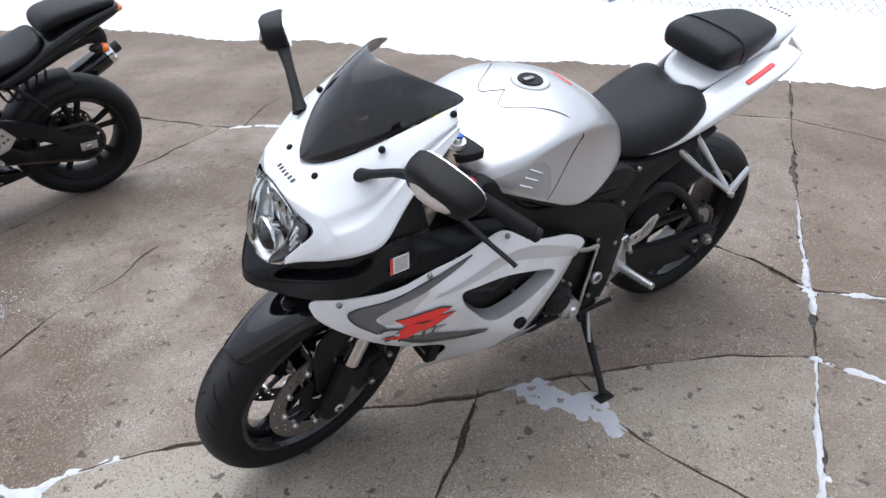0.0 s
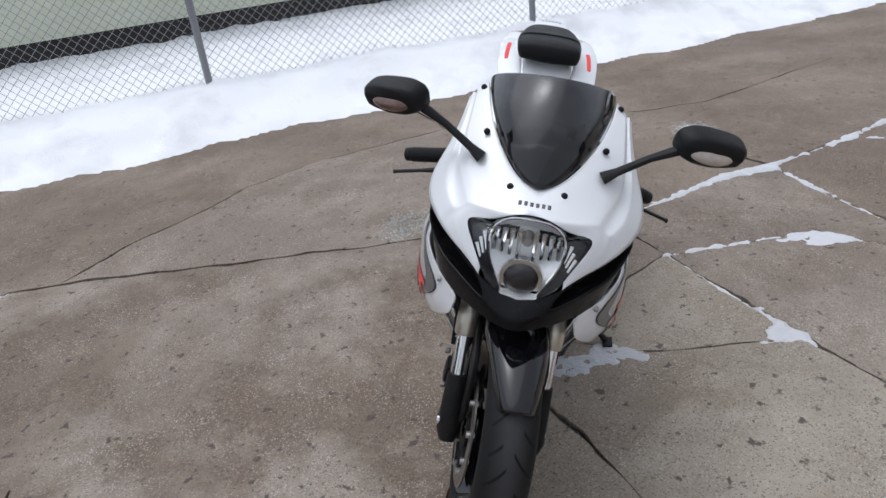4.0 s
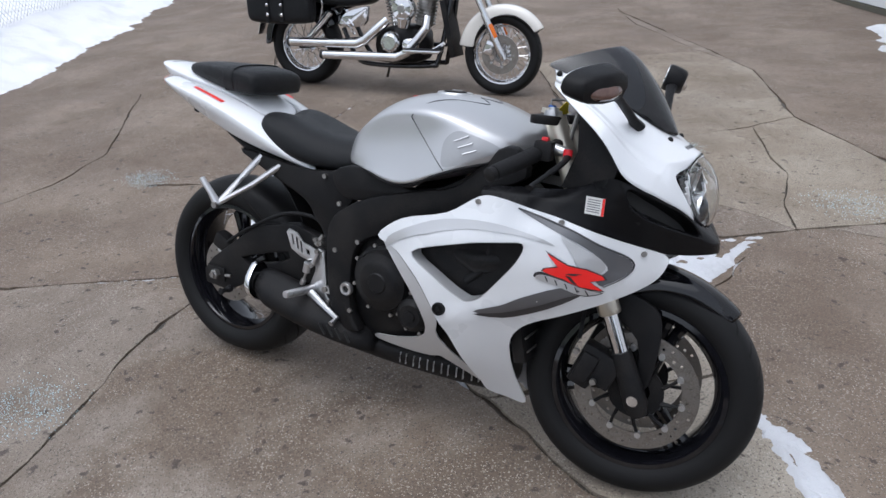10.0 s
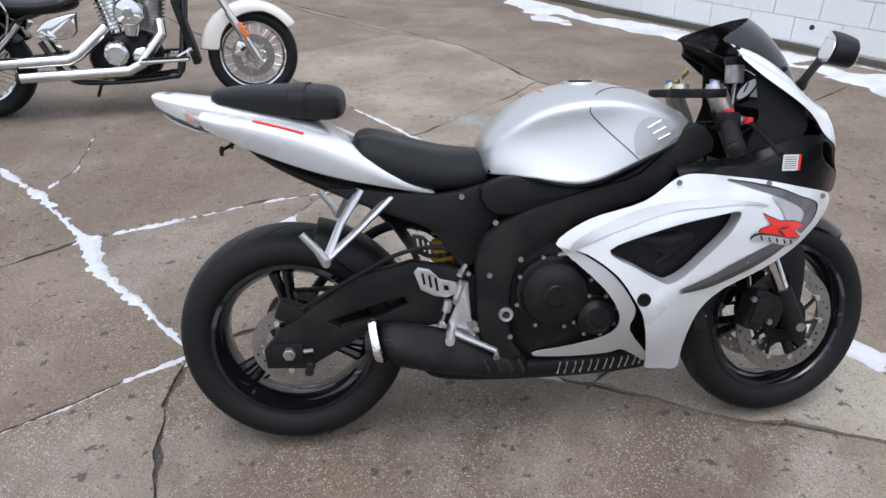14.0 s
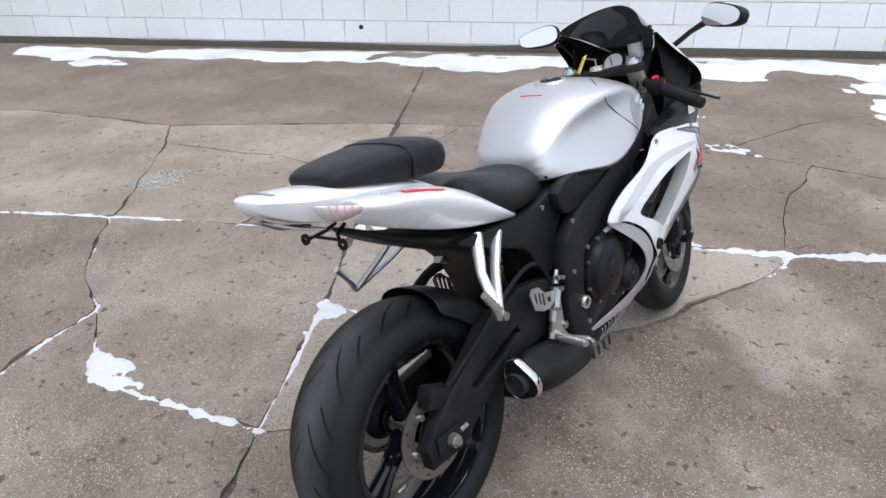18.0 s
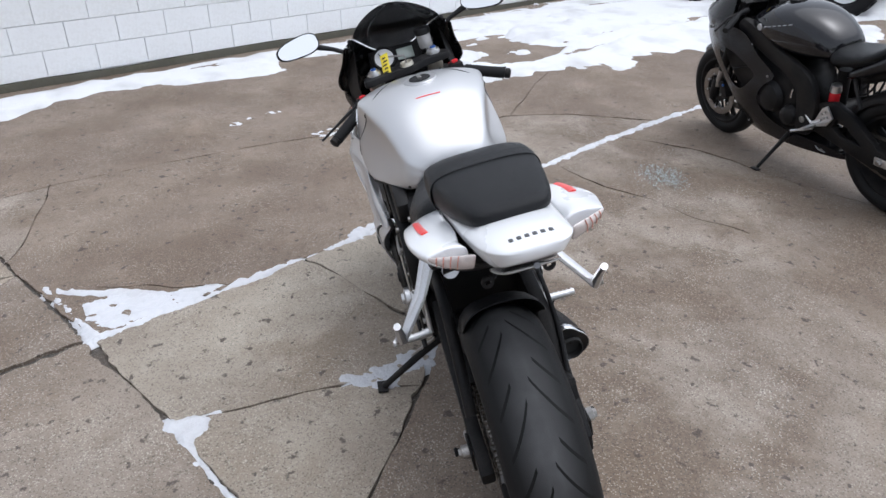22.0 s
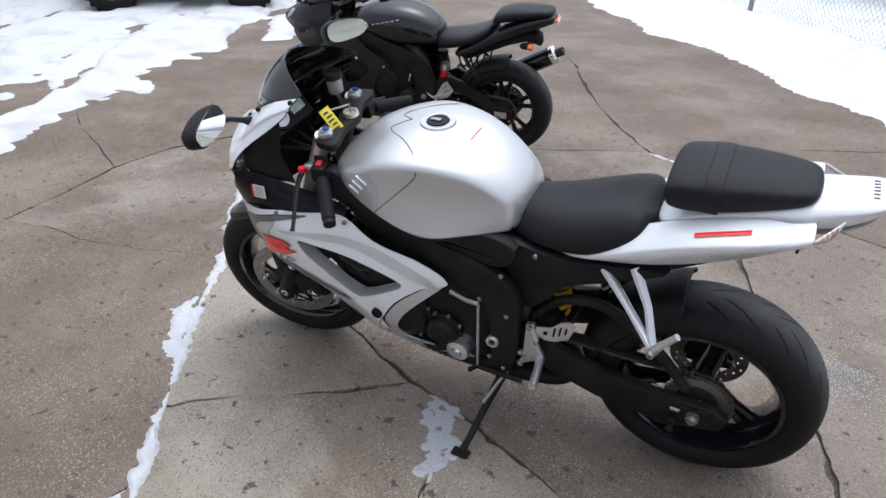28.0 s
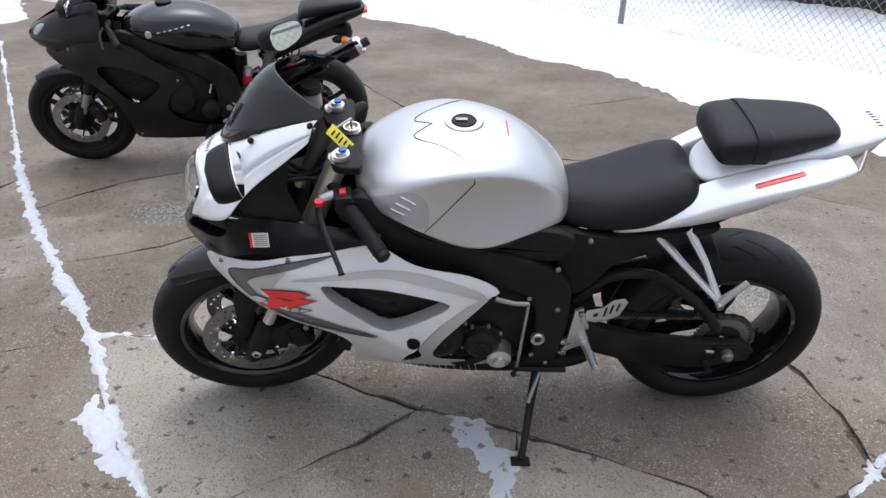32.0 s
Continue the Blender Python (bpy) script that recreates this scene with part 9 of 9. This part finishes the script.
for s in (-1, 1):
    part("frame_tube", bar([(0.30, s * 0.10, 0.60), (0.62, s * 0.12, 0.70), (1.0, s * 0.06, 0.80), (1.32, 0, 0.92)], 0.020, 10, 1, 4), GLOSS, cruiser)
    part("cradle_tube", bar([(0.40, s * 0.11, 0.46), (0.52, s * 0.13, 0.24), (0.70, s * 0.14, 0.195), (1.12, s * 0.12, 0.20), (1.20, s * 0.10, 0.26), (1.29, s * 0.05, 0.72), (1.33, 0, 0.90)], 0.019, 10, 1, 5), GLOSS, cruiser)
    part("swingarm_tube", bar([(0, s * 0.125, 0.312), (0.50, s * 0.13, 0.36)], 0.024, 10), GLOSS, cruiser)
    part("rear_shock", bar([(0.05, s * 0.13, 0.33), (0.30, s * 0.13, 0.58)], 0.028, 12), CHROME, cruiser)
    bd = block(bmesh.new(), (1.13, s * 0.255, 0.320), (0.30, 0.10, 0.022), None, 0.008)
    board = part("floorboard", bd, CHROME, cruiser, "chrome edged rider floorboard")
    part("rubber_pad", block(bmesh.new(), (1.13, s * 0.255, 0.334), (0.27, 0.085, 0.008), None, 0.003), RUBBER, board)
    part("bracket", bar([(1.10, s * 0.13, 0.29), (1.10, s * 0.22, 0.312)], 0.012, 8), GLOSS, board)
    bagst = []
    for x, g in ((0.215, 0.80), (0.195, 0.94), (0.10, 1.0), (-0.10, 1.02), (-0.27, 1.0), (-0.345, 0.93), (-0.362, 0.78)):
        zc, hh = 0.635, 0.145 * g
        bagst.append([(x, s * (0.235 + 0.075 * g * a), zc + hh * b) for a, b in ((-0.9, 1), (0, 1.04), (0.75, 0.97), (1, 0.75), (1.05, 0), (1.0, -0.75), (0.7, -0.98), (0, -1.03), (-0.9, -1))])
    bag = part("saddlebag", cage(bagst, loop=True, cap=True), SEAT, cruiser, "black studded leather saddlebag", subsurf=2)
    lid = []
    for x, g in ((0.218, 0.82), (0.10, 1.0), (-0.10, 1.02), (-0.27, 1.0), (-0.366, 0.80)):
        lid.append([(x, s * (0.235 + 0.08 * g * a), 0.635 + 0.150 * g * b) for a, b in ((-0.9, 1.03), (0, 1.07), (0.78, 1.0), (1.04, 0.75), (1.08, 0.25))])
    part("lid", cage(lid, thick=0.005), SEAT, bag, subsurf=1)
    for k in range(16):
        x = 0.20 - 0.035 * k
        part("stud", lathe([(0, s * 0.004), (0.005, s * 0.003), (0.007, 0)], (x, s * (0.3195 - 0.004 * abs(k - 8) / 4), 0.682), "Y", 8), CHROME, bag)
    for x in (-0.155, -0.03):
        part("strap", block(bmesh.new(), (x, s * 0.319, 0.60), (0.032, 0.006, 0.20), Matrix.Rotation(radians(-4 * s), 3, "X"), 0.002), SEAT, bag)
        for dz in (0.03, -0.045):
            part("concho", lathe([(0, s * 0.006), (0.009, s * 0.005), (0.013, s * 0.002), (0.014, 0)], (x, s * 0.322, 0.60 + dz), "Y", 14), CHROME, bag)
    part("bag_rail", bar([(0.24, s * 0.20, 0.52), (0.28, s * 0.22, 0.66), (0.18, s * 0.22, 0.80)], 0.009, 8, 1, 4), CHROME, cruiser)
part("radiator", block(bmesh.new(), (1.265, 0, 0.47), (0.045, 0.20, 0.42), Matrix.Rotation(radians(-12), 3, "Y"), 0.008), DEEP, cruiser, "tall black radiator between the frame tubes")
part("seat", hull([(-0.22, [(0, 0.76), (0.10, 0.75), (0.13, 0.71), (0.10, 0.68), (0, 0.68)]), (0.10, [(0, 0.80), (0.13, 0.79), (0.16, 0.73), (0.12, 0.68), (0, 0.68)]), (0.20, [(0, 0.72), (0.16, 0.71), (0.19, 0.67), (0.14, 0.62), (0, 0.62)]), (0.45, [(0, 0.70), (0.17, 0.69), (0.20, 0.65), (0.14, 0.61), (0, 0.61)]), (0.66, [(0, 0.74), (0.10, 0.73), (0.13, 0.69), (0.10, 0.64), (0, 0.64)])]), SEAT, cruiser, "black leather saddle", subsurf=2)
part("tank", hull([(0.64, [(0, 0.78), (0.08, 0.78), (0.11, 0.74), (0.10, 0.70), (0, 0.70)]), (0.85, [(0, 0.90), (0.12, 0.89), (0.17, 0.82), (0.15, 0.74), (0, 0.73)]), (1.10, [(0, 0.96), (0.12, 0.95), (0.17, 0.88), (0.15, 0.79), (0, 0.78)]), (1.27, [(0, 0.94), (0.07, 0.93), (0.09, 0.89), (0.08, 0.84), (0, 0.83)])]), GLOSS, cruiser, "gloss black fuel tank", subsurf=2)
part("headlight", lathe([(0, 0.06), (0.07, 0.055), (0.085, 0.04), (0.088, 0.0), (0.06, -0.09), (0, -0.11)], (1.50, 0, 0.90), "X", 28), CHROME, cruiser)
part("handlebar", bar([(1.16, -0.42, 1.02), (1.22, -0.30, 1.06), (1.36, -0.10, 1.03), (1.36, 0.10, 1.03), (1.22, 0.30, 1.06), (1.16, 0.42, 1.02)], 0.014, 10, 1, 5), CHROME, cruiser)
part("side_stand", bar([(0.72, 0.14, 0.22), (0.62, 0.24, 0.12), (0.58, 0.285, 0.046)], [0.014, 0.011, 0.012], 10), GLOSS, cruiser)
part("brake_pedal", bar([(1.02, -0.22, 0.30), (1.20, -0.24, 0.33), (1.30, -0.25, 0.38)], [0.010, 0.009, 0.014], 8), CHROME, cruiser)
part("rear_peg", bar([(0.52, -0.16, 0.42), (0.50, -0.20, 0.47), (0.44, -0.22, 0.53)], [0.011, 0.010, 0.009], 8), CHROME, cruiser)

# ---- utility vehicle beyond the snow, only its wheels in sight ----
UV = Matrix.Translation((7.62, -4.52, 0)) @ Matrix.Rotation(math.atan2(-1.08, -1.17), 4, "Z")
cart = thing("parked_vehicle", UV, "parked vehicle with chunky black tyres and silver rims", "vehicle")
for x in (0.0, 1.62):
    for y in (0.0, 1.25):
        w = part("wheel", lathe([(0.0, -0.10), (0.05, -0.105), (0.10, -0.085), (0.16, -0.10), (0.185, -0.11), (0.19, -0.09), (0.19, 0.09), (0.0, 0.09)], (x, y, 0.34), "Y", 32), ALU, cart, "silver alloy rim")
        part("tyre", lathe([(0.185, -0.10), (0.21, -0.125), (0.29, -0.13), (0.325, -0.11), (0.34, -0.07), (0.342, 0), (0.34, 0.07), (0.325, 0.11), (0.29, 0.13), (0.21, 0.125), (0.185, 0.10)], (x, y, 0.34), "Y", 48), RUBBER, w)
        for k in range(24):
            a = 2 * math.pi * k / 24
            part("tread_lug", block(bmesh.new(), (x + 0.342 * math.cos(a), y, 0.34 + 0.342 * math.sin(a)), (0.022, 0.22, 0.050), Matrix.Rotation(-a, 3, "Y"), 0.004), RUBBER, w)
# added black block: the shade below the body, put in as a solid
part("chassis", block(bmesh.new(), (0.81, 0.62, 0.42), (2.3, 1.0, 0.22), None, 0.03), DEEP, cart)
part("body", hull([(-0.55, [(0, 0.75), (0.60, 0.74), (0.66, 0.62), (0.64, 0.45), (0, 0.44)]), (0.5, [(0, 1.0), (0.62, 0.98), (0.70, 0.75), (0.68, 0.45), (0, 0.44)]), (2.2, [(0, 0.95), (0.60, 0.93), (0.68, 0.72), (0.64, 0.45), (0, 0.44)])]), SILVER, cart, "pale grey body", subsurf=1).location = (0, 0.625, 0)


# ---- the pieces of the pavement and the wall ----
build_wall_blocks()
build_slabs()
